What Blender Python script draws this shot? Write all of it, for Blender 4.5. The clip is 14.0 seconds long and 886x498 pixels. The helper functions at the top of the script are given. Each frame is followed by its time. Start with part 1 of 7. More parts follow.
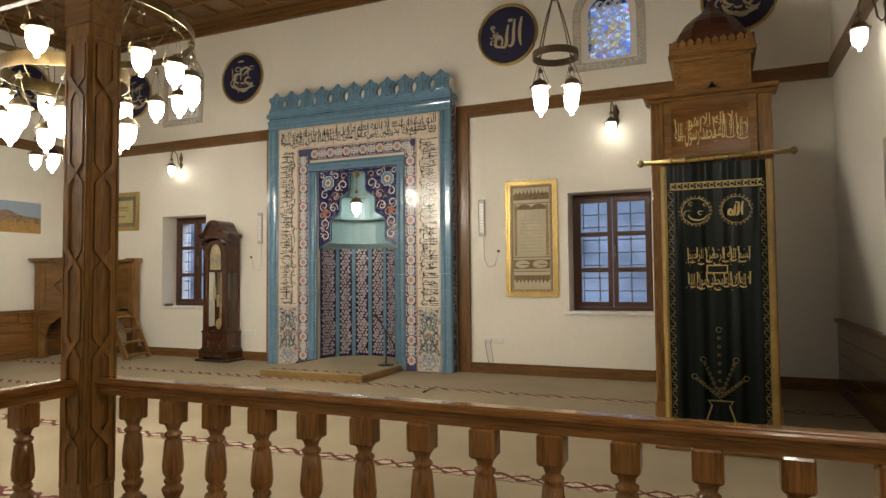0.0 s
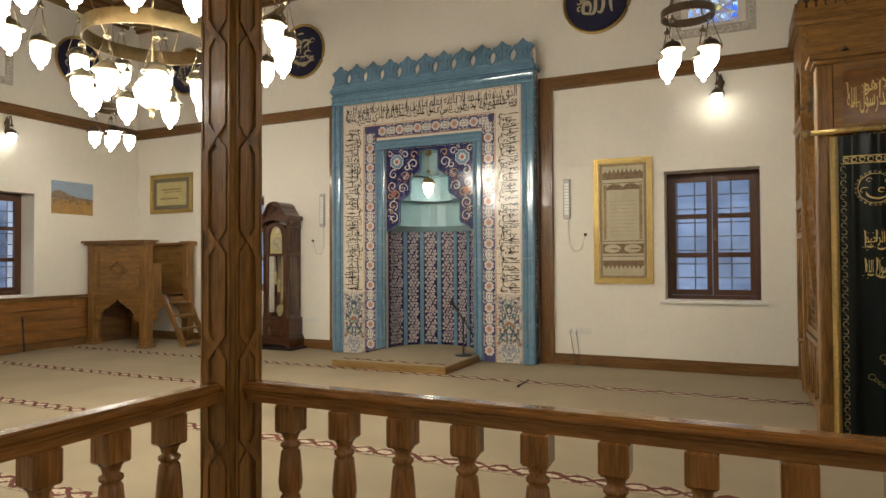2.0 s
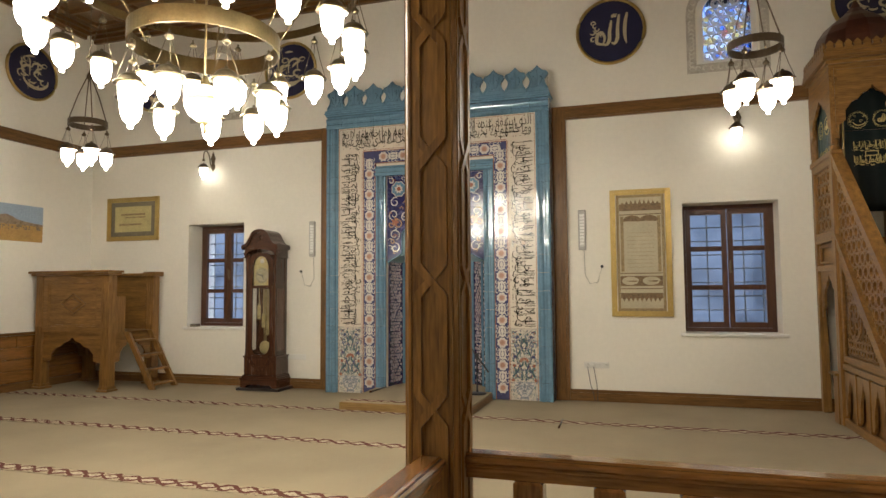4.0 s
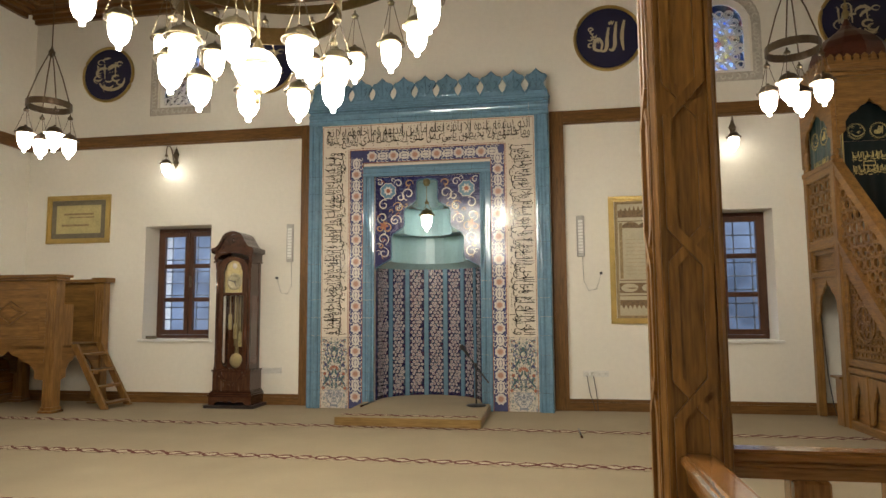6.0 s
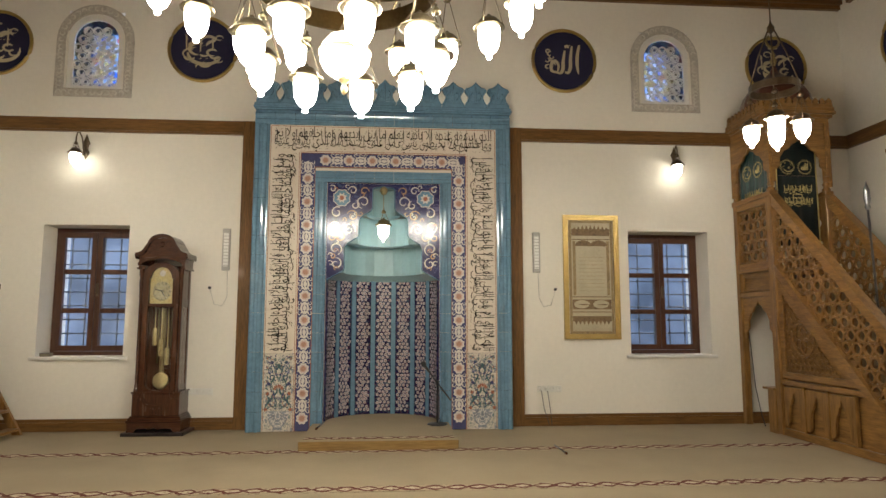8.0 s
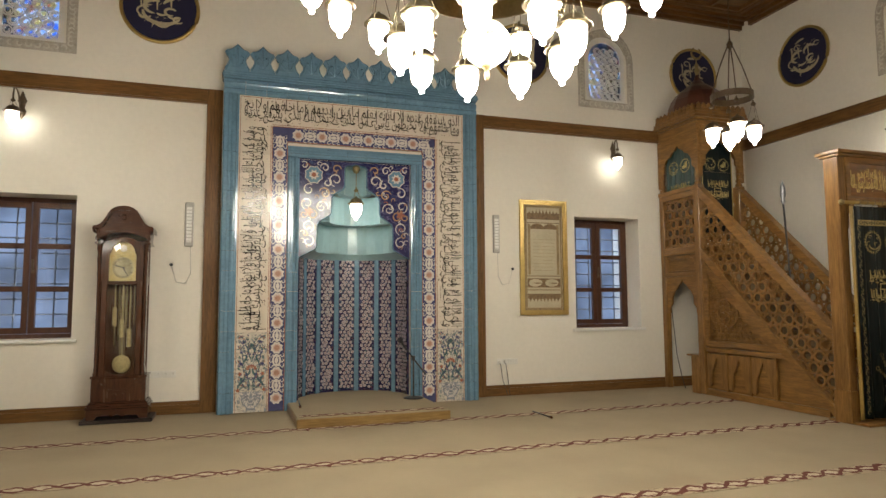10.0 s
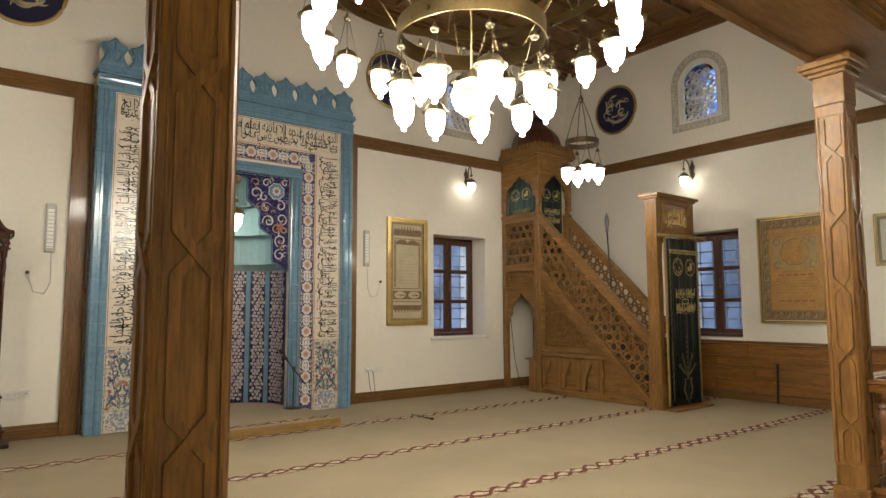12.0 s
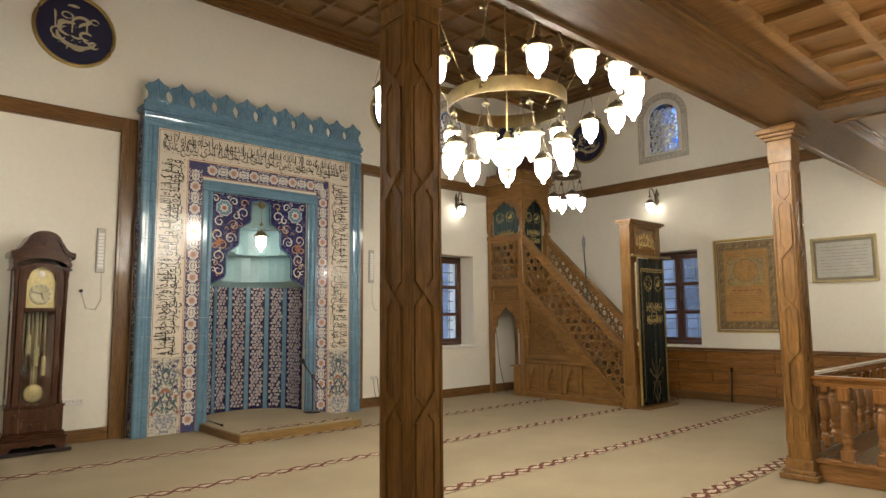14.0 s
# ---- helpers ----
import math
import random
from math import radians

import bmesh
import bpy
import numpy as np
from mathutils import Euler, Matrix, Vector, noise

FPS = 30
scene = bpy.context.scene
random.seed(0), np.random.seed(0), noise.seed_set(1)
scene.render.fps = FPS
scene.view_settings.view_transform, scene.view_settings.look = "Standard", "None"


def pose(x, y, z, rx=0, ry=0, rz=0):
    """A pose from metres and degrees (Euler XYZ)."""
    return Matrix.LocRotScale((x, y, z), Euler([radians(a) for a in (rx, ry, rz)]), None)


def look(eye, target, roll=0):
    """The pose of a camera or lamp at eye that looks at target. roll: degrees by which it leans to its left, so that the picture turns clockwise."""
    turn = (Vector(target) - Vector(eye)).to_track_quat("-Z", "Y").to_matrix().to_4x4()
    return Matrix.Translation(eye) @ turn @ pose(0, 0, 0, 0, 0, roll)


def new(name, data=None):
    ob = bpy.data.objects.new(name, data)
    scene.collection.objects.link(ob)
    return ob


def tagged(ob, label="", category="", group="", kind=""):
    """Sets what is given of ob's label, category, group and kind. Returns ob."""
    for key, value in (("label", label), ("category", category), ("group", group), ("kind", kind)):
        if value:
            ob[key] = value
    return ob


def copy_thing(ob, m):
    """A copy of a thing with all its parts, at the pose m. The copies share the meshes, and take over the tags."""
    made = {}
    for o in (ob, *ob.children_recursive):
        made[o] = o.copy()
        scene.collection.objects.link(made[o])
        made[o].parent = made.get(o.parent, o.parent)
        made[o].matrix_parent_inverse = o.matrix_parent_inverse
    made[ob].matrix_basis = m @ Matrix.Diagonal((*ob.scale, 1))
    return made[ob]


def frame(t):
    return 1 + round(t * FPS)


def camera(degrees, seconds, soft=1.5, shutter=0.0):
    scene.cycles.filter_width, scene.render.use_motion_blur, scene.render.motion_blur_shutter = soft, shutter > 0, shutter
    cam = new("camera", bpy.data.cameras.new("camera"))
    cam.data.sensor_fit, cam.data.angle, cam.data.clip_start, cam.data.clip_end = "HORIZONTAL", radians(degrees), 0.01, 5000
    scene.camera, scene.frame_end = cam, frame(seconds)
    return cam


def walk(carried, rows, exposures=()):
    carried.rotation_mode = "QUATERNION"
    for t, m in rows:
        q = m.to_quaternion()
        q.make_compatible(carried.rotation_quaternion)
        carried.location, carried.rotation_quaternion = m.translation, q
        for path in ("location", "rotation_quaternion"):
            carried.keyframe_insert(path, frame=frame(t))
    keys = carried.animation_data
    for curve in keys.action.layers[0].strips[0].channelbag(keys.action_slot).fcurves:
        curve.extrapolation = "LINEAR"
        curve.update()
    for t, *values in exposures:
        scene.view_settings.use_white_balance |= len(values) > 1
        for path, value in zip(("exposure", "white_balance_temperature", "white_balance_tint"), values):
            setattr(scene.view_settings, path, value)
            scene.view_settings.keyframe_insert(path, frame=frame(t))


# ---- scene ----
cam = camera(69.6, 14.0)
PATH = [
    (0, (0.090, -0.495, 1.403), (-0.694, 1.343, 1.490), -0.5),
    (0.5, (-0.110, -0.444, 1.419), (-0.912, 1.386, 1.502), -0.5),
    (1, (-0.324, -0.378, 1.408), (-1.170, 1.432, 1.492), -0.5),
    (1.5, (-0.574, -0.300, 1.410), (-1.445, 1.499, 1.467), -0.3),
    (2, (-0.944, -0.296, 1.414), (-1.781, 1.520, 1.453), -0.3),
    (2.5, (-1.252, -0.289, 1.423), (-2.030, 1.553, 1.484), -0.3),
    (3, (-1.581, -0.319, 1.451), (-2.271, 1.556, 1.543), -0.4),
    (3.5, (-1.938, -0.338, 1.479), (-2.550, 1.562, 1.593), -0.4),
    (4, (-2.317, -0.346, 1.472), (-2.907, 1.561, 1.600), -0.4),
    (4.2, (-2.473, -0.356, 1.475), (-3.059, 1.552, 1.602), -0.4),
    (6.3, (-3.648, -0.153, 1.286), (-3.890, 1.823, 1.476), -0.5),
    (6.5, (-3.778, -0.118, 1.273), (-3.961, 1.865, 1.455), -0.6),
    (7, (-4.139, -0.037, 1.302), (-4.209, 1.953, 1.491), -0.4),
    (7.2, (-4.290, -0.027, 1.315), (-4.318, 1.962, 1.516), -0.3),
    (9.3, (-6.050, 0.028, 1.385), (-5.590, 1.961, 1.615), -0.1),
    (9.5, (-6.212, 0.021, 1.383), (-5.706, 1.945, 1.595), -0.2),
    (10, (-6.598, 0.063, 1.303), (-5.968, 1.954, 1.469), -0.3),
    (10.5, (-6.901, 0.081, 1.389), (-6.108, 1.914, 1.501), -0.1),
    (11, (-7.267, 0.033, 1.343), (-6.257, 1.756, 1.444), -0.2),
    (11.5, (-7.592, 0.150, 1.311), (-6.436, 1.777, 1.439), -0.2),
    (12, (-7.973, 0.181, 1.366), (-6.747, 1.750, 1.551), -0.2),
    (12.5, (-8.286, 0.094, 1.399), (-7.034, 1.638, 1.627), -0.4),
    (13, (-8.659, 0.005, 1.388), (-7.351, 1.502, 1.605), -0.3),
    (13.5, (-8.940, -0.099, 1.392), (-7.600, 1.372, 1.598), -0.4),
    (14, (-9.212, -0.163, 1.405), (-7.871, 1.305, 1.621), -0.5),
]
walk(cam, [(t, look(eye, target, roll)) for t, eye, target, roll in PATH])

# ---- light ----
world = bpy.data.worlds.new("dusk")
world.use_nodes = True
scene.world = world
wn = world.node_tree.nodes
sky = wn.new("ShaderNodeTexSky")
sky.sky_type, sky.sun_disc, sky.sun_elevation, sky.sun_rotation = "NISHITA", False, radians(4), radians(120)
world.node_tree.links.new(sky.outputs[0], wn["Background"].inputs[0])
wn["Background"].inputs[1].default_value = 0.1
scene.view_settings.exposure = 0.0
GLOW = 69.0

XC, YN, XE, XW, YS, ZC = -5.08, 8.35, 1.45, -11.38, -2.6, 6.02
YM, YCOL = 8.11, 1.95
XA, XB = -3.045, -7.47


# ---- helpers of this scene ----
def part(name, bm, material, parent=None, label=""):
    me = bm if isinstance(bm, bpy.types.Mesh) else bpy.data.meshes.new(name)
    if not isinstance(bm, bpy.types.Mesh):
        bm.normal_update()
        bm.to_mesh(me)
        bm.free()
    if material and not me.materials:
        me.materials.append(material)
    ob = new(name, me)
    ob.parent = parent
    if label:
        tagged(ob, label)
    return ob


def thing(name, label, category, group="", at=(0, 0, 0)):
    ob = new(name)
    ob.location = at
    ob.empty_display_size = 0.1
    return tagged(ob, label, category, group)


def structure(name, bm, material, label):
    return tagged(part(name, bm, material), label, kind="structure")


def box(bm, x0, x1, y0, y1, z0, z1, bevel=0.0):
    m = Matrix.Translation(((x0 + x1) / 2, (y0 + y1) / 2, (z0 + z1) / 2)) @ Matrix.Diagonal((abs(x1 - x0), abs(y1 - y0), abs(z1 - z0), 1))
    r = bmesh.ops.create_cube(bm, size=1, matrix=m)
    if bevel:
        es = list({e for v in r["verts"] for e in v.link_edges})
        bmesh.ops.bevel(bm, geom=es, offset=bevel, segments=1, affect="EDGES")
    return bm


def boxes(*rows, bevel=0.0):
    bm = bmesh.new()
    for r in rows:
        box(bm, *r, bevel=bevel)
    return bm


def lathe(profile, segs=16, at=(0, 0, 0), bm=None, smooth=True, arc=1.0):
    """Turns (radius, height) pairs about z."""
    bm = bm or bmesh.new()
    n = segs if arc == 1.0 else segs + 1
    rings = []
    for r, z in profile:
        if r < 1e-5:
            rings.append([bm.verts.new((at[0], at[1], at[2] + z))])
        else:
            rings.append([bm.verts.new((at[0] + r * math.cos(2 * math.pi * arc * k / segs), at[1] + r * math.sin(2 * math.pi * arc * k / segs), at[2] + z)) for k in range(n)])
    for a, b in zip(rings, rings[1:]):
        for k in range(segs):
            j = (k + 1) % n
            vs = [a[k % len(a)], a[j % len(a)], b[j % len(b)], b[k % len(b)]]
            vs = [v for i, v in enumerate(vs) if v not in vs[:i]]
            if len(vs) > 2:
                f = bm.faces.new(vs)
                f.smooth = smooth
    return bm


def prism(bm, pts, y0, y1, plane="xz"):
    """A polygon, pushed from y0 to y1 across its plane. pts counter-clockwise or not."""
    def place(u, v, w):
        return {"xz": (u, w, v), "yz": (w, u, v), "xy": (u, v, w)}[plane]
    a = [bm.verts.new(place(u, v, y0)) for u, v in pts]
    b = [bm.verts.new(place(u, v, y1)) for u, v in pts]
    fs = [bm.faces.new(a), bm.faces.new(b[::-1])]
    for k in range(len(pts)):
        j = (k + 1) % len(pts)
        fs.append(bm.faces.new((a[j], a[k], b[k], b[j])))
    bmesh.ops.recalc_face_normals(bm, faces=fs)
    return bm


def frame_prism(bm, outer, inner, y0, y1, plane="xz"):
    """A ring between two outlines with equal counts of points, pushed from y0 to y1."""
    def place(u, v, w):
        return {"xz": (u, w, v), "yz": (w, u, v), "xy": (u, v, w)}[plane]
    o0, i0 = [[bm.verts.new(place(u, v, y0)) for u, v in s] for s in (outer, inner)]
    o1, i1 = [[bm.verts.new(place(u, v, y1)) for u, v in s] for s in (outer, inner)]
    n, fs = len(outer), []
    for k in range(n):
        j = (k + 1) % n
        fs += [bm.faces.new((o0[k], o0[j], i0[j], i0[k])), bm.faces.new((o1[j], o1[k], i1[k], i1[j])),
               bm.faces.new((o0[j], o0[k], o1[k], o1[j])), bm.faces.new((i0[k], i0[j], i1[j], i1[k]))]
    bmesh.ops.recalc_face_normals(bm, faces=fs)
    return bm


def rect(u0, u1, v0, v1):
    return [(u0, v0), (u1, v0), (u1, v1), (u0, v1)]


def tube(bm, pts, r, segs=6, closed=False):
    """A round bar along points."""
    pts = [Vector(p) for p in pts]
    rings = []
    for k, p in enumerate(pts):
        a = pts[k - 1] if (k or closed) else p
        b = pts[(k + 1) % len(pts)] if (k + 1 < len(pts) or closed) else p
        d = (b - a).normalized()
        s = d.cross(Vector((0, 0, 1)) if abs(d.z) < 0.9 else Vector((1, 0, 0))).normalized()
        u = s.cross(d)
        rings.append([bm.verts.new(p + r * (math.cos(2 * math.pi * q / segs) * s + math.sin(2 * math.pi * q / segs) * u)) for q in range(segs)])
    for k in range(len(rings) if closed else len(rings) - 1):
        a, b = rings[k], rings[(k + 1) % len(rings)]
        for q in range(segs):
            f = bm.faces.new((a[q], a[(q + 1) % segs], b[(q + 1) % segs], b[q]))
            f.smooth = True
    if not closed:
        bm.faces.new(rings[0][::-1]), bm.faces.new(rings[-1])
    return bm


# ---- Arabic lettering with the built-in font ----
FORMS = {}
for run, first, count in (("آأؤإ", 0xFE81, 2), ("ئ", 0xFE89, 4), ("ا", 0xFE8D, 2), ("ب", 0xFE8F, 4), ("ة", 0xFE93, 2), ("تثجحخ", 0xFE95, 4),
                          ("دذرز", 0xFEA9, 2), ("سشصضطظعغفقكلمنه", 0xFEB1, 4), ("وى", 0xFEED, 2), ("ي", 0xFEF1, 4)):
    for k, ch in enumerate(run):
        FORMS[ch] = (first + k * count, count)
FORMS["ﻻ"] = (0xFEFB, 2)


def arabic(text):
    """Joined letter forms in the order in which they stand from left to right."""
    text, out = text.replace("لا", "ﻻ"), []
    for k, ch in enumerate(text):
        if ch not in FORMS:
            out.append(ch)
            continue
        first, count = FORMS[ch]
        before = k > 0 and FORMS.get(text[k - 1], (0, 0))[1] == 4
        after = count == 4 and k + 1 < len(text) and text[k + 1] in FORMS
        out.append(chr(first + (3 if before and after else 2 if after else 1 if before else 0)))
    return "".join(reversed(out))


def lettering(name, text, m, width, height, material, parent, depth=0.002, label="", shear=0.0, bold=0.0):
    """Letters that fill width x height about the origin of m, in the plane x-y of m."""
    c = bpy.data.curves.new(name, "FONT")
    c.body, c.resolution_u, c.extrude, c.offset, c.shear = arabic(text), 2, 0.02, bold, shear
    c.align_x, c.align_y = "CENTER", "CENTER"
    tmp = new("tmp", c)
    bpy.context.view_layer.update()
    me = bpy.data.meshes.new_from_object(tmp.evaluated_get(bpy.context.evaluated_depsgraph_get()))
    bpy.data.objects.remove(tmp)
    co = np.empty(len(me.vertices) * 3)
    me.vertices.foreach_get("co", co)
    co = co.reshape(-1, 3)
    lo, hi = co.min(0), co.max(0)
    co = (co - (lo + hi) / 2) / (hi - lo) * (width, height, depth)
    me.vertices.foreach_set("co", co.ravel())
    me.transform(m)
    me.name = name
    me.materials.clear()
    return part(name, me, material, parent, label)


# ---- materials ----
def mat(name, base, rough=0.5, metal=0.0, vary=0.15, scale=3.0, fine=40.0, bump=0.1, stretch=(1, 1, 1), coat=0.0, second=None, span=0.2, spec=0.5):
    """Base colour with broad and fine variation and fine relief, in metres of the object's own space."""
    m = bpy.data.materials.new(name)
    m.use_nodes = True
    n, l = m.node_tree.nodes, m.node_tree.links
    b = n["Principled BSDF"]
    b.inputs["Roughness"].default_value, b.inputs["Metallic"].default_value = rough, metal
    b.inputs["Coat Weight"].default_value, b.inputs["Coat Roughness"].default_value = coat, 0.08
    b.inputs["Specular IOR Level"].default_value = spec
    tc, mp = n.new("ShaderNodeTexCoord"), n.new("ShaderNodeMapping")
    mp.inputs["Scale"].default_value = stretch
    l.new(tc.outputs["Object"], mp.inputs[0])
    info = n.new("ShaderNodeObjectInfo")
    add = n.new("ShaderNodeVectorMath")
    add.operation = "ADD"
    l.new(mp.outputs[0], add.inputs[0])
    mul = n.new("ShaderNodeMath")
    mul.operation, mul.inputs[1].default_value = "MULTIPLY", 17.0
    l.new(info.outputs["Random"], mul.inputs[0])
    l.new(mul.outputs[0], add.inputs[1])
    big, small = n.new("ShaderNodeTexNoise"), n.new("ShaderNodeTexNoise")
    big.inputs["Scale"].default_value, small.inputs["Scale"].default_value = scale, fine
    big.inputs["Detail"].default_value = small.inputs["Detail"].default_value = 4
    l.new(add.outputs[0], big.inputs["Vector"]), l.new(add.outputs[0], small.inputs["Vector"])
    mean = n.new("ShaderNodeMath")
    mean.operation = "MULTIPLY_ADD"
    mean.inputs[1].default_value = 0.5
    half = n.new("ShaderNodeMath")
    half.operation, half.inputs[1].default_value = "MULTIPLY", 0.5
    l.new(big.outputs[0], half.inputs[0]), l.new(small.outputs[0], mean.inputs[0]), l.new(half.outputs[0], mean.inputs[2])
    ramp = n.new("ShaderNodeValToRGB")
    ramp.color_ramp.elements[0].position, ramp.color_ramp.elements[1].position = 0.5 - span, 0.5 + span
    dark = second or tuple(c * (1 - vary) for c in base)
    lite = base if second else tuple(min(1, c * (1 + vary * 0.6)) for c in base)
    ramp.color_ramp.elements[0].color, ramp.color_ramp.elements[1].color = (*dark, 1), (*lite, 1)
    l.new(mean.outputs[0], ramp.inputs[0]), l.new(ramp.outputs[0], b.inputs["Base Color"])
    if bump:
        bp = n.new("ShaderNodeBump")
        bp.inputs["Strength"].default_value, bp.inputs["Distance"].default_value = bump, 0.004
        l.new(mean.outputs[0], bp.inputs["Height"]), l.new(bp.outputs[0], b.inputs["Normal"])
    rr = n.new("ShaderNodeMapRange")
    rr.inputs["To Min"].default_value, rr.inputs["To Max"].default_value = max(0, rough - 0.08), min(1, rough + 0.08)
    l.new(big.outputs[0], rr.inputs[0]), l.new(rr.outputs[0], b.inputs["Roughness"])
    return m


def wood(name, base, dark, axis, rough=0.38, coat=0.25, spec=0.32):
    st = {"x": (1.2, 14, 14), "y": (14, 1.2, 14), "z": (14, 14, 1.2)}[axis]
    return mat(name, base, rough, second=dark, scale=1.6, fine=7.0, stretch=st, bump=0.2, coat=coat, span=0.16, spec=spec)


def glow(name, colour, strength):
    m = bpy.data.materials.new(name)
    m.use_nodes = True
    b = m.node_tree.nodes["Principled BSDF"]
    b.inputs["Base Color"].default_value = (0.9, 0.88, 0.82, 1)
    b.inputs["Emission Color"].default_value, b.inputs["Emission Strength"].default_value = (*colour, 1), strength
    return m


def glass(name, tint=(1, 1, 1), rough=0.0):
    m = bpy.data.materials.new(name)
    m.use_nodes = True
    b = m.node_tree.nodes["Principled BSDF"]
    b.inputs["Base Color"].default_value, b.inputs["Roughness"].default_value = (*tint, 1), rough
    b.inputs["Transmission Weight"].default_value, b.inputs["IOR"].default_value = 1.0, 1.45
    return m


def blossoms(name, ground, ring, heart, scale, rough=0.13, stem=None, size=0.42):
    """Glazed tile with a scatter of small flowers."""
    m = mat(name, ground, rough, vary=0.25, scale=9, fine=70, bump=0.12, coat=0.0)
    n, l = m.node_tree.nodes, m.node_tree.links
    b = n["Principled BSDF"]
    base = b.inputs["Base Color"].links[0].from_socket
    tc, vo = n.new("ShaderNodeTexCoord"), n.new("ShaderNodeTexVoronoi")
    vo.inputs["Scale"].default_value, vo.inputs["Randomness"].default_value = scale, 0.55
    l.new(tc.outputs["Object"], vo.inputs["Vector"])
    def band(lo, hi, colour, under, source):
        r = n.new("ShaderNodeValToRGB")
        r.color_ramp.interpolation = "CONSTANT"
        e = r.color_ramp.elements
        e[0].position, e[0].color = 0.0, (0, 0, 0, 1)
        e[1].position, e[1].color = lo, (1, 1, 1, 1)
        k = e.new(hi)
        k.color = (0, 0, 0, 1)
        mx = n.new("ShaderNodeMix")
        mx.data_type = "RGBA"
        mx.inputs[7].default_value = (*colour, 1)
        l.new(source, r.inputs[0]), l.new(r.outputs[0], mx.inputs[0]), l.new(under, mx.inputs[6])
        return mx.outputs[2]
    out = base
    if stem:
        ns = n.new("ShaderNodeTexNoise")
        ns.inputs["Scale"].default_value, ns.inputs["Detail"].default_value, ns.inputs["Distortion"].default_value = scale * 0.45, 1.0, 1.2
        l.new(tc.outputs["Object"], ns.inputs["Vector"])
        out = band(0.485, 0.515, stem[0], out, ns.outputs[0])
        out = band(0.585, 0.62, stem[1], out, ns.outputs[0])
    out = band(size * 0.45, size, ring, out, vo.outputs["Distance"])
    out = band(0.001, size * 0.3, heart, out, vo.outputs["Distance"])
    l.new(out, b.inputs["Base Color"])
    return m


def scroll(name, ground, dark, light):
    """Carpet border: a wavy dark band with pale leaves, along x."""
    m = mat(name, ground, 0.95, vary=0.12, scale=4, fine=180, bump=0.4, spec=0.1)
    n, l = m.node_tree.nodes, m.node_tree.links
    b = n["Principled BSDF"]
    base = b.inputs["Base Color"].links[0].from_socket
    tc, sep = n.new("ShaderNodeTexCoord"), n.new("ShaderNodeSeparateXYZ")
    l.new(tc.outputs["Object"], sep.inputs[0])
    def op(kind, a, c):
        k = n.new("ShaderNodeMath")
        k.operation = kind
        for s, v in zip(k.inputs, (a, c)):
            if isinstance(v, (int, float)):
                s.default_value = v
            else:
                l.new(v, s)
        return k.outputs[0]
    def over(mask, colour, under):
        mx = n.new("ShaderNodeMix")
        mx.data_type = "RGBA"
        mx.inputs[7].default_value = (*colour, 1)
        l.new(mask, mx.inputs[0]), l.new(under, mx.inputs[6])
        return mx.outputs[2]
    x, y = sep.outputs[0], sep.outputs[1]
    bend = n.new("ShaderNodeTexNoise")
    bend.inputs["Scale"].default_value, bend.inputs["Detail"].default_value = 13.0, 2.0
    l.new(tc.outputs["Object"], bend.inputs["Vector"])
    y = op("ADD", y, op("MULTIPLY", op("SUBTRACT", bend.outputs[0], 0.5), 0.075))
    u = op("MULTIPLY", x, 2 * math.pi / 0.36)
    wave = op("MULTIPLY", op("SINE", u, 0), 0.056)
    d = op("ABSOLUTE", op("SUBTRACT", y, wave), 0)
    d2 = op("ABSOLUTE", op("ADD", y, wave), 0)
    ns = n.new("ShaderNodeTexNoise")
    ns.inputs["Scale"].default_value = 28.0
    l.new(tc.outputs["Object"], ns.inputs["Vector"])
    wob = op("MULTIPLY", ns.outputs[0], 0.038)
    lens = op("LESS_THAN", op("ABSOLUTE", y, 0), op("MULTIPLY", op("ABSOLUTE", op("SINE", u, 0), 0), 0.052))
    out = over(lens, light, base)
    vo = n.new("ShaderNodeTexVoronoi")
    vo.inputs["Scale"].default_value = 24.0
    l.new(tc.outputs["Object"], vo.inputs["Vector"])
    sprig = op("MULTIPLY", op("LESS_THAN", vo.outputs["Distance"], 0.30), op("LESS_THAN", op("ABSOLUTE", y, 0), 0.078))
    out = over(sprig, tuple(0.6 * p + 0.4 * q for p, q in zip(dark, light)), out)
    out = over(op("LESS_THAN", d, op("ADD", wob, 0.004)), dark, out)
    out = over(op("LESS_THAN", d2, op("ADD", wob, 0.0)), dark, out)
    edge = op("MULTIPLY", op("GREATER_THAN", op("ABSOLUTE", y, 0), 0.078), op("LESS_THAN", op("ABSOLUTE", y, 0), 0.086))
    out = over(edge, tuple(c * 0.55 for c in ground), out)
    l.new(out, b.inputs["Base Color"])
    return m


PLASTER = mat("plaster", (0.74, 0.70, 0.61), 0.85, vary=0.05, scale=0.9, fine=18, bump=0.15, spec=0.25)
STONE = mat("plaster_white", (0.72, 0.70, 0.65), 0.7, vary=0.05, scale=3, fine=40, bump=0.1)
CARVED = mat("carved_plaster", (0.46, 0.42, 0.35), 0.8, vary=0.3, scale=12, fine=34, bump=0.9)
CARPET = mat("carpet", (0.335, 0.272, 0.180), 0.96, vary=0.22, scale=1.2, fine=160, bump=0.5, spec=0.1)
BORDER = scroll("carpet_border", (0.39, 0.315, 0.21), (0.120, 0.040, 0.028), (0.48, 0.39, 0.28))
OAK = {a: wood("oak_" + a, (0.285, 0.147, 0.042), (0.112, 0.052, 0.015), a, 0.38, 0.12) for a in "xyz"}
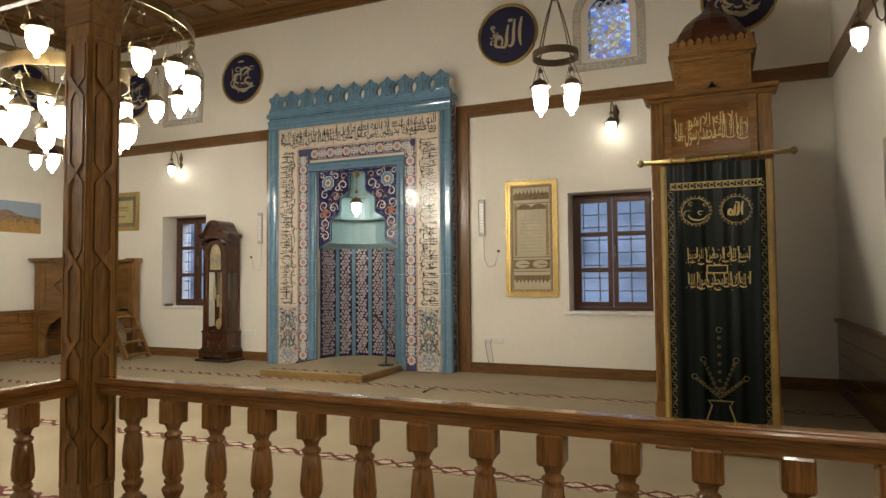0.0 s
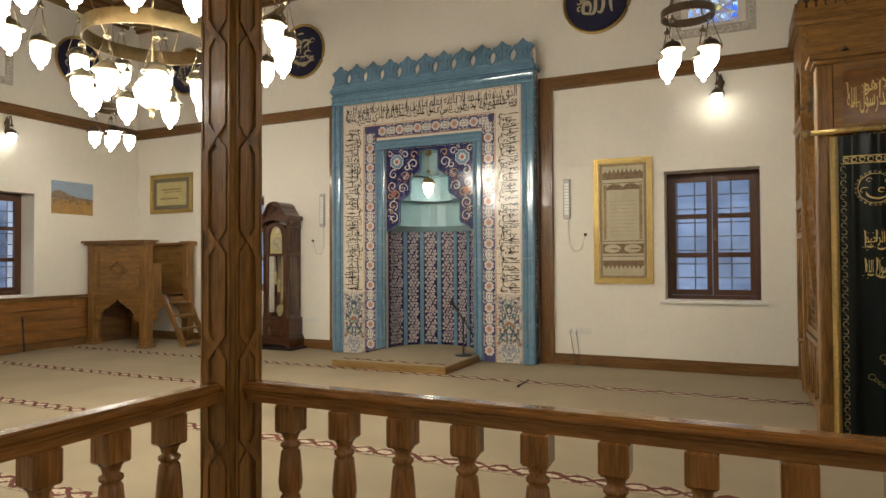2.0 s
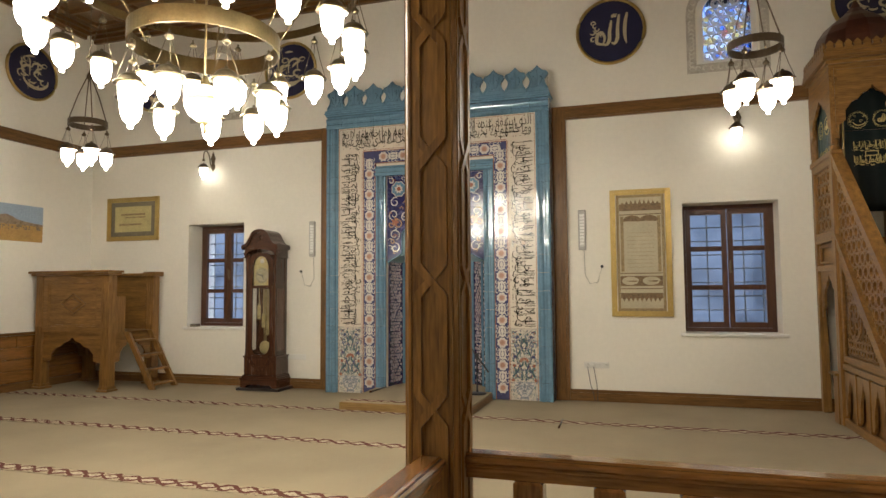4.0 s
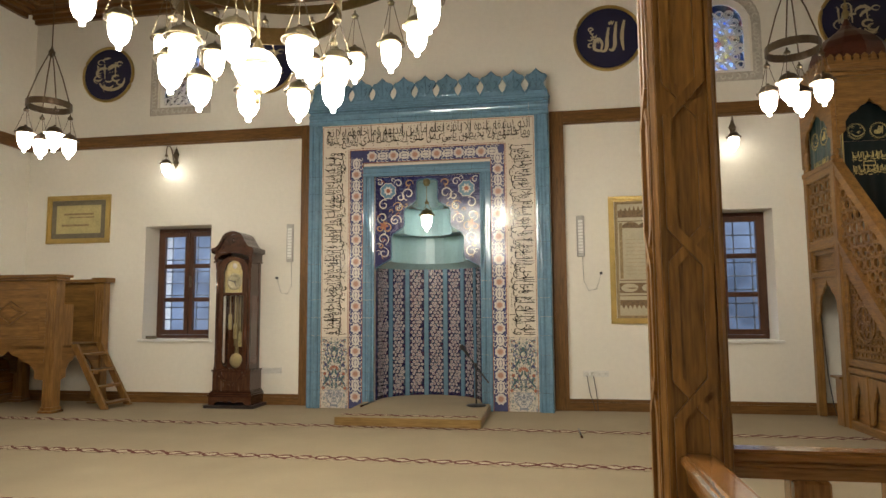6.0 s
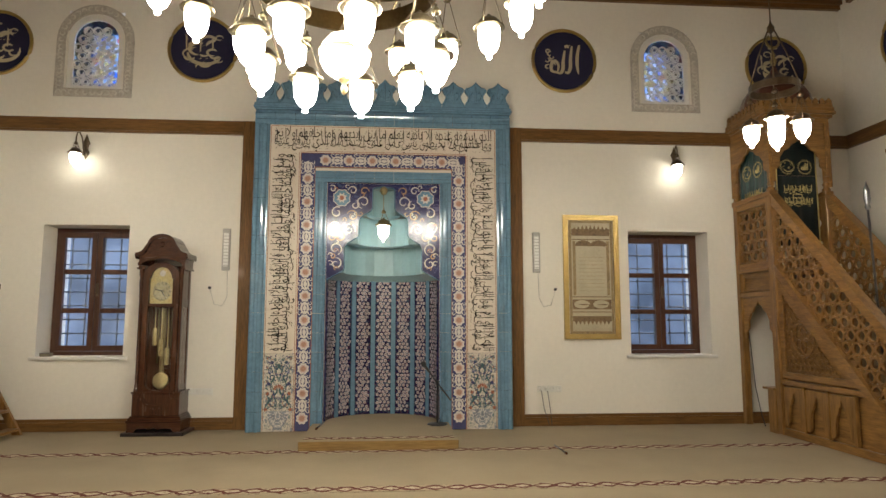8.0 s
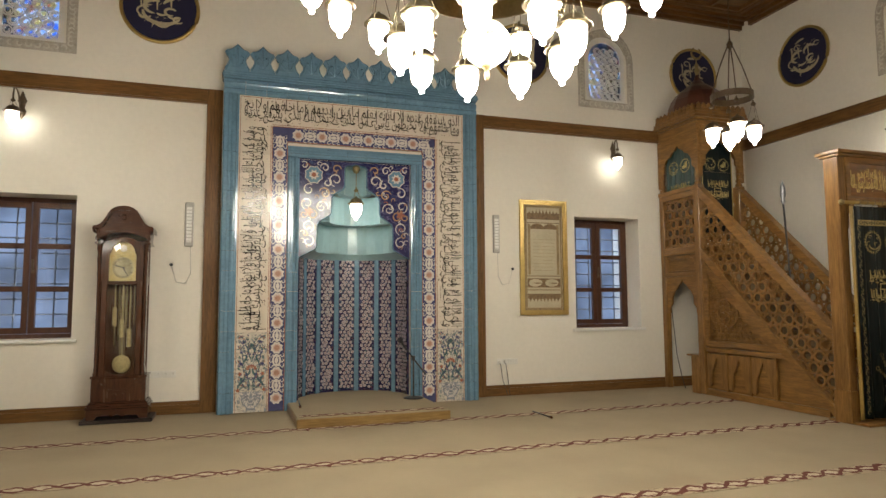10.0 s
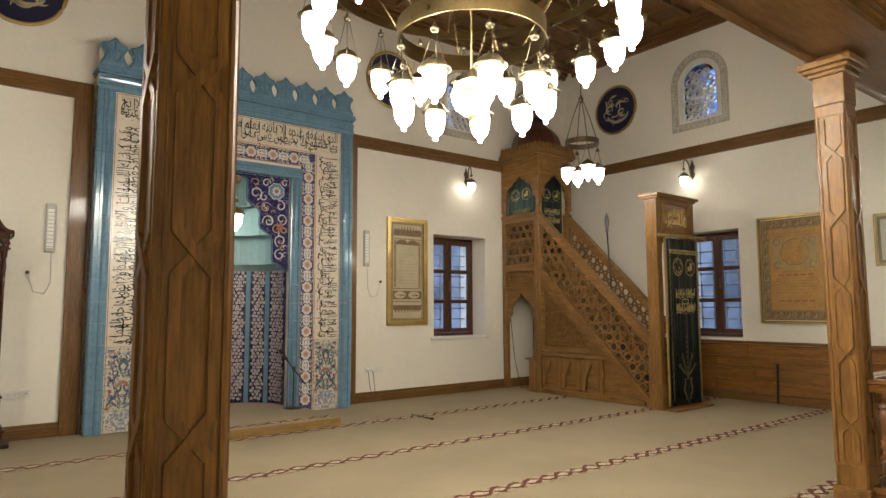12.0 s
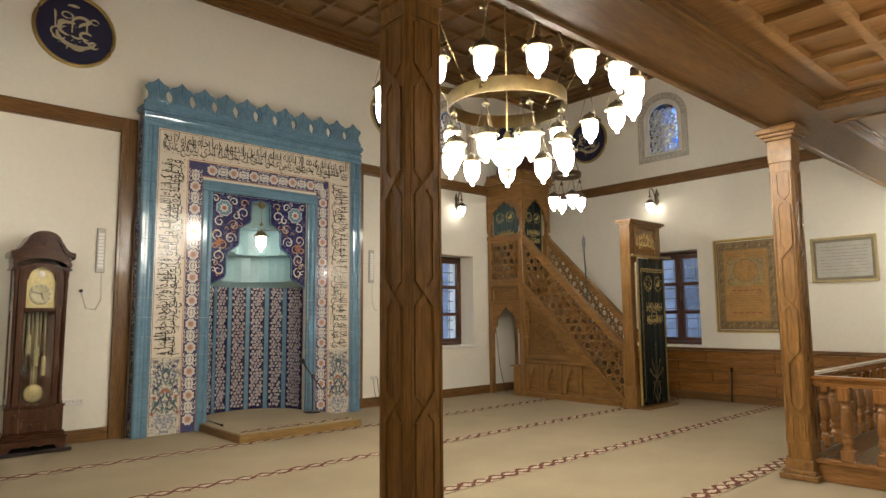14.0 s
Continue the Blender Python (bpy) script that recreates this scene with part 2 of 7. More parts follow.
PINE = {a: wood("stained_pine_" + a, (0.30, 0.149, 0.037), (0.102, 0.046, 0.012), a, 0.40, 0.06) for a in "xyz"}
RAIL = {a: wood("railing_wood_" + a, (0.30, 0.135, 0.037), (0.12, 0.050, 0.012), a, 0.22, 0.55, 0.5) for a in "xyz"}
TRIM = {a: wood("brown_trim_" + a, (0.20, 0.098, 0.030), (0.085, 0.040, 0.012), a) for a in "xyz"}
CEIL = {a: wood("ceiling_wood_" + a, (0.225, 0.118, 0.040), (0.108, 0.054, 0.019), a, 0.42) for a in "xyz"}
WALNUT = {a: wood("walnut_" + a, (0.085, 0.03, 0.014), (0.03, 0.011, 0.006), a, 0.25, 0.5) for a in "xyz"}
FRAME = wood("window_brown", (0.10, 0.042, 0.022), (0.055, 0.022, 0.012), "z")
TEAL = mat("glazed_blue", (0.135, 0.25, 0.345), 0.16, vary=0.22, scale=6, fine=25, bump=0.14, coat=0.7)
AQUA = mat("glazed_aqua", (0.30, 0.46, 0.49), 0.32, vary=0.10, scale=4, fine=20, bump=0.05, coat=0.12)
CREAM = mat("glazed_cream", (0.60, 0.53, 0.43), 0.30, vary=0.06, scale=9, fine=70, bump=0.2, coat=0.12)
SIDETILE = blossoms("navy_side_blossoms", (0.018, 0.015, 0.062), (0.55, 0.51, 0.50), (0.16, 0.04, 0.05), 24.0, stem=((0.17, 0.08, 0.11), (0.10, 0.08, 0.20)), size=0.40)
ARABESQUE = blossoms("arabesque_tile", (0.02, 0.02, 0.085), (0.40, 0.37, 0.38), (0.26, 0.09, 0.06), 14.0, stem=((0.10, 0.10, 0.20), (0.05, 0.07, 0.16)), size=0.16)
VASETILE = blossoms("vase_tile", (0.58, 0.52, 0.43), (0.24, 0.26, 0.30), (0.36, 0.12, 0.08), 20.0, stem=((0.17, 0.22, 0.23), (0.24, 0.26, 0.28)), size=0.20)
GREENGLAZE = mat("glaze_green", (0.07, 0.13, 0.14), 0.2, vary=0.3, bump=0, coat=0.3)
BANDTILE = mat("band_blue", (0.065, 0.07, 0.16), 0.14, vary=0.3, scale=9, fine=70, bump=0.2, coat=0.6)
INK = mat("glaze_black", (0.012, 0.012, 0.016), 0.15, vary=0.2, bump=0)
RUST = mat("glaze_rust", (0.33, 0.13, 0.085), 0.15, vary=0.2, bump=0, coat=0.6)
PALE = mat("glaze_white", (0.60, 0.56, 0.51), 0.15, vary=0.1, bump=0, coat=0.6)
TAWNY = mat("glaze_tawny", (0.42, 0.26, 0.14), 0.2, vary=0.2, bump=0, coat=0.3)
LILAC = mat("glaze_lilac", (0.34, 0.33, 0.40), 0.15, vary=0.25, scale=30, fine=90, bump=0, coat=0.6)
GOLD = mat("gold", (0.50, 0.36, 0.13), 0.40, metal=0.85, vary=0.2, scale=9, fine=60, bump=0.15)
GILT = mat("gilt_thread", (0.55, 0.44, 0.18), 0.5, metal=0.25, vary=0.2, bump=0.1)
BRASS = mat("brass", (0.33, 0.26, 0.13), 0.46, metal=0.9, vary=0.3, scale=8, fine=50, bump=0.05)
BRONZE = mat("bronze", (0.16, 0.12, 0.08), 0.38, metal=0.9, vary=0.3, scale=8, fine=50, bump=0.08)
IRON = mat("iron", (0.06, 0.06, 0.065), 0.5, metal=0.6, vary=0.2, bump=0.1)
BLACK = mat("black_plastic", (0.015, 0.015, 0.016), 0.45, vary=0.2, bump=0.05)
WHITE = mat("white_plastic", (0.70, 0.68, 0.62), 0.4, vary=0.06, bump=0.03)
NAVY = mat("navy_field", (0.010, 0.010, 0.042), 0.55, vary=0.25, scale=4, bump=0.05)
VELVET = mat("green_velvet", (0.0020, 0.0066, 0.0075), 0.34, vary=0.5, scale=3, fine=60, bump=0.12, spec=0.24)
VELVET.node_tree.nodes["Principled BSDF"].inputs["Sheen Weight"].default_value = 0.03
VELVET.node_tree.nodes["Principled BSDF"].inputs["Sheen Tint"].default_value = (0.10, 0.42, 0.38, 1)
VINE = mat("vine_plaster", (0.58, 0.54, 0.46), 0.8, vary=0.2, scale=12, fine=40, bump=0.3)
OLDGILT = mat("old_gilt_thread", (0.24, 0.20, 0.085), 0.55, metal=0.25, vary=0.3, bump=0.1)
PRINT = mat("aged_print", (0.46, 0.40, 0.27), 0.5, vary=0.22, scale=5, fine=45, bump=0.02)
GRILLE = mat("grille_iron", (0.20, 0.215, 0.24), 0.5, metal=0.3, vary=0.25, bump=0.1)
GOLDSATIN = mat("gold_satin", (0.42, 0.29, 0.085), 0.4, vary=0.35, scale=5, fine=60, bump=0.1)
GOLDLEAF = mat("gold_leaf", (0.80, 0.60, 0.22), 0.4, metal=0.2, vary=0.15, bump=0.05)
HOOPBRASS = mat("satin_brass", (0.25, 0.185, 0.085), 0.30, metal=1.0, vary=0.25, scale=8, fine=50, bump=0.05)
CAPMETAL = mat("lamp_metal", (0.20, 0.165, 0.10), 0.32, metal=0.95, vary=0.3, scale=14, fine=60, bump=0.05)
TAN = mat("tan_ornament", (0.30, 0.22, 0.11), 0.7, vary=0.55, scale=26, fine=70, bump=0.03)
BROWNMAT = mat("brown_ornament", (0.19, 0.12, 0.055), 0.6, vary=0.6, scale=24, fine=60, bump=0.03)
DIALBRASS = mat("dial_brass", (0.52, 0.42, 0.20), 0.32, metal=0.6, vary=0.4, scale=26, fine=70, bump=0.1)
STRIPGREY = mat("strip_grey", (0.42, 0.40, 0.36), 0.4, vary=0.1, bump=0.03)
SATIN = mat("teal_satin", (0.011, 0.040, 0.040), 0.38, vary=0.35, scale=3, fine=60, bump=0.1)
# ceiling wood in a paler copy; warm lamplight on the bays put into its colour
LITCEIL = {a: wood("lit_bay_ceiling_" + a, (0.38, 0.20, 0.068), (0.20, 0.10, 0.033), a, 0.4) for a in "xy"}
DOME = mat("dome_maroon", (0.075, 0.024, 0.014), 0.35, vary=0.25, scale=5, fine=40, bump=0.08, coat=0.3)
PAPER = mat("old_paper", (0.50, 0.43, 0.28), 0.7, vary=0.2, scale=6, fine=40, bump=0.05)
OCHRE = mat("ochre_paper", (0.40, 0.215, 0.06), 0.7, vary=0.35, scale=7, fine=40, bump=0.05)
GREYMAT = mat("grey_mount", (0.17, 0.145, 0.095), 0.7, vary=0.3, scale=14, fine=50, bump=0.05)
MIRRORGLASS = glass("clear_glass", (0.95, 0.97, 0.97))
# pale grey holds the bright light on the inscription's glass as colour
PALEPRINT = mat("pale_print", (0.36, 0.34, 0.29), 0.35, vary=0.2, scale=7, fine=40, bump=0.02)
LAMP = glow("lit_opal_glass", (1.0, 0.94, 0.81), GLOW)
MID = glow("mid_opal_glass", (1.0, 0.94, 0.81), GLOW * 0.23)
SOFT = glow("soft_opal_glass", (1.0, 0.93, 0.80), 2.2)
BAYLAMP = glow("bay_opal_glass", (1.0, 0.94, 0.81), GLOW * 0.9)
DIM = glow("dim_opal_glass", (1.0, 0.94, 0.81), GLOW * 0.2)


# ---- large structure ----
def wall_mesh(u0, u1, z0, z1, holes, thick, place):
    """A wall with openings right through it. place(u, z, d): d from 0 at the room's side to thick."""
    us = sorted({u0, u1, *[h for r in holes for h in r[:2]]})
    zs = sorted({z0, z1, *[h for r in holes for h in r[2:]]})
    bm, verts = bmesh.new(), {}
    def v(u, z, d):
        if (u, z, d) not in verts:
            verts[u, z, d] = bm.verts.new(place(u, z, d))
        return verts[u, z, d]
    def solid(i, j):
        if not (0 <= i < len(us) - 1 and 0 <= j < len(zs) - 1):
            return False
        u, z = (us[i] + us[i + 1]) / 2, (zs[j] + zs[j + 1]) / 2
        return not any(a < u < b and c < z < d for a, b, c, d in holes)
    for i in range(len(us) - 1):
        for j in range(len(zs) - 1):
            if not solid(i, j):
                continue
            a, b, c, d = us[i], us[i + 1], zs[j], zs[j + 1]
            bm.faces.new((v(a, c, 0), v(b, c, 0), v(b, d, 0), v(a, d, 0)))
            bm.faces.new((v(a, d, thick), v(b, d, thick), v(b, c, thick), v(a, c, thick)))
            for (di, dj), (p, q) in {(-1, 0): ((a, d), (a, c)), (1, 0): ((b, c), (b, d)), (0, -1): ((a, c), (b, c)), (0, 1): ((b, d), (a, d))}.items():
                if not solid(i + di, j + dj):
                    bm.faces.new((v(*p, 0), v(*p, thick), v(*q, thick), v(*q, 0)))
    bmesh.ops.recalc_face_normals(bm, faces=bm.faces)
    return bm


WIN_N = [(-1.785, -0.67), (-9.36, -8.31)]
WIN_Z = (0.905, 2.56)
ARCH_N = [-1.18, -8.87]
ARCH_W, ARCH_Z = 0.70, (4.34, 5.40)
WIN_E, WIN_W = (4.98, 6.03), (5.32, 6.37)
ARCH_SIDE = 5.52
T = 0.7
n_holes = [(a, b, *WIN_Z) for a, b in WIN_N] + [(c - 0.35, c + 0.35, *ARCH_Z) for c in ARCH_N] + [(XC - 0.72, XC + 0.72, 0.0, 3.1)]
structure("wall_north", wall_mesh(XW - T, XE + T, 0, ZC, n_holes, T, lambda u, z, d: (u, YN + d, z)), PLASTER, "off-white plastered prayer wall with deep window openings")
structure("wall_east", wall_mesh(YS, YN, 0, ZC, [(*WIN_E, *WIN_Z), (ARCH_SIDE - 0.35, ARCH_SIDE + 0.35, *ARCH_Z)], T, lambda u, z, d: (XE + d, u, z)), PLASTER, "off-white plastered side wall with deep window openings")
structure("wall_west", wall_mesh(YS, YN, 0, ZC, [(*WIN_W, *WIN_Z), (ARCH_SIDE - 0.35, ARCH_SIDE + 0.35, *ARCH_Z)], T, lambda u, z, d: (XW - d, u, z)), PLASTER, "off-white plastered side wall with deep window openings")
# unseen south wall, added to close the room behind the camera
structure("wall_south", boxes((XW - T, XE + T, YS - 0.3, YS, 0, ZC)), PLASTER, "unseen plain off-white back wall that closes the room")
structure("floor", boxes((XW - T, XE + T, YS - 0.3, YN + T + 0.6, -0.3, 0)), CARPET, "beige wall-to-wall prayer carpet")
for y in (6.89, 5.37, 3.83, 2.31, 0.79, -0.73):
    b = structure("carpet_border", boxes((XW, XE, -0.09, 0.09, 0, 0.004)), BORDER, "cream carpet band with a dark red scroll of leaves")
    b.location = (0, y, 0)


def coffers(x0, x1, y0, y1, z, nx, ny, cell, material, rim, deep=0.06, bar=0.05):
    """A boarded ceiling with a grid of battens under it."""
    bm = boxes((x0, x1, y0, y1, z, z + 0.15))
    for k in range(nx + 1):
        x = x0 + rim + (x1 - x0 - 2 * rim) * k / nx
        box(bm, x - bar / 2, x + bar / 2, y0 + rim, y1 - rim, z - deep, z)
    for k in range(ny + 1):
        y = y0 + rim + (y1 - y0 - 2 * rim) * k / ny
        box(bm, x0 + rim, x1 - rim, y - bar / 2, y + bar / 2, z - deep - 0.004, z)
    return bm


structure("ceiling", coffers(XW, XE, YCOL, YN, ZC, 22, 11, 0.6, CEIL["x"], 0.35), CEIL["x"], "dark coffered wooden ceiling over the prayer hall")
def cornice(name, along, at, u0, u1, z, sign, material, label, steps=((0.06, 0.20), (0.11, 0.14), (0.17, 0.08), (0.25, 0.03))):
    """A stepped wooden cornice that hangs from z; sign: the way out of the wall."""
    bm, up = bmesh.new(), z
    for out, down in steps:
        a, b = sorted((at, at + sign * out))
        if along == "x":
            box(bm, u0, u1, a, b, z - down, up - 0.001)
        else:
            box(bm, a, b, u0, u1, z - down, up - 0.001)
    return structure(name, bm, material, label)


cornice("cornice_north", "x", YN, XW, XE, ZC, -1, TRIM["x"], "stepped brown wooden ceiling cornice")
cornice("cornice_east", "y", XE, YCOL, YN - 0.25, ZC, -1, TRIM["y"], "stepped brown wooden ceiling cornice")
cornice("cornice_west", "y", XW, YCOL, YN - 0.25, ZC, 1, TRIM["y"], "stepped brown wooden ceiling cornice")

# string course and skirting
BZ0, BZ1 = 3.77, 3.95
for x0, x1 in ((XW, XC - 1.84), (XC + 1.84, XE)):
    structure("trim_north", boxes((x0, x1, YN - 0.05, YN, BZ0, BZ1), (x0, x1, YN - 0.062, YN - 0.05, BZ0 + 0.02, BZ1 - 0.02)), TRIM["x"], "brown wooden band across the plaster wall")
    structure("baseboard_north", boxes((x0, x1, YN - 0.03, YN, 0.004, 0.15), (x0, x1, YN - 0.042, YN - 0.03, 0.004, 0.11)), TRIM["x"], "brown wooden skirting board")
for s in (-1, 1):
    a, b = sorted((XC + s * 1.655, XC + s * 1.84))
    structure("trim_post", boxes((a, b, YN - 0.06, YN, 0.004, BZ1), (a + 0.03, b - 0.03, YN - 0.07, YN - 0.06, 0.16, BZ1 - 0.2)), TRIM["z"], "upright brown wooden board beside the tiled niche")
structure("trim_east", boxes((XE - 0.05, XE, YCOL, YN - 0.07, BZ0, BZ1)), TRIM["y"], "brown wooden band across the plaster wall")
structure("trim_west", boxes((XW, XW + 0.05, YCOL, YN - 0.07, BZ0, BZ1)), TRIM["y"], "brown wooden band across the plaster wall")


def wainscot(name, x, sign, y0, y1, top):
    ob = tagged(new(name), "brown wooden plank wainscot with a moulded cap", kind="structure")
    a, b = sorted((x, x + sign * 0.05))
    part("cap", boxes((a - (0.03 if sign < 0 else 0), b + (0.03 if sign > 0 else 0), y0, y1, top - 0.04, top)), TRIM["y"], ob)
    part("foot", boxes((a - (0.012 if sign < 0 else 0), b + (0.012 if sign > 0 else 0), y0, y1, 0.004, 0.12)), TRIM["y"], ob)
    rows, rng = 4, random.Random(3)
    h = (top - 0.17) / rows
    for r in range(rows):
        y = y0
        while y < y1 - 0.01:
            e = min(y1, y + rng.choice((1.1, 1.6, 2.1)))
            if y1 - e < 0.3:
                e = y1
            part("plank", boxes((a, b, y + 0.001, e - 0.001, 0.125 + r * h, 0.122 + (r + 1) * h), bevel=0.004), RAIL["y"], ob)
            y = e
    return ob


wainscot("wainscot_east", XE, -1, YS, YN - 0.05, 0.87)
wainscot("wainscot_west", XW, 1, YS, YN - 0.05, 0.87)

# the gallery's beams and low ceiling
ZB, ZG = 3.12, 3.20
YE0, YE1 = 1.57, 2.03
CROSS = ((XA - 0.30, XA + 0.17), (XB - 0.17, XB + 0.30))
structure("beam_front", boxes((XW, XE, YE0, YE1, ZB, ZG + 0.2), (XW, XE, YE1 - 0.03, YE1 + 0.022, ZB - 0.022, ZB + 0.03), bevel=0.004), CEIL["x"], "wide stained wooden soffit board over the columns")
for x0, x1 in CROSS:
    structure("beam_cross", boxes((x0, x1, YS, YE0 - 0.001, ZB + 0.001, ZG + 0.2), bevel=0.003), CEIL["y"], "wide stained wooden soffit board between the low bays")
# unseen boarding, added to close the hall above the soffit
structure("gallery_front", boxes((XW, XE, YE1 - 0.12, YE1 - 0.003, ZG + 0.2, ZC)), CEIL["x"], "unseen boarding added over the columns to close the hall")
for name, x0, x1, nx, ny, rim in (("middle", CROSS[1][1], CROSS[0][0], 8, 9, 0.30), ("east", CROSS[0][1], XE, 2, 2, 0.5), ("west", XW, CROSS[1][0], 2, 2, 0.5)):
    structure("ceiling_gallery_" + name, coffers(x0, x1, YS, YE0, ZG, nx, ny, 0.5, CEIL["x"], rim, 0.045, 0.06), LITCEIL["y"], "coffered wooden ceiling of the low bay")
    for k, (w, z0) in enumerate(((0.03, ZB - 0.012), (0.06, ZB + 0.03), (0.09, ZB + 0.055))):
        structure("trim_gallery", frame_prism(bmesh.new(), rect(x0 + 0.001, x1 - 0.001, YS + 0.001, YE0 - 0.001), rect(x0 + w, x1 - w, YS + w, YE0 - w), z0, ZG - 0.001 - 0.003 * k, "xy"), OAK["x"] if k == 1 else CEIL["x"], "stepped wooden moulding round the low ceiling")


# ---- columns with carved straps ----
def column(x, y):
    ob = thing("column", "square oak column carved with interlaced straps, moulded capital", "column", "columns under the gallery", (x, y, 0))
    h = 0.098
    part("shaft", boxes((-h, h, -h, h, 0.16, ZB - 0.16), bevel=0.012), PINE["z"], ob)
    part("plinth", boxes((-0.155, 0.155, -0.155, 0.155, 0.004, 0.05), (-0.135, 0.135, -0.135, 0.135, 0.05, 0.085), (-0.115, 0.115, -0.115, 0.115, 0.085, 0.17), bevel=0.006), OAK["x"], ob)
    part("capital", boxes((-0.104, 0.104, -0.104, 0.104, ZB - 0.34, ZB - 0.13), (-0.125, 0.125, -0.125, 0.125, ZB - 0.13, ZB - 0.10), (-0.15, 0.15, -0.15, 0.15, ZB - 0.10, ZB - 0.07),
                          (-0.175, 0.175, -0.175, 0.175, ZB - 0.07, ZB - 0.024), (-0.16, 0.16, -0.16, 0.07, ZB - 0.024, ZB - 0.001), bevel=0.006), OAK["x"], ob)
    pitch, run, z0, z1 = 0.465, 0.115, 0.345, 2.67
    bm = bmesh.new()
    w, e = 0.050, 0.0145
    n = 5
    def rib(pts, proud):
        for k, ((u, a), (v, b)) in enumerate(zip(pts, pts[1:])):
            d = Vector((v - u, b - a)).normalized()
            nx, nz = -d.y * e, d.x * e
            u2, a2, v2, b2 = u - d.x * 0.003, a - d.y * 0.003, v + d.x * 0.003, b + d.y * 0.003
            prism(bm, [(u2 + nx, a2 + nz), (v2 + nx, b2 + nz), (v2 - nx, b2 - nz), (u2 - nx, a2 - nz)], -h - proud - 0.0008 * (k % 2), -h + 0.002 + 0.0008 * (k % 2))
    for s in (-1, 1):
        side, pts = s, [(s * w, z0)]
        for k in range(n):
            zc = z0 + (k + 0.5) * pitch
            pts += [(side * w, zc - run / 2), (-side * w, zc + run / 2)]
            side = -side
        pts.append((side * w, z1))
        rib(pts, 0.008 if s < 0 else 0.0125)
        box(bm, s * 0.078 - 0.005, s * 0.078 + 0.005, -h - 0.006, -h + 0.002, z0 - 0.03, z1 + 0.03)
    box(bm, -0.083, 0.083, -h - 0.006, -h + 0.002, z0 - 0.04, z0 - 0.03)
    box(bm, -0.083, 0.083, -h - 0.006, -h + 0.002, z1 + 0.03, z1 + 0.04)
    first = part("carved_strap", bm, PINE["z"], ob)
    for k in (1, 2, 3):
        o = part("carved_strap", first.data, None, ob)
        o.rotation_euler = (0, 0, k * math.pi / 2)
    return ob


col_a = column(XA, YCOL)
copy_thing(col_a, pose(XB, YCOL, 0))


# ---- balustrade ----
RZ = 0.885
def balustrade(label, x0, y0, x1, y1, first, pitch, newel=False):
    """A run from one point to another, its own x along the run."""
    length, turn = math.hypot(x1 - x0, y1 - y0), math.atan2(y1 - y0, x1 - x0)
    ob = thing("balustrade", label, "railing", "railings round the side bay", (x0, y0, 0))
    ob.rotation_euler = (0, 0, turn)
    bm = boxes((0, length, -0.055, 0.055, RZ - 0.035, RZ - 0.008), bevel=0.008)
    box(bm, 0, length, -0.04, 0.04, RZ - 0.012, RZ, bevel=0.008)
    box(bm, 0, length, -0.045, 0.045, RZ - 0.05, RZ - 0.034, bevel=0.004)
    box(bm, 0, length, -0.035, 0.035, RZ - 0.085, RZ - 0.049)
    part("handrail", bm, RAIL["x"], ob, "glossy moulded handrail")
    part("bottom_rail", boxes((0, length, -0.05, 0.05, 0.15, 0.19), (0, length, -0.04, 0.04, 0.004, 0.15), bevel=0.005), RAIL["x"], ob)
    prof = [(0.030, 0.27), (0.036, 0.275), (0.036, 0.285), (0.024, 0.295), (0.034, 0.315), (0.040, 0.335), (0.040, 0.345), (0.026, 0.36), (0.033, 0.372), (0.033, 0.382), (0.026, 0.392),
            (0.037, 0.41), (0.040, 0.44), (0.036, 0.50), (0.031, 0.555), (0.024, 0.565), (0.033, 0.575), (0.033, 0.585), (0.022, 0.595), (0.028, 0.615), (0.037, 0.63)]
    k = (RZ - 0.274) / 0.546
    prof = [(r, 0.19 + (z - 0.19) * k) for r, z in prof]
    bm = lathe([(r * 1.32, z) for r, z in prof], 16)
    box(bm, -0.052, 0.052, -0.052, 0.052, 0.19, 0.19 + 0.085 * k, bevel=0.009)
    box(bm, -0.052, 0.052, -0.052, 0.052, 0.19 + 0.438 * k, RZ - 0.084, bevel=0.009)
    me = None
    for k in range(int((length - first) / pitch) + 1):
        o = part("baluster", me or bm, RAIL["z"], ob)
        me = o.data
        o.location = (first + k * pitch, 0, 0)
    if newel:
        part("newel", boxes((length, length + 0.11, -0.055, 0.055, 0.004, RZ + 0.06), (length - 0.012, length + 0.122, -0.067, 0.067, RZ + 0.06, RZ + 0.09), bevel=0.008), RAIL["z"], ob)
    return ob


balustrade("turned wooden balustrade between the column and the side wall", XA + 0.1, YCOL, XE, YCOL, 0.234, 0.276)
balustrade("turned wooden balustrade running back from the column", XA, YCOL - 0.1, XA, 0.58, 0.25, 0.265, True)


# ---- tiled prayer niche ----
def grow(a, b, step):
    n = max(1, round((b - a) / step))
    return [(a + (b - a) * k / n, a + (b - a) * (k + 1) / n) for k in range(n)]


def shared(cache, key, name, build, material, parent, at=(0, 0, 0), rot=0.0):
    """A piece whose mesh is made once for each key."""
    ob = part(name, cache[key] if key in cache else build(), material, parent)
    cache[key] = ob.data
    ob.location, ob.rotation_euler = at, (0, rot, 0)
    return ob


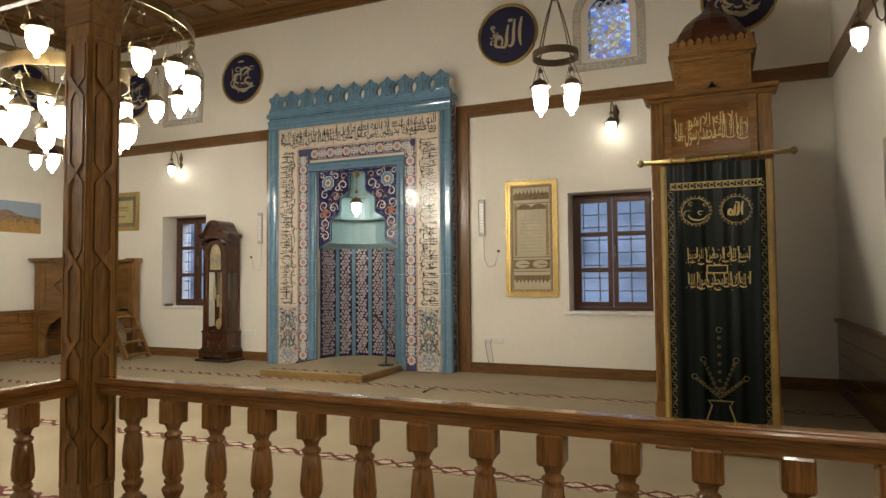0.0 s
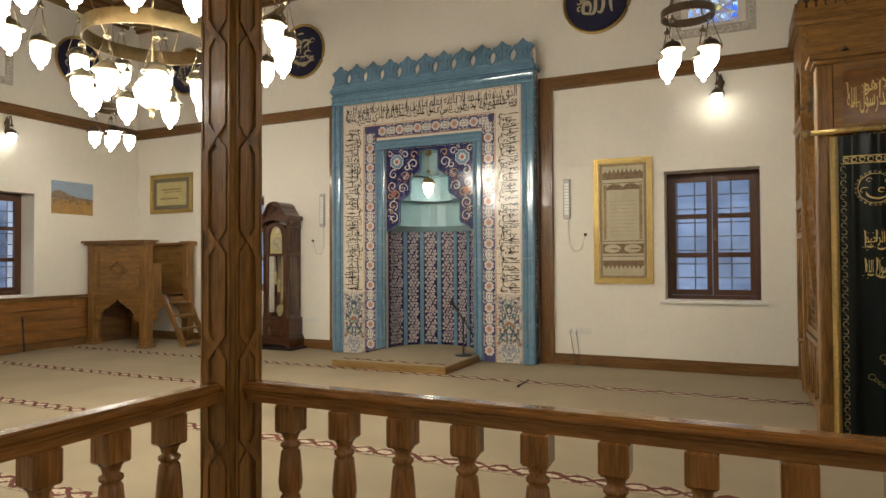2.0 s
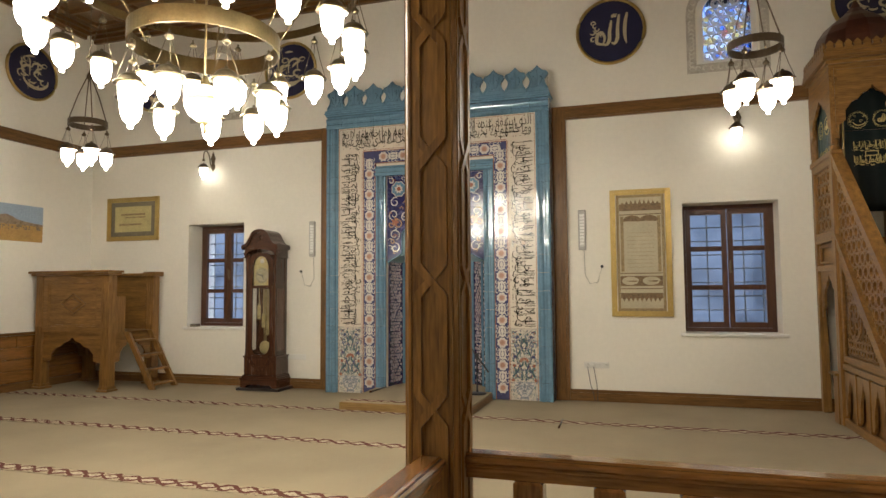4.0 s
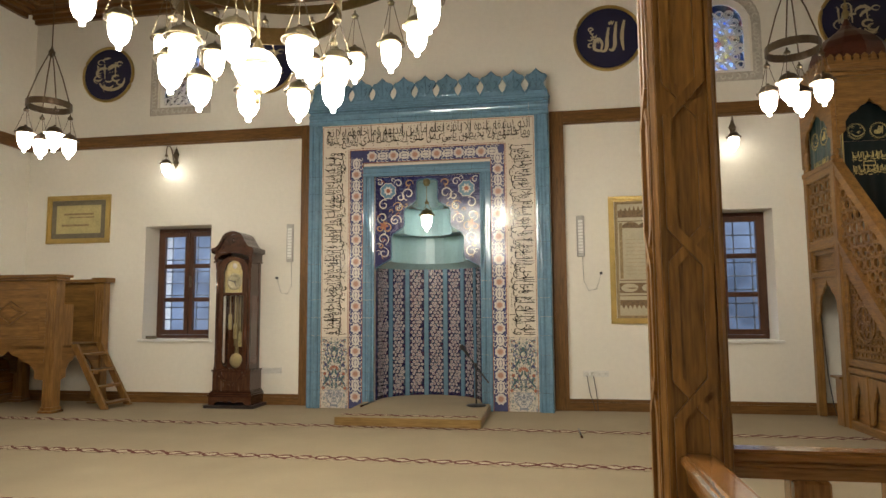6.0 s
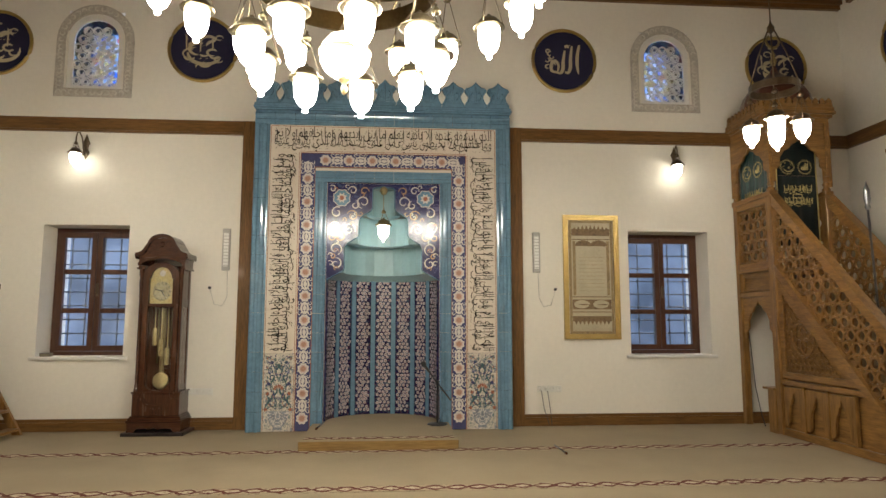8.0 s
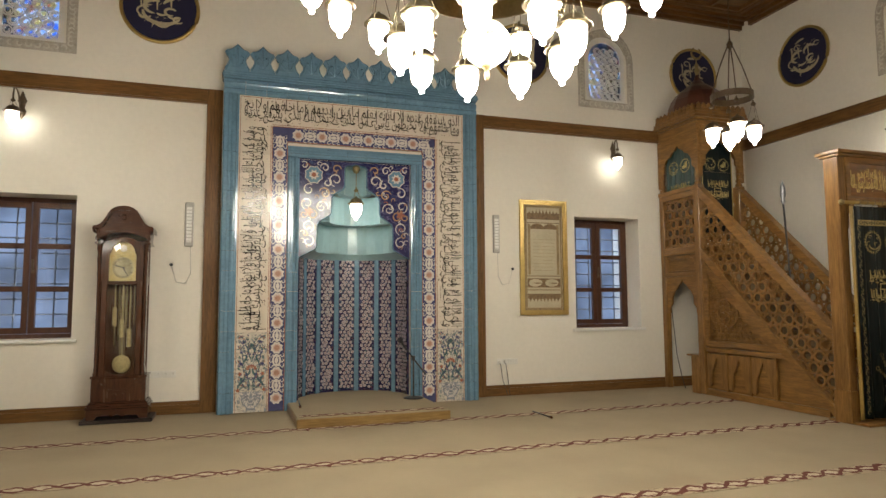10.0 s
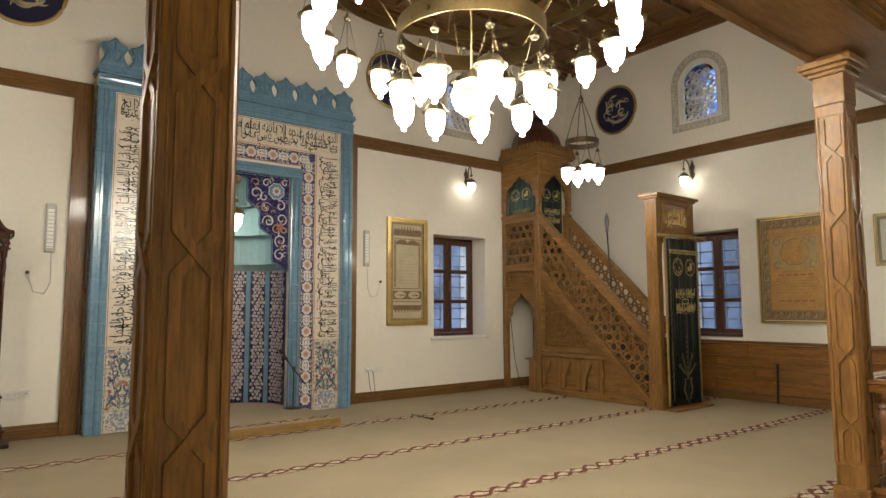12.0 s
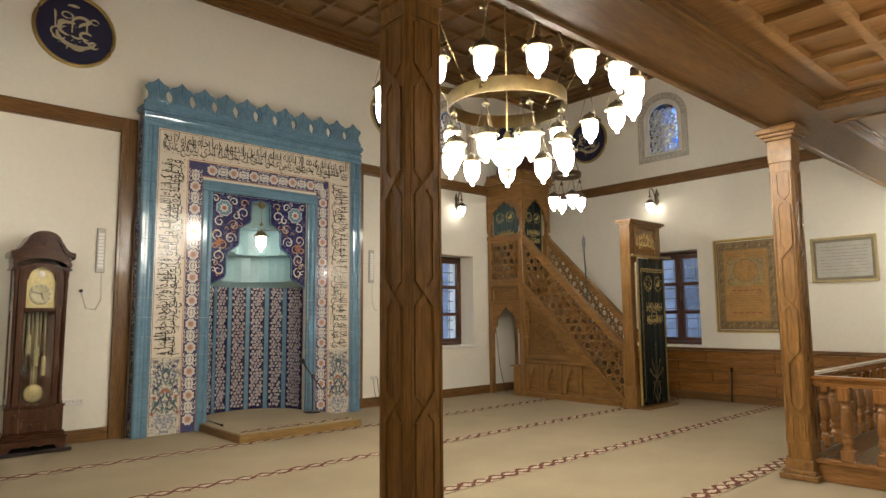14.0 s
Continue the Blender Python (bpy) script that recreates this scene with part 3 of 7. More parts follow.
def stroke(bm, cx, cz, r, a0, a1, w, y, d=0.003, squash=0.7):
    """A tapered curved bar in the plane x-z, at depth y."""
    n, a, b = 10, [], []
    for k in range(n + 1):
        t = radians(a0 + (a1 - a0) * k / n)
        h = w * (0.15 + math.sin(math.pi * min(1, 0.08 + 0.92 * k / n)) ** 0.6) / 2
        a.append((cx + (r + h) * math.cos(t), cz + (r * squash + h) * math.sin(t)))
        b.append((cx + (r - h) * math.cos(t), cz + (r * squash - h) * math.sin(t)))
    return prism(bm, a + b[::-1], y - d, y)


def flourish(m, length, height, seed, material, parent, count, w=0.0045):
    """Tall leaning strokes and small vowel marks of a line of calligraphy, about the origin of m, in its x-z plane."""
    bm, rng = bmesh.new(), random.Random(seed)
    for k in range(count):
        u = length * ((k + rng.uniform(0.1, 0.9)) / count - 0.5)
        if k % 3 == 0:
            lo, hi = height * rng.uniform(-0.18, 0.0), height * rng.uniform(0.36, 0.47)
            lean = rng.uniform(-0.012, 0.004)
            prism(bm, [(u, lo), (u + w * 1.3, lo), (u + lean + w * 1.6, hi - w), (u + lean - w * 0.8, hi + w)], -0.0018, 0.0005)
        elif k % 3 == 1:
            r = height * rng.uniform(0.10, 0.17)
            stroke(bm, u, height * rng.uniform(-0.34, -0.12), r, 190 + rng.uniform(-20, 10), 350, w * 2.2, 0.0, 0.0018, 0.6)
        for q in range(2):
            v, a = height * rng.choice((-0.42, -0.3, 0.1, 0.3, 0.42)), u + rng.uniform(-0.02, 0.02)
            d = rng.uniform(0.007, 0.012) * height / 0.3
            prism(bm, [(a - d, v - d * 0.4), (a - d * 0.8, v - d * 0.7), (a + d, v + d * 0.35), (a + d * 0.8, v + d * 0.75)], -0.0018, 0.0005)
    bm.transform(m)
    return tagged(part("pen_mark", bm, material, parent), "small vowel marks and pen strokes", kind="stuff")


def ribbon(bm, pts, w, y, d=0.002):
    """A pen stroke through (u, v) points, smooth, swelling in the middle, in the plane x-z at depth y."""
    P, fine_ = [Vector(p) for p in pts], []
    for k in range(len(P) - 1):
        a, b, c, e = P[max(0, k - 1)], P[k], P[k + 1], P[min(len(P) - 1, k + 2)]
        for q in range(6):
            t = q / 6
            fine_.append(0.5 * (2 * b + (c - a) * t + (2 * a - 5 * b + 4 * c - e) * t * t + (3 * b - a - 3 * c + e) * t ** 3))
    fine_.append(P[-1])
    n_, left_, right_ = len(fine_), [], []
    for k, p in enumerate(fine_):
        g = (fine_[min(n_ - 1, k + 1)] - fine_[max(0, k - 1)]).normalized()
        h = w / 2 * (0.3 + 0.7 * math.sin(math.pi * min(1, 0.12 + 0.85 * k / (n_ - 1))))
        left_.append((p.x - g.y * h, p.y + g.x * h))
        right_.append((p.x + g.y * h, p.y - g.x * h))
    for k in range(n_ - 1):
        prism(bm, [left_[k], left_[k + 1], right_[k + 1], right_[k]], y - d, y)
    return bm


def curl(cx, cz, r, a0, turns, s=1):
    """Points of a spiral that winds inwards."""
    return [(cx + s * r * (1 - 0.72 * q / 12) * math.cos(radians(a0) + 2 * math.pi * turns * q / 12), cz + r * (1 - 0.72 * q / 12) * math.sin(radians(a0) + 2 * math.pi * turns * q / 12)) for q in range(13)]


NAME = (((0.44, 0.56), (0.37, 0.2), (0.36, -0.12), (0.40, -0.40)), ((0.20, 0.52), (0.15, 0.1), (0.14, -0.2), (0.06, -0.37), (-0.04, -0.33)), ((-0.03, 0.36), (-0.09, 0.0), (-0.10, -0.24), (-0.18, -0.38), (-0.30, -0.36)),
        ((-0.28, -0.37), (-0.47, -0.30), (-0.45, -0.06), (-0.33, 0.0), (-0.24, -0.16), (-0.29, -0.38)), ((-0.02, 0.54), (0.0, 0.46), (0.05, 0.54), (0.08, 0.46), (0.13, 0.56)))
def name_strokes(ob, x, z, r, y, material, w=0.10):
    """The divine name in large pen strokes, each a part of its own."""
    for k, pts in enumerate(NAME):
        part("pen_stroke", ribbon(bmesh.new(), [(x + r * u, z + r * v) for u, v in pts], r * w * (0.5 if k == 4 else 1), y, 0.003), material, ob)


def petals(r, r2, n, y):
    pts = [((r if k % 2 else r2) * math.cos(math.pi * k / n), (r if k % 2 else r2) * math.sin(math.pi * k / n)) for k in range(2 * n)]
    return prism(bmesh.new(), pts, y - 0.002, y + 0.001)


mih = thing("mihrab", "tall prayer niche clad in blue, cream and navy glazed tiles", "prayer niche", at=(XC, 0, 0))
HW, HC, HF, HB, HI = 1.645, 1.46, 1.065, 0.875, 0.725
ZW, ZCAL, ZF, ZI2, ZI = 4.05, 3.86, 3.50, 3.31, 3.12
part("core", boxes((-HW + 0.03, -HI, YM + 0.05, YN, 0.004, ZW), (HI, HW - 0.03, YM + 0.05, YN, 0.004, ZW), (-HI, HI, YM + 0.06, YN, ZI, ZW), bevel=0), CREAM, mih)
part("niche_back", boxes((-0.719, 0.719, YN + 0.58, YN + 0.68, 0.004, 3.095)), PLASTER, mih)
cache = {}
def moulded(w, h, out):
    """An upright moulded tile, w wide and h high, of stepped and rounded section."""
    pts = [(-w / 2, 0.044), (-w / 2, -out * 0.55), (-w * 0.40, -out), (-w * 0.2, -out), (-w * 0.14, -out * 0.62), (w * 0.02, -out * 0.62), (w * 0.08, -out * 0.95), (w * 0.2, -out * 1.1), (w * 0.32, -out * 0.8), (w * 0.36, -out * 0.3), (w / 2, -out * 0.2), (w / 2, 0.044)]
    return prism(bmesh.new(), pts, -h / 2 + 0.0012, h / 2 - 0.0012, "xy")
for w, c, top, out, y in ((HW - HC, (HW + HC) / 2, ZCAL, 0.045, YM), (HF - HF + HB - HI, (HB + HI) / 2, ZI, 0.05, YM + 0.03)):
    for s in (-1, 1):
        for a, b in grow(0.004, top, 0.245):
            o = shared(cache, ("m", w), "tile", lambda: moulded(w, (top - 0.004) / round((top - 0.004) / 0.245), out), TEAL, mih, (s * c, y, (a + b) / 2))
            o.scale = (-s, 1, 1)
            o.rotation_euler = (0, 0, 0)
    half = c + w / 2
    for a, b in grow(-half, half, 0.245):
        o = shared(cache, ("t", w), "tile", lambda: moulded(w, 2 * half / round(2 * half / 0.245), out), TEAL, mih, ((a + b) / 2, y, top + w / 2), radians(-90))
# cream lettered panels, lower vase panels
def flat(name, x0, x1, z0, z1, y, material, key):
    return shared(cache, key, name, lambda: boxes((-(x1 - x0) / 2 + 0.0012, (x1 - x0) / 2 - 0.0012, 0, 0.06, -(z1 - z0) / 2 + 0.0012, (z1 - z0) / 2 - 0.0012), bevel=0.002), material, mih, ((x0 + x1) / 2, y, (z0 + z1) / 2))
for s in (-1, 1):
    x0, x1 = sorted((s * HF, s * HC))
    for a, b in grow(0.95, ZCAL, 0.25):
        flat("tile", x0, x1, a, b, YM, CREAM, "cal")
    for a, b in grow(0.004, 0.95, 0.25):
        flat("tile", x0, x1, a, b, YM, VASETILE, "vase")
    bm = bmesh.new()
    c = (x0 + x1) / 2
    prism(bm, [(c - 0.06, 0.03), (c + 0.06, 0.03), (c + 0.05, 0.06), (c + 0.09, 0.10), (c + 0.125, 0.17), (c + 0.14, 0.25), (c - 0.14, 0.25), (c - 0.125, 0.17), (c - 0.09, 0.10), (c - 0.05, 0.06)], YM - 0.002, YM + 0.001)
    part("painted_vase", bm, mat("vase_glaze", (0.26, 0.28, 0.32), 0.15, vary=0.5, scale=22, fine=60, bump=0, coat=0.6), mih, "grey-blue vase painted on the tile")
    bm = bmesh.new()
    for k in range(7):
        t = radians(20 + 140 * k / 6)
        prism(bm, [(c + 0.02 * math.cos(t), 0.5 + 0.02 * math.sin(t)), (c + 0.06 * math.cos(t - 0.2), 0.5 + 0.06 * math.sin(t - 0.2)), (c + 0.08 * math.cos(t), 0.5 + 0.08 * math.sin(t)), (c + 0.06 * math.cos(t + 0.2), 0.5 + 0.06 * math.sin(t + 0.2))], YM - 0.002, YM + 0.001)
    part("painted_flower", bm, RUST, mih, "rust red carnation on the tile")
    for q in (-1, 1):
        for k, (u0, z0, u1, z1, u2, z2) in enumerate(((0.02, 0.26, 0.11, 0.36, 0.13, 0.46), (0.01, 0.27, 0.05, 0.44, 0.12, 0.58), (0.0, 0.30, 0.09, 0.60, 0.11, 0.72), (0.0, 0.60, 0.04, 0.74, 0.09, 0.84), (0.03, 0.30, 0.14, 0.33, 0.15, 0.27))):
            part("painted_stem", ribbon(bmesh.new(), [(c + q * u0, z0), (c + q * u1, z1), (c + q * u2, z2)], 0.009, YM - 0.0001 * k), GREENGLAZE, mih)
            o = part("painted_blossom", petals(0.027, 0.017, 5, 0), (RUST, BANDTILE, LILAC, BANDTILE, RUST)[k], mih)
            o.location = (c + q * u2, YM - 0.0012, z2)
            part("painted_leaf", ribbon(bmesh.new(), [(c + q * u1, z1), (c + q * (u1 - 0.03), z1 + 0.04), (c + q * (u1 - 0.035), z1 + 0.085)], 0.024, YM - 0.0006), GREENGLAZE, mih)
    # fine leaves round the bouquet, pale scrolls on the vase
    rng = random.Random(21)
    for material, label, count in ((GREENGLAZE, "fine green leaves painted round the bouquet", 90), (BANDTILE, "fine blue leaves painted round the bouquet", 80), (RUST, "small red buds painted round the bouquet", 30), (PALE, "pale scrolls painted on the vase", 46)):
        bm = bmesh.new()
        for k in range(count):
            u, z, t = rng.uniform(0.008, 0.155), rng.uniform(0.28, 0.92), rng.uniform(0, 3.14)
            if material is PALE:
                z = rng.uniform(0.06, 0.24)
                u = rng.uniform(0.0, 0.03 + 0.1 * min(1, (z - 0.04) / 0.12))
            elif math.hypot(u, z - 0.53) < 0.085:
                continue
            a, b = rng.uniform(0.013, 0.021), rng.uniform(0.0035, 0.0065)
            for q in (-1, 1):
                ct, st = math.cos(t), math.sin(t)
                spot = [(0, -a), (b, -0.3 * a), (b, 0.3 * a), (0, a), (-b, 0.3 * a), (-b, -0.3 * a)]
                ring = [bm.verts.new((c + q * (u + m * st + n * ct), YM - 0.0026 - 0.00001 * k, z - m * ct + n * st)) for m, n in spot]
                bm.faces.new(ring)
        tagged(part("painted_leaf", bm, material, mih), label, kind="stuff")
    # thin fillets beside the lettering
    part("fillet", boxes((x0 + 0.012, x0 + 0.018, YM - 0.002, YM, 0.01, ZCAL - 0.02 if s < 0 else ZF), (x1 - 0.018, x1 - 0.012, YM - 0.002, YM, 0.01, ZCAL - 0.02 if s > 0 else ZF)), RUST, mih)
for a, b in grow(-HF, HF, 0.25):
    flat("tile", a, b, ZF, ZCAL, YM + 0.0004, CREAM, "caltop")
part("fillet", boxes((-HC + 0.02, HC - 0.02, YM - 0.002, YM, ZCAL - 0.02, ZCAL - 0.014), (-HF, HF, YM - 0.002, YM, ZF + 0.012, ZF + 0.018)), RUST, mih)
VERSE = ("الله لا اله الا هو الحي القيوم لا تاخذه سنة", "ولا نوم له ما في السموات وما في الارض من ذا",
         "الذي يشفع عنده الا باذنه يعلم ما بين ايديهم", "وما خلفهم ولا يحيطون بشيء من علمه الا بما شاء",
         "وسع كرسيه السموات والارض ولا يؤوده", "ولا يؤوده حفظهما وهو العلي العظيم")
zc, hh = (0.98 + 3.47) / 2, 3.47 - 0.98
cx = (HC + HF) / 2
for s, (one, two) in ((1, VERSE[0:2]), (-1, VERSE[4:6])):
    flourish(Matrix.Translation((s * cx, YM, zc)) @ Matrix.Rotation(s * math.pi / 2, 4, "Y"), hh, 0.33, 3 + s, INK, mih, 90)
    for text, off in ((one + " " + two[:18], 0.05), (two + " " + one[:14], -0.055)):
        m = Matrix.Translation((s * (cx + off * 0.95), YM - 0.001, zc)) @ pose(0, 0, 0, 90, 0, 0) @ pose(0, 0, 0, 0, 0, -90 * s)
        lettering("lettering", text, m, hh, 0.235, INK, mih, 0.003, "black Arabic calligraphy", bold=-0.008)
flourish(Matrix.Translation((0, YM, (ZF + ZCAL) / 2)), 2 * HC - 0.14, 0.30, 9, INK, mih, 72)
for text, off in ((VERSE[2] + " " + VERSE[3][:16], 0.05), (VERSE[3] + " " + VERSE[2][:14], -0.05)):
    m = Matrix.Translation((0, YM - 0.001, (ZF + ZCAL) / 2 + off)) @ pose(0, 0, 0, 90)
    lettering("lettering", text, m, 2 * HC - 0.12, 0.225, INK, mih, 0.003, "black Arabic calligraphy", bold=-0.008)
# blossom band
for s in (-1, 1):
    x0, x1 = sorted((s * HB, s * HF))
    for a, b in grow(0.004, ZI2, 0.30):
        flat("tile", x0, x1, a, b, YM + 0.01, BANDTILE, "band")
for a, b in grow(-HF, HF, 0.30):
    flat("tile", a, b, ZI2, ZF, YM + 0.0104, BANDTILE, "bandtop")
SHELL = mat("shell_glaze", (0.50, 0.37, 0.33), 0.3, vary=0.15, scale=20, bump=0, coat=0.2)
TERRA = mat("terracotta_glaze", (0.37, 0.20, 0.14), 0.3, vary=0.2, scale=20, bump=0, coat=0.2)


def leafpair(y):
    bm = bmesh.new()
    for q in (0, 180):
        stroke(bm, 0.030 * (1 if q else -1), 0.0, 0.072, q - 75, q + 75, 0.021, y, 0.002, 1.1)
        stroke(bm, 0.0, 0.075 * (1 if q else -1), 0.05, q + 10, q + 170, 0.017, y, 0.0025, 0.5)
    for u in (-0.066, 0.066):
        for v in (-0.062, 0.0, 0.062):
            stroke(bm, u, v, 0.017, 90 + 60 * (u > 0), 380 + 60 * (u > 0), 0.009, y, 0.0022, 1.3)
    prism(bm, [(0.0, -0.05), (0.022, -0.012), (0.022, 0.012), (0.0, 0.05), (-0.022, 0.012), (-0.022, -0.012)], y - 0.002, y + 0.001)
    return bm
spots = [(s * (HF + HB) / 2, z) for s in (-1, 1) for z in np.arange(0.16, 3.3, 0.30)] + [(x, (ZF + ZI2) / 2) for x in np.arange(-0.75, 0.76, 0.30)]
for x, z in spots:
    y = YM + 0.0085
    shared(cache, "leaf", "painted_leaf", lambda: leafpair(0), PALE, mih, (x, y, z + 0.15) if abs(x) > HB else (x + 0.15, y, z), 0 if abs(x) > HB else radians(90))
    shared(cache, "pet", "painted_rosette", lambda: petals(0.078, 0.062, 8, 0), PALE, mih, (x, y - 0.001, z))
    shared(cache, "pet2", "painted_rosette", lambda: petals(0.054, 0.044, 8, 0), SHELL, mih, (x, y - 0.0022, z))
    shared(cache, "heart", "painted_heart", lambda: petals(0.036, 0.031, 8, 0), TERRA, mih, (x, y - 0.003, z))
for s in (-1, 1):
    part("fillet", boxes(*(sorted_row for sorted_row in ((*sorted((s * HF, s * (HF - 0.008))), YM + 0.004, YM + 0.012, 0.004, ZF), (*sorted((s * HB, s * (HB + 0.008))), YM + 0.004, YM + 0.012, 0.004, ZI2)))), RUST, mih)
part("fillet", boxes((-HF, HF, YM + 0.0035, YM + 0.012, ZF - 0.008, ZF), (-HB, HB, YM + 0.0035, YM + 0.012, ZI2, ZI2 + 0.008)), RUST, mih)
# the recess: striped lower wall, stepped hood, spandrel with an arched cut
YH = YM + 0.12
R0 = 0.70
NICHEFIELD = blossoms("navy_foliage", (0.016, 0.014, 0.056), (0.055, 0.10, 0.13), (0.10, 0.03, 0.04), 24.0, stem=((0.13, 0.06, 0.08), (0.06, 0.07, 0.15)), size=0.30)
BLOSSOM = mat("blossom_glaze", (0.46, 0.405, 0.41), 0.3, vary=0.18, scale=30, fine=80, bump=0, coat=0.2)
MAROON = mat("maroon_glaze", (0.17, 0.045, 0.05), 0.3, vary=0.2, scale=30, bump=0, coat=0.2)


def blossom_rows(cols, radius, lift, seed):
    """Little eight-lobed blossoms in slanting double rows on a curved strip of wall."""
    rng, bm = random.Random(seed), bmesh.new()
    pts = [Vector((x, y)) for x, y in cols][::-1]
    runs = [(b - a).length for a, b in zip(pts, pts[1:])]
    wide = sum(runs)
    slope, rise, pace = 1.75, 0.275, 0.052
    unit = Vector((1, slope)).normalized()
    for row in range(-3, 9):
        for side in (-0.043, 0.0, 0.043):
            d = 0.026 if side == 0 else 0.0
            while unit.x * d < wide + 0.05:
                u = unit.x * d - unit.y * side + rng.uniform(-0.006, 0.006)
                z = 0.10 + row * rise + unit.y * d + unit.x * side + rng.uniform(-0.006, 0.006)
                d += pace
                if not (0.022 < u < wide - 0.022 and 0.13 < z < 1.87):
                    continue
                q, left = 0, u
                while q < len(runs) - 1 and left > runs[q]:
                    left -= runs[q]
                    q += 1
                along = (pts[q + 1] - pts[q]) / runs[q]
                out = Vector((along.y, -along.x)) * lift
                at, size = pts[q] + along * left + out, radius * rng.uniform(0.9, 1.1)
                ring = []
                for j in range(10):
                    r = size * (1.0 if j % 2 else 0.86)
                    t = 0.628 * j
                    p = at + along * (r * math.cos(t))
                    ring.append(bm.verts.new((p.x, p.y, z + r * math.sin(t))))
                bm.faces.new(ring)
    return bm


n_strips = 13
units = [3.6 if k % 2 == 0 else 1 for k in range(n_strips)]
edges = [sum(units[:k]) / sum(units) for k in range(n_strips + 1)]
for k in range(n_strips):
    bm = bmesh.new()
    out = 0.0 if k % 2 == 0 else 0.012
    turn = [math.acos(1 - 2 * (0.35 * (f if f < 0.5 else 1 - f) + 0.65 * (1 - math.cos(math.pi * min(f, 1 - f))) / 2)) for f in np.linspace(edges[k], edges[k + 1], 5)]
    turn = [a if f <= 0.5 else math.pi - a for a, f in zip(turn, np.linspace(edges[k], edges[k + 1], 5))]
    cols = [((R0 - out) * math.cos(a), YH + (0.62 - out) * math.sin(a)) for a in turn]
    back = [((R0 + 0.04) * math.cos(a), YH + 0.66 * math.sin(a) + 0.01) for a in turn]
    prism(bm, cols + back[::-1], 0.10, 1.90, "xy")
    strip = part("tile_strip", bm, NICHEFIELD if k % 2 == 0 else TEAL, mih)
    if k % 2 == 0:
        for name, material, radius, lift in (("painted_blossom", BLOSSOM, 0.0225, 0.0022), ("painted_heart", MAROON, 0.0088, 0.0034)):
            tagged(part(name, blossom_rows(cols, radius, lift, 40 + k), material, strip), "pale blossoms in slanting rows on navy glaze" if radius > 0.02 else "dark red blossom hearts", kind="stuff")
for r, z0, z1 in ((0.50, 1.96, 2.34), (0.325, 2.34, 2.71), (0.145, 2.71, 3.06)):
    deep = 0.55 * r / 0.50
    bm = bmesh.new()
    arc = [(r * math.cos(math.pi * k / 12), YH + deep * math.sin(math.pi * k / 12)) for k in range(13)]
    outer = [(1.5 * r * math.cos(math.pi * k / 12), YH + 0.02 + (deep + 0.2) * math.sin(math.pi * k / 12)) for k in range(13)]
    prism(bm, arc + outer[::-1], z0, z1, "xy")
    part("hood_ring", bm, AQUA, mih)
bm = bmesh.new()
ring = [(math.cos(math.pi * k / 12), math.sin(math.pi * k / 12)) for k in range(13)]
lo = [bm.verts.new((0.70 * c, YH + 0.62 * s, 1.88)) for c, s in ring]
hi = [bm.verts.new((0.50 * c, YH + 0.55 * s, 1.965)) for c, s in ring]
for k in range(12):
    bm.faces.new((lo[k], lo[k + 1], hi[k + 1], hi[k]))
part("hood_cove", bm, AQUA, mih)
part("hood_cap", boxes((-0.4, 0.4, YH, YH + 0.5, 3.06, 3.12)), AQUA, mih)
cut = [(0.715, 1.87), (0.51, 1.985), (0.495, 2.02), (0.495, 2.28), (0.47, 2.33), (0.33, 2.42), (0.315, 2.46), (0.315, 2.63), (0.295, 2.68), (0.165, 2.76), (0.143, 2.80), (0.143, 3.04), (0.12, 3.065), (0.0, 3.085)]
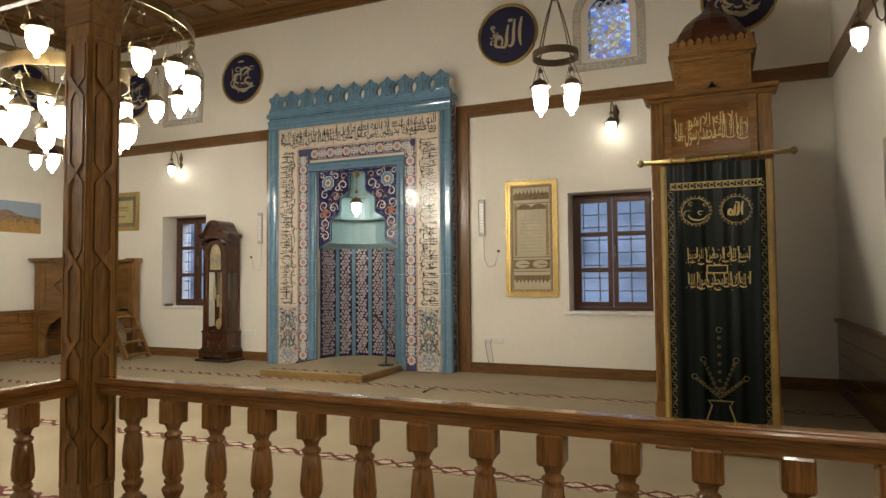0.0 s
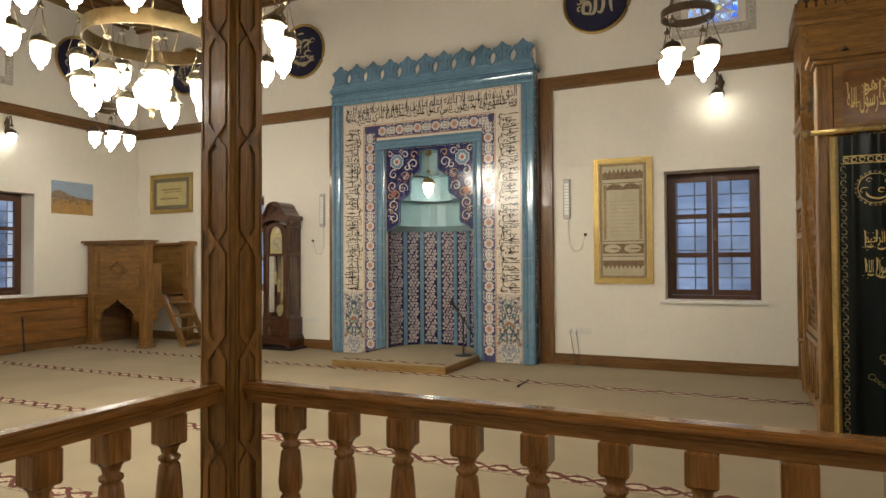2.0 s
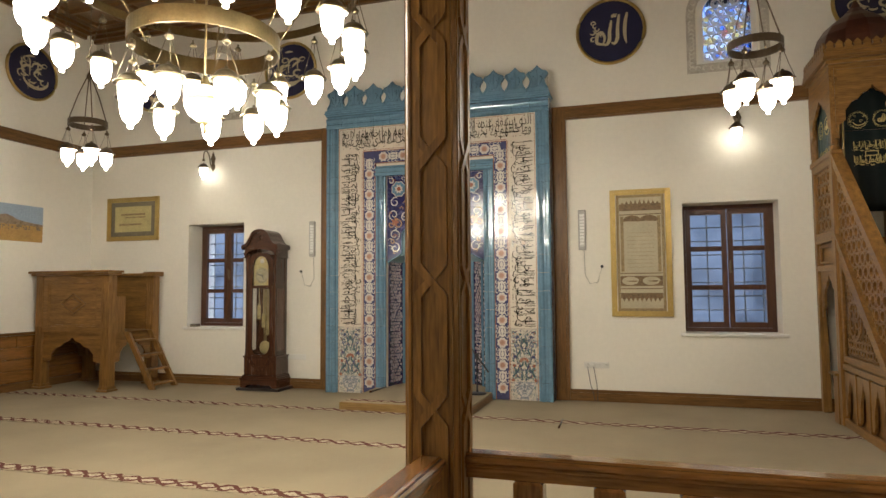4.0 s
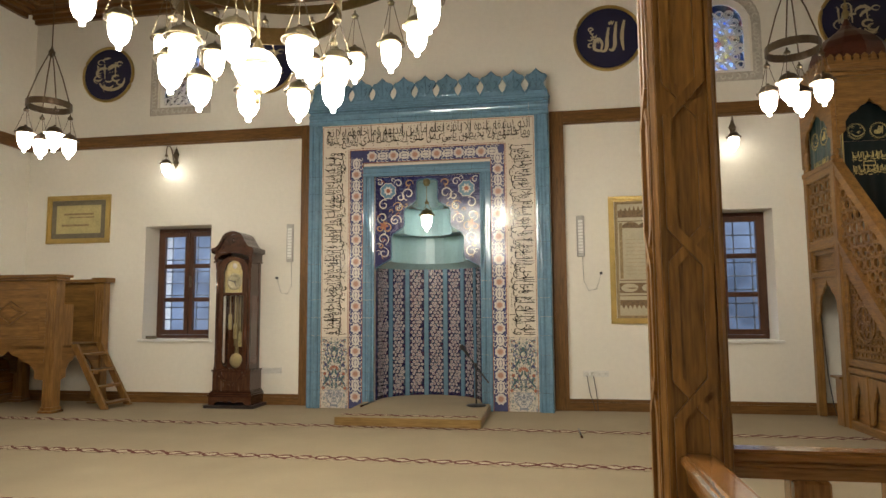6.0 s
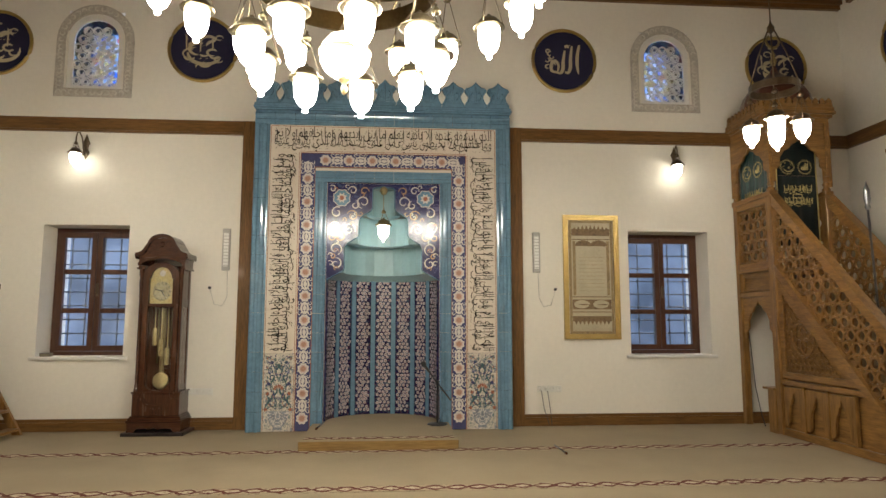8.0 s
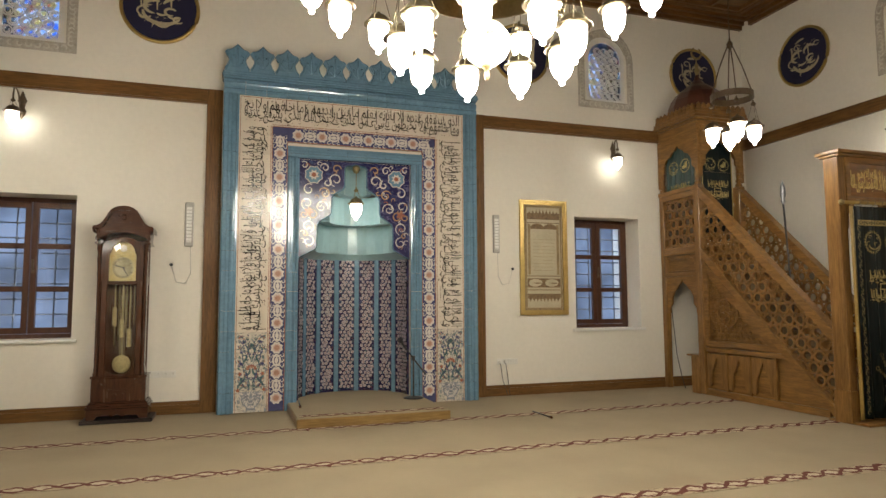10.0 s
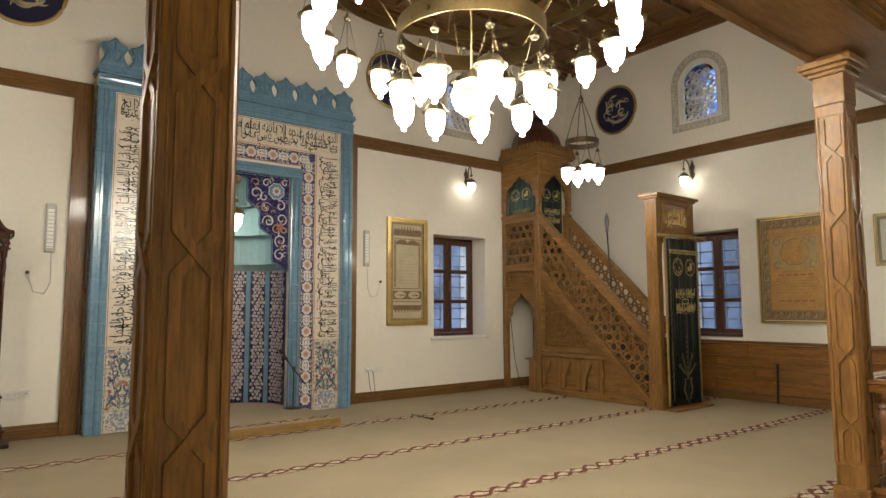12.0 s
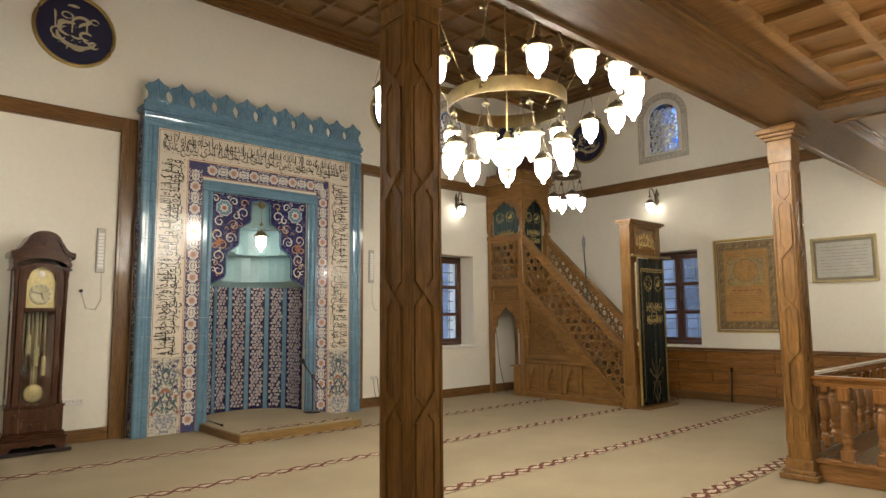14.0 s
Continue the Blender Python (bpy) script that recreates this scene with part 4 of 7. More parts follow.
for s in (-1, 1):
    pts = [(s * x, z) for x, z in cut] + [(0, ZI), (s * HI, ZI), (s * HI, 1.86)]
    part("spandrel", prism(bmesh.new(), pts, YH - 0.035, YH), ARABESQUE, mih, "navy tile with white and orange arabesque")
    bm = bmesh.new()
    for (xa, za), (xb, zb) in zip(cut, cut[1:]):
        tube(bm, [(s * xa, YH - 0.037, za), (s * xb, YH - 0.037, zb)], 0.009, 5)
    part("arch_edge", bm, TEAL, mih)
    for k, (qx, qz, r, a0, tn, mt) in enumerate(((0.60, 2.08, 0.075, 90, 1.1, PALE), (0.61, 2.27, 0.085, 250, -1.2, PALE), (0.555, 2.42, 0.07, 30, 1.2, TAWNY), (0.62, 2.56, 0.08, 270, 1.2, PALE), (0.44, 2.52, 0.085, 200, -1.2, PALE), (0.40, 2.70, 0.075, 20, 1.2, TAWNY),
                                                     (0.60, 2.74, 0.075, 120, -1.1, PALE), (0.26, 2.88, 0.09, 280, 1.2, PALE), (0.25, 3.02, 0.06, 180, -1.0, TAWNY), (0.40, 3.03, 0.06, 0, 1.1, PALE), (0.37, 2.84, 0.06, 100, 1.0, PALE), (0.66, 3.05, 0.05, 45, 1.0, PALE), (0.66, 2.42, 0.05, 160, 1.0, TAWNY), (0.645, 2.17, 0.04, 40, 1.0, TAWNY))):
        part("painted_scroll", ribbon(bmesh.new(), curl(s * qx, qz, r, a0, tn, s), 0.017, YH - 0.036 - 0.0001 * k), mt, mih)
    rng, put = random.Random(12), []
    while len(put) < 30:
        qz, r = rng.uniform(1.98, 3.08), rng.uniform(0.022, 0.038)
        edge_ = next(xa + (xb - xa) * (qz - za) / max(1e-6, zb - za) for (xa, za), (xb, zb) in zip(cut, cut[1:]) if za <= qz <= zb)
        if HI - 0.02 - r < edge_ + r + 0.02:
            continue
        qx = rng.uniform(edge_ + r + 0.01, HI - 0.01 - r)
        if any(math.hypot(qx - a, qz - b) < (r + c) * 0.9 for a, b, c in put) or math.hypot(qx - 0.54, qz - 2.93) < 0.12:
            put.append((9, 9, 0))
            continue
        put.append((qx, qz, r))
        part("painted_leaf", ribbon(bmesh.new(), curl(s * qx, qz, r, rng.uniform(0, 360), rng.choice((-0.8, 0.8)), s), 0.012, YH - 0.0378 - 0.00005 * len(put)), (PALE, TAWNY, PALE, RUST)[len(put) % 4], mih)
    for rr, r2, mt, dy in ((0.122, 0.106, PALE, 0.0395), (0.112, 0.094, TEAL, 0.0405), (0.07, 0.045, PALE, 0.0415), (0.036, 0.026, RUST, 0.0425)):
        part("painted_rosette", petals(rr, r2, 8, 0), mt, mih).location = (s * 0.54, YH - dy, 2.93)
    part("painted_palmette", prism(bmesh.new(), [(s * 0.60 + 0.05 * math.cos(t) * (1 + 0.3 * math.cos(5 * t)), 2.45 + 0.05 * math.sin(t) * (1 + 0.3 * math.cos(5 * t))) for t in np.linspace(0, 6.1, 24)], YH - 0.0385, YH - 0.034), RUST, mih)
# cornice and crest
part("cornice", boxes((-HW - 0.01, HW + 0.01, YM - 0.05, YN, 4.05, 4.075), (-HW - 0.025, HW + 0.025, YM - 0.065, YN, 4.075, 4.10), (-HW - 0.015, HW + 0.015, YM - 0.055, YN, 4.10, 4.135), bevel=0.006), TEAL, mih)
# added board, so the crest gaps show bright like the lit wall behind
part("crest_backing", boxes((-HW + 0.02, HW - 0.02, YM + 0.045, YN - 0.075, 4.135, 4.37)), PLASTER, mih, "off-white board added behind the crest tiles, standing in for the lit wall")
w = 2 * HW / 11
pts = [(-0.5, 0), (-0.5, 0.05), (-0.40, 0.09), (-0.34, 0.14), (-0.36, 0.18), (-0.44, 0.21), (-0.5, 0.245), (-0.42, 0.275), (-0.28, 0.285), (-0.16, 0.305), (-0.06, 0.335), (0, 0.36)]
outline = [(w * x * 0.99, z) for x, z in pts + [(-x, z) for x, z in pts[-2::-1]]]
def merlon():
    bm = prism(bmesh.new(), outline, -0.03, 0.03)
    prism(bm, [(x * 0.55, 0.06 + z * 0.72) for x, z in outline], -0.045, -0.029)
    tube(bm, [(0, -0.045, 0.06), (0, -0.05, 0.2), (0, -0.045, 0.3)], 0.01, 5)
    for q in (-1, 1):
        tube(bm, [(0.0, -0.046, 0.07), (q * 0.055, -0.048, 0.11), (q * 0.075, -0.046, 0.17), (q * 0.045, -0.048, 0.205), (q * 0.03, -0.046, 0.17)], 0.007, 5)
        tube(bm, [(0.0, -0.032, 0.345), (q * 0.06, -0.034, 0.285), (q * 0.12, -0.034, 0.262), (q * 0.085, -0.034, 0.18), (q * 0.10, -0.032, 0.09), (q * 0.13, -0.032, 0.03)], 0.008, 5)
    return bm
for k in range(11):
    shared(cache, "merlon", "crest_tile", merlon, TEAL, mih, (-HW + (k + 0.5) * w, YM + 0.01, 4.135))
# sides of the tiled block
for s in (-1, 1):
    x0, x1 = sorted((s * HW, s * (HW - 0.03)))
    part("side_tile", boxes((x0, x1, YM + 0.046, YN - 0.075, 0.004, ZW - 0.002)), SIDETILE, mih)

# carpeted step before the niche
step = thing("prayer_step", "low carpeted step with a pale wooden front edge before the niche", "step", at=(XC, 0, 0))
part("carpet_top", boxes((-0.83, 0.83, 6.93, YM - 0.055, 0.09, 0.105), (-0.70, 0.70, YM - 0.055, YH + 0.62, 0.09, 0.105)), CARPET, step)
part("front_board", boxes((-0.84, 0.84, 6.90, 6.93, 0.004, 0.10), bevel=0.006), wood("pale_wood", (0.30, 0.19, 0.065), (0.16, 0.09, 0.03), "x"), step)
part("side_board", boxes((-0.84, -0.82, 6.93, YM - 0.055, 0.004, 0.09)), OAK["y"], step)
part("side_board", boxes((0.82, 0.84, 6.93, YM - 0.055, 0.004, 0.09)), OAK["y"], step)
b = part("carpet_stripe", boxes((-0.80, 0.80, -0.05, 0.05, 0, 0.003)), BORDER, step)
b.location = (0, 7.05, 0.105)


# ---- lamps ----
GLASS_PROFILE = [(0.0, -0.160), (0.016, -0.155), (0.021, -0.142), (0.013, -0.128), (0.028, -0.116), (0.055, -0.092), (0.073, -0.052), (0.081, -0.004), (0.083, 0.05), (0.082, 0.085)]
CAP_PROFILE = [(0.086, 0.074), (0.112, 0.077), (0.120, 0.082), (0.120, 0.090), (0.108, 0.096), (0.094, 0.100), (0.090, 0.112), (0.082, 0.132), (0.062, 0.154), (0.034, 0.168), (0.016, 0.174), (0.014, 0.19), (0.0, 0.195)]
BUD_PROFILE = [(0.0, -0.04), (0.028, -0.03), (0.034, -0.012), (0.02, 0.006), (0.008, 0.02), (0.012, 0.032), (0.0, 0.045)]
lamp_cache = {}
def hung_lamp(parent, x, y, z, drop, metal, size=1.0, lit=None):
    """A lamp of opal glass at z, with its cap, three stays and a bud drop above it."""
    def piece(key, name, build, material, dz=0.0, up=parent, label=""):
        ob = part(name, lamp_cache[key] if key in lamp_cache else build(), material, up)
        lamp_cache[key] = ob.data
        return ob
    cap = piece(("cap", metal.name), "lamp_cap", lambda: lathe(CAP_PROFILE, 14), metal)
    cap.location, cap.scale = (x, y, z), (size, size, size)
    shade = piece(("glass", (lit or LAMP).name), "lamp_glass", lambda: lathe(GLASS_PROFILE, 14), lit or LAMP, up=cap)
    def stays():
        bm = bmesh.new()
        for k in range(3):
            c, s = math.cos(2.1 * k), math.sin(2.1 * k)
            tube(bm, [(0.114 * c, 0.114 * s, 0.09), (0.06 * c, 0.06 * s, drop * 0.6 / size), (0.012 * c, 0.012 * s, drop / size)], 0.0035, 4)
        return lathe(BUD_PROFILE, 8, (0, 0, drop / size), bm)
    piece(("stay", metal.name, round(drop, 2), size), "lamp_stay", stays, metal, up=cap)
    return cap


def hoop(r, z, h, t=0.012, segs=64):
    return lathe([(r - t, z), (r, z), (r, z + h), (r - t, z + h), (r - t, z)], segs, smooth=False)


CX, CY = -5.22, 3.38
big = thing("chandelier", "large brass two-tier hoop chandelier with lit opal glass lamps", "chandelier", at=(CX, CY, 0))
part("outer_hoop", hoop(1.07, 3.66, 0.07), HOOPBRASS, big)
part("inner_hoop", hoop(0.51, 3.17, 0.12), HOOPBRASS, big)
for k in range(18):
    a = radians(-46.6 + 20 * k)
    hung_lamp(big, 1.06 * math.cos(a), 1.06 * math.sin(a), 3.19, 0.41, CAPMETAL, 0.88)
for k in range(9):
    a = radians(-37.6 + 40 * k)
    hung_lamp(big, 0.50 * math.cos(a), 0.50 * math.sin(a), 2.745, 0.345, CAPMETAL, 0.88)
for k in range(6):
    a = 2 * math.pi * k / 6
    c, s = math.cos(a), math.sin(a)
    part("stay_rod", tube(bmesh.new(), [(1.06 * c, 1.06 * s, 3.72), (0.05 * c, 0.05 * s, 5.0)], 0.006, 5), BRASS, big)
    part("stay_rod", tube(bmesh.new(), [(0.50 * c, 0.50 * s, 3.28), (0.9 * c, 0.9 * s, 3.92)], 0.006, 5), BRASS, big)
part("hub", lathe([(0.0, 4.95), (0.07, 4.98), (0.09, 5.03), (0.05, 5.08), (0.015, 5.12), (0.015, ZC - 0.07), (0.08, ZC - 0.06), (0.08, ZC)], 14), BRASS, big)
part("centre_rod", tube(bmesh.new(), [(0, 0, 2.95), (0, 0, 4.97)], 0.008, 6), BRASS, big)
globe = part("globe_cap", lathe([(0.135, 2.84), (0.145, 2.85), (0.145, 2.865), (0.13, 2.87)], 20), BRASS, big)
globe.location = (0, 0, -0.05)
part("globe_glass", lathe([(0.0, 2.71), (0.06, 2.72), (0.11, 2.76), (0.135, 2.81), (0.138, 2.85), (0.125, 2.90), (0.09, 2.945), (0.04, 2.97), (0.0, 2.975)], 20), SOFT, globe)
part("globe_finial", lathe([(0.0, 2.62), (0.012, 2.63), (0.02, 2.66), (0.01, 2.685), (0.03, 2.70), (0.035, 2.712), (0.0, 2.72)], 10), BRASS, globe)
part("globe_top", lathe([(0.05, 2.965), (0.03, 3.0), (0.012, 3.04), (0.0, 3.05)], 10), BRASS, globe)


def small_chandelier(x, y):
    ob = thing("small_chandelier", "small bronze hoop chandelier with four lit glass lamps", "chandelier", "small hoop chandeliers", (x, y, 0))
    part("hoop", hoop(0.225, 3.54, 0.07, 0.01, 28), BRONZE, ob)
    for k in range(4):
        a = math.pi / 2 * k + 1.01
        c, s = math.cos(a), math.sin(a)
        hung_lamp(ob, 0.215 * c, 0.215 * s, 3.15, 0.34, BRONZE, 0.86)
        part("chain", tube(bmesh.new(), [(0.215 * c, 0.215 * s, 3.60), (0.12 * c, 0.12 * s, 3.92), (0.02 * c, 0.02 * s, 4.18)], 0.007, 5), BRONZE, ob)
    part("hanger", lathe([(0.0, 4.12), (0.03, 4.15), (0.035, 4.19), (0.012, 4.23), (0.006, 4.26), (0.006, ZC - 0.05), (0.04, ZC - 0.04), (0.04, ZC)], 10), BRONZE, ob)
    return ob


sc = small_chandelier(-1.31, 5.66)
copy_thing(sc, pose(-8.87, 5.85, 0))


def sconce(x, y, z, turn):
    """A wall lamp; its own -y points into the room."""
    ob = thing("wall_sconce", "bronze wall sconce with one lit opal glass lamp", "wall lamp", "wall sconces", (x, y, z))
    ob.rotation_euler = (0, 0, radians(turn))
    bm = lathe([(0.0, 0.0), (0.012, 0.03), (0.034, 0.06), (0.046, 0.10), (0.026, 0.14), (0.036, 0.19), (0.05, 0.22), (0.026, 0.27), (0.014, 0.31), (0.0, 0.34)], 10)
    bm.transform(Matrix.Translation((0.02, -0.016, 0.02)) @ Matrix.Diagonal((1, 0.32, 1, 1)))
    part("back_plate", bm, BRONZE, ob)
    part("arm", tube(bmesh.new(), [(0.02, -0.02, 0.12), (0.02, -0.05, 0.10), (0.015, -0.075, 0.14), (0.01, -0.085, 0.22), (0.0, -0.10, 0.30), (-0.01, -0.14, 0.345), (-0.02, -0.18, 0.33), (-0.02, -0.20, 0.27), (-0.02, -0.20, 0.2)], 0.009, 6), BRONZE, ob)
    hung_lamp(ob, -0.02, -0.20, 0.0, 0.2, BRONZE, 0.76, MID)
    return ob


s0 = sconce(-1.12, YN, 3.38, 0)
for x, y, a in ((-8.92, YN, 0), (XE, 5.70, -90), (XW, 5.90, 90)):
    copy_thing(s0, pose(x, y, 3.38, 0, 0, a))

nl = thing("niche_lamp", "small hanging lamp in the prayer niche with lit opal glass", "hanging lamp", at=(XC, YM + 0.06, 0))
hung_lamp(nl, 0, 0, 2.50, 0.26, BRASS, 0.9, DIM)
part("chain", tube(bmesh.new(), [(0, 0, 2.75), (0, 0, 3.0)], 0.005, 5), BRASS, nl)
part("ceiling_rose", lathe([(0.0, 2.97), (0.03, 2.98), (0.05, 3.02), (0.045, 3.06), (0.0, 3.085)], 10), BRASS, nl)


# low hanging lamps under the gallery, unseen, added to light the low bays
def bay_lamp(x, y):
    ob = thing("bay_lamp", "unseen low bronze hoop lamp, added to light the bay under the gallery ceiling", "chandelier", "low gallery lamps", (x, y, 0))
    part("hoop", hoop(0.225, 2.92, 0.05, 0.01, 28), BRONZE, ob)
    for k in range(4):
        a = math.pi / 2 * k + 0.5
        hung_lamp(ob, 0.215 * math.cos(a), 0.215 * math.sin(a), 2.72, 0.2, BRONZE, 0.8, BAYLAMP)
        part("chain", tube(bmesh.new(), [(0.215 * math.cos(a), 0.215 * math.sin(a), 2.95), (0, 0, ZG - 0.04)], 0.006, 5), BRONZE, ob)
    part("hanger", lathe([(0.0, ZG - 0.06), (0.05, ZG - 0.05), (0.06, ZG)], 12), BRONZE, ob)
    return ob


b0 = bay_lamp(-4.75, 0.15)
# unseen too; the east one is set to brighten the east wall
for x, y in ((0.55, 1.15), (-9.4, -1.3)):
    copy_thing(b0, pose(x, y, 0))


# ---- windows ----
def outside(name, colour, strength, spread):
    m = glow(name, colour, strength)
    m.node_tree.nodes["Principled BSDF"].inputs["Base Color"].default_value = (0.02, 0.025, 0.03, 1)
    m.node_tree.nodes["Principled BSDF"].inputs["Specular IOR Level"].default_value = 0.0
    n, l = m.node_tree.nodes, m.node_tree.links
    tc, ns, rp = n.new("ShaderNodeTexCoord"), n.new("ShaderNodeTexNoise"), n.new("ShaderNodeValToRGB")
    ns.inputs["Scale"].default_value, ns.inputs["Detail"].default_value = spread, 2
    rp.color_ramp.elements[0].position, rp.color_ramp.elements[1].position = 0.35, 0.68
    rp.color_ramp.elements[0].color, rp.color_ramp.elements[1].color = (*[c * 0.35 for c in colour], 1), (*colour, 1)
    l.new(tc.outputs["Object"], ns.inputs["Vector"]), l.new(ns.outputs[0], rp.inputs[0])
    l.new(rp.outputs[0], n["Principled BSDF"].inputs["Emission Color"])
    # glow raised up to 36-fold above 3.9 m, added to light the window reveals blue
    sep, up = n.new("ShaderNodeSeparateXYZ"), n.new("ShaderNodeMapRange")
    up.inputs["From Min"].default_value, up.inputs["From Max"].default_value = 3.9, 5.2
    up.inputs["To Min"].default_value, up.inputs["To Max"].default_value = strength, strength * 36
    l.new(tc.outputs["Object"], sep.inputs[0]), l.new(sep.outputs[2], up.inputs[0]), l.new(up.outputs[0], n["Principled BSDF"].inputs["Emission Strength"])
    return m


DUSK = outside("dusk_outside", (0.37, 0.50, 0.80), 0.70, 1.3)
structure("backdrop_north", boxes((XW - 3, XE + 3, YN + 3.0, YN + 3.1, -0.3, 10)), DUSK, "blue dusk light outside the windows")
structure("backdrop_east", boxes((XE + 3.0, XE + 3.1, YS, YN + 3, -0.3, 10)), DUSK, "blue dusk light outside the windows")
structure("backdrop_west", boxes((XW - 3.1, XW - 3.0, YS, YN + 3, -0.3, 10)), DUSK, "blue dusk light outside the windows")


def window(name, m, w, h, z0):
    """A two-leaf window in its opening: own x along the wall, own y outwards, origin at the opening's middle on the room's face."""
    ob = tagged(new(name), "brown wooden two-leaf window with six panes, iron grille outside", kind="structure")
    ob.matrix_world = m
    y, t = 0.34, 0.07
    bm = frame_prism(bmesh.new(), rect(-w / 2, w / 2, z0, z0 + h), rect(-w / 2 + 0.05, w / 2 - 0.05, z0 + 0.05, z0 + h - 0.05), y, y + t)
    part("window_frame", bm, FRAME, ob)
    rows = [0.0, 0.32, 0.68, 1.0]
    for s in (-1, 1):
        a, b = sorted((s * 0.006, s * (w / 2 - 0.052)))
        zz0, zz1 = z0 + 0.055, z0 + h - 0.055
        leaf = part("window_leaf", frame_prism(bmesh.new(), rect(a, b, zz0, zz1), rect(a + 0.062, b - 0.062, zz0 + 0.07, zz1 - 0.07), y - 0.02, y + 0.04), FRAME, ob)
        for f in rows[1:3]:
            zf = zz0 + 0.07 + (zz1 - zz0 - 0.14) * f
            part("glazing_bar", boxes((a + 0.062, b - 0.062, y - 0.015, y + 0.035, zf - 0.032, zf + 0.032), bevel=0.005), FRAME, leaf)
        for f0, f1 in zip(rows, rows[1:]):
            za, zb = [zz0 + 0.07 + (zz1 - zz0 - 0.14) * f for f in (f0, f1)]
            p = part("pane", boxes((a + 0.06, b - 0.06, y + 0.008, y + 0.012, za, zb)), MIRRORGLASS, leaf)
            p.visible_shadow = False
    part("handle", boxes((0.02, 0.04, y - 0.05, y - 0.02, z0 + h * 0.48, z0 + h * 0.56), (0.012, 0.048, y - 0.026, y - 0.019, z0 + h * 0.46, z0 + h * 0.54), bevel=0.004), BRONZE, ob)
    bm = bmesh.new()
    for k in range(5):
        x = -w / 2 + w * (k + 0.5) / 5
        tube(bm, [(x, 0.55, z0), (x, 0.55, z0 + h)], 0.009, 5)
    for k in range(9):
        z = z0 + h * (k + 0.5) / 9
        tube(bm, [(-w / 2, 0.565, z), (w / 2, 0.565, z)], 0.009, 5)
        for q in range(5):
            box(bm, -w / 2 + w * (q + 0.5) / 5 - 0.016, -w / 2 + w * (q + 0.5) / 5 + 0.016, 0.54, 0.576, z - 0.016, z + 0.016, bevel=0.006)
    part("grille", bm, GRILLE, ob, "grey iron grille with knotted crossings")
    part("window_sill", boxes((-w / 2 - 0.06, w / 2 + 0.06, -0.04, 0.34, z0 - 0.04, z0 - 0.001), bevel=0.006), STONE, ob, "pale stone sill")
    return ob


for k, (a, b) in enumerate(WIN_N):
    window(f"window_{k + 1}", pose((a + b) / 2, YN, 0), b - a, WIN_Z[1] - WIN_Z[0], WIN_Z[0])
window("window_3", pose(XE, sum(WIN_E) / 2, 0, 0, 0, -90), WIN_E[1] - WIN_E[0], WIN_Z[1] - WIN_Z[0], WIN_Z[0])
window("window_4", pose(XW, sum(WIN_W) / 2, 0, 0, 0, 90), WIN_W[1] - WIN_W[0], WIN_Z[1] - WIN_Z[0], WIN_Z[0])


def stained():
    m = bpy.data.materials.new("stained_glass")
    m.use_nodes = True
    n, l = m.node_tree.nodes, m.node_tree.links
    b = n["Principled BSDF"]
    tc, vo, rp, sep = n.new("ShaderNodeTexCoord"), n.new("ShaderNodeTexVoronoi"), n.new("ShaderNodeValToRGB"), n.new("ShaderNodeSeparateColor")
    vo.inputs["Scale"].default_value = 13
    l.new(tc.outputs["Object"], vo.inputs["Vector"]), l.new(vo.outputs["Color"], sep.inputs[0]), l.new(sep.outputs[0], rp.inputs[0])
    e = rp.color_ramp.elements
    rp.color_ramp.interpolation = "CONSTANT"
    e[0].position, e[0].color = 0.0, (0.75, 0.85, 1, 1)
    e[1].position, e[1].color = 0.30, (0.10, 0.25, 0.85, 1)
    for p, c in ((0.52, (0.45, 0.65, 1, 1)), (0.72, (0.85, 0.6, 0.15, 1)), (0.84, (0.8, 0.12, 0.1, 1)), (0.92, (0.9, 0.9, 0.95, 1))):
        k = e.new(p)
        k.color = c
    dull = n.new("ShaderNodeMix")
    dull.data_type, dull.blend_type = "RGBA", "MULTIPLY"
    dull.inputs[0].default_value, dull.inputs[7].default_value = 1.0, (0.085, 0.085, 0.085, 1)
    l.new(rp.outputs[0], dull.inputs[6]), l.new(dull.outputs[2], b.inputs["Base Color"])
    b.inputs["Transmission Weight"].default_value, b.inputs["Roughness"].default_value, b.inputs["IOR"].default_value = 1.0, 0.25, 1.1
    return m


STAINED = stained()
def arch(w, z0, z1, n=14):
    """An outline with a round head: half width w, from z0 to the crown z1."""
    return [(-w, z0), (w, z0)] + [(w * math.cos(math.pi * k / n), z1 - w + w * math.sin(math.pi * k / n)) for k in range(n + 1)]


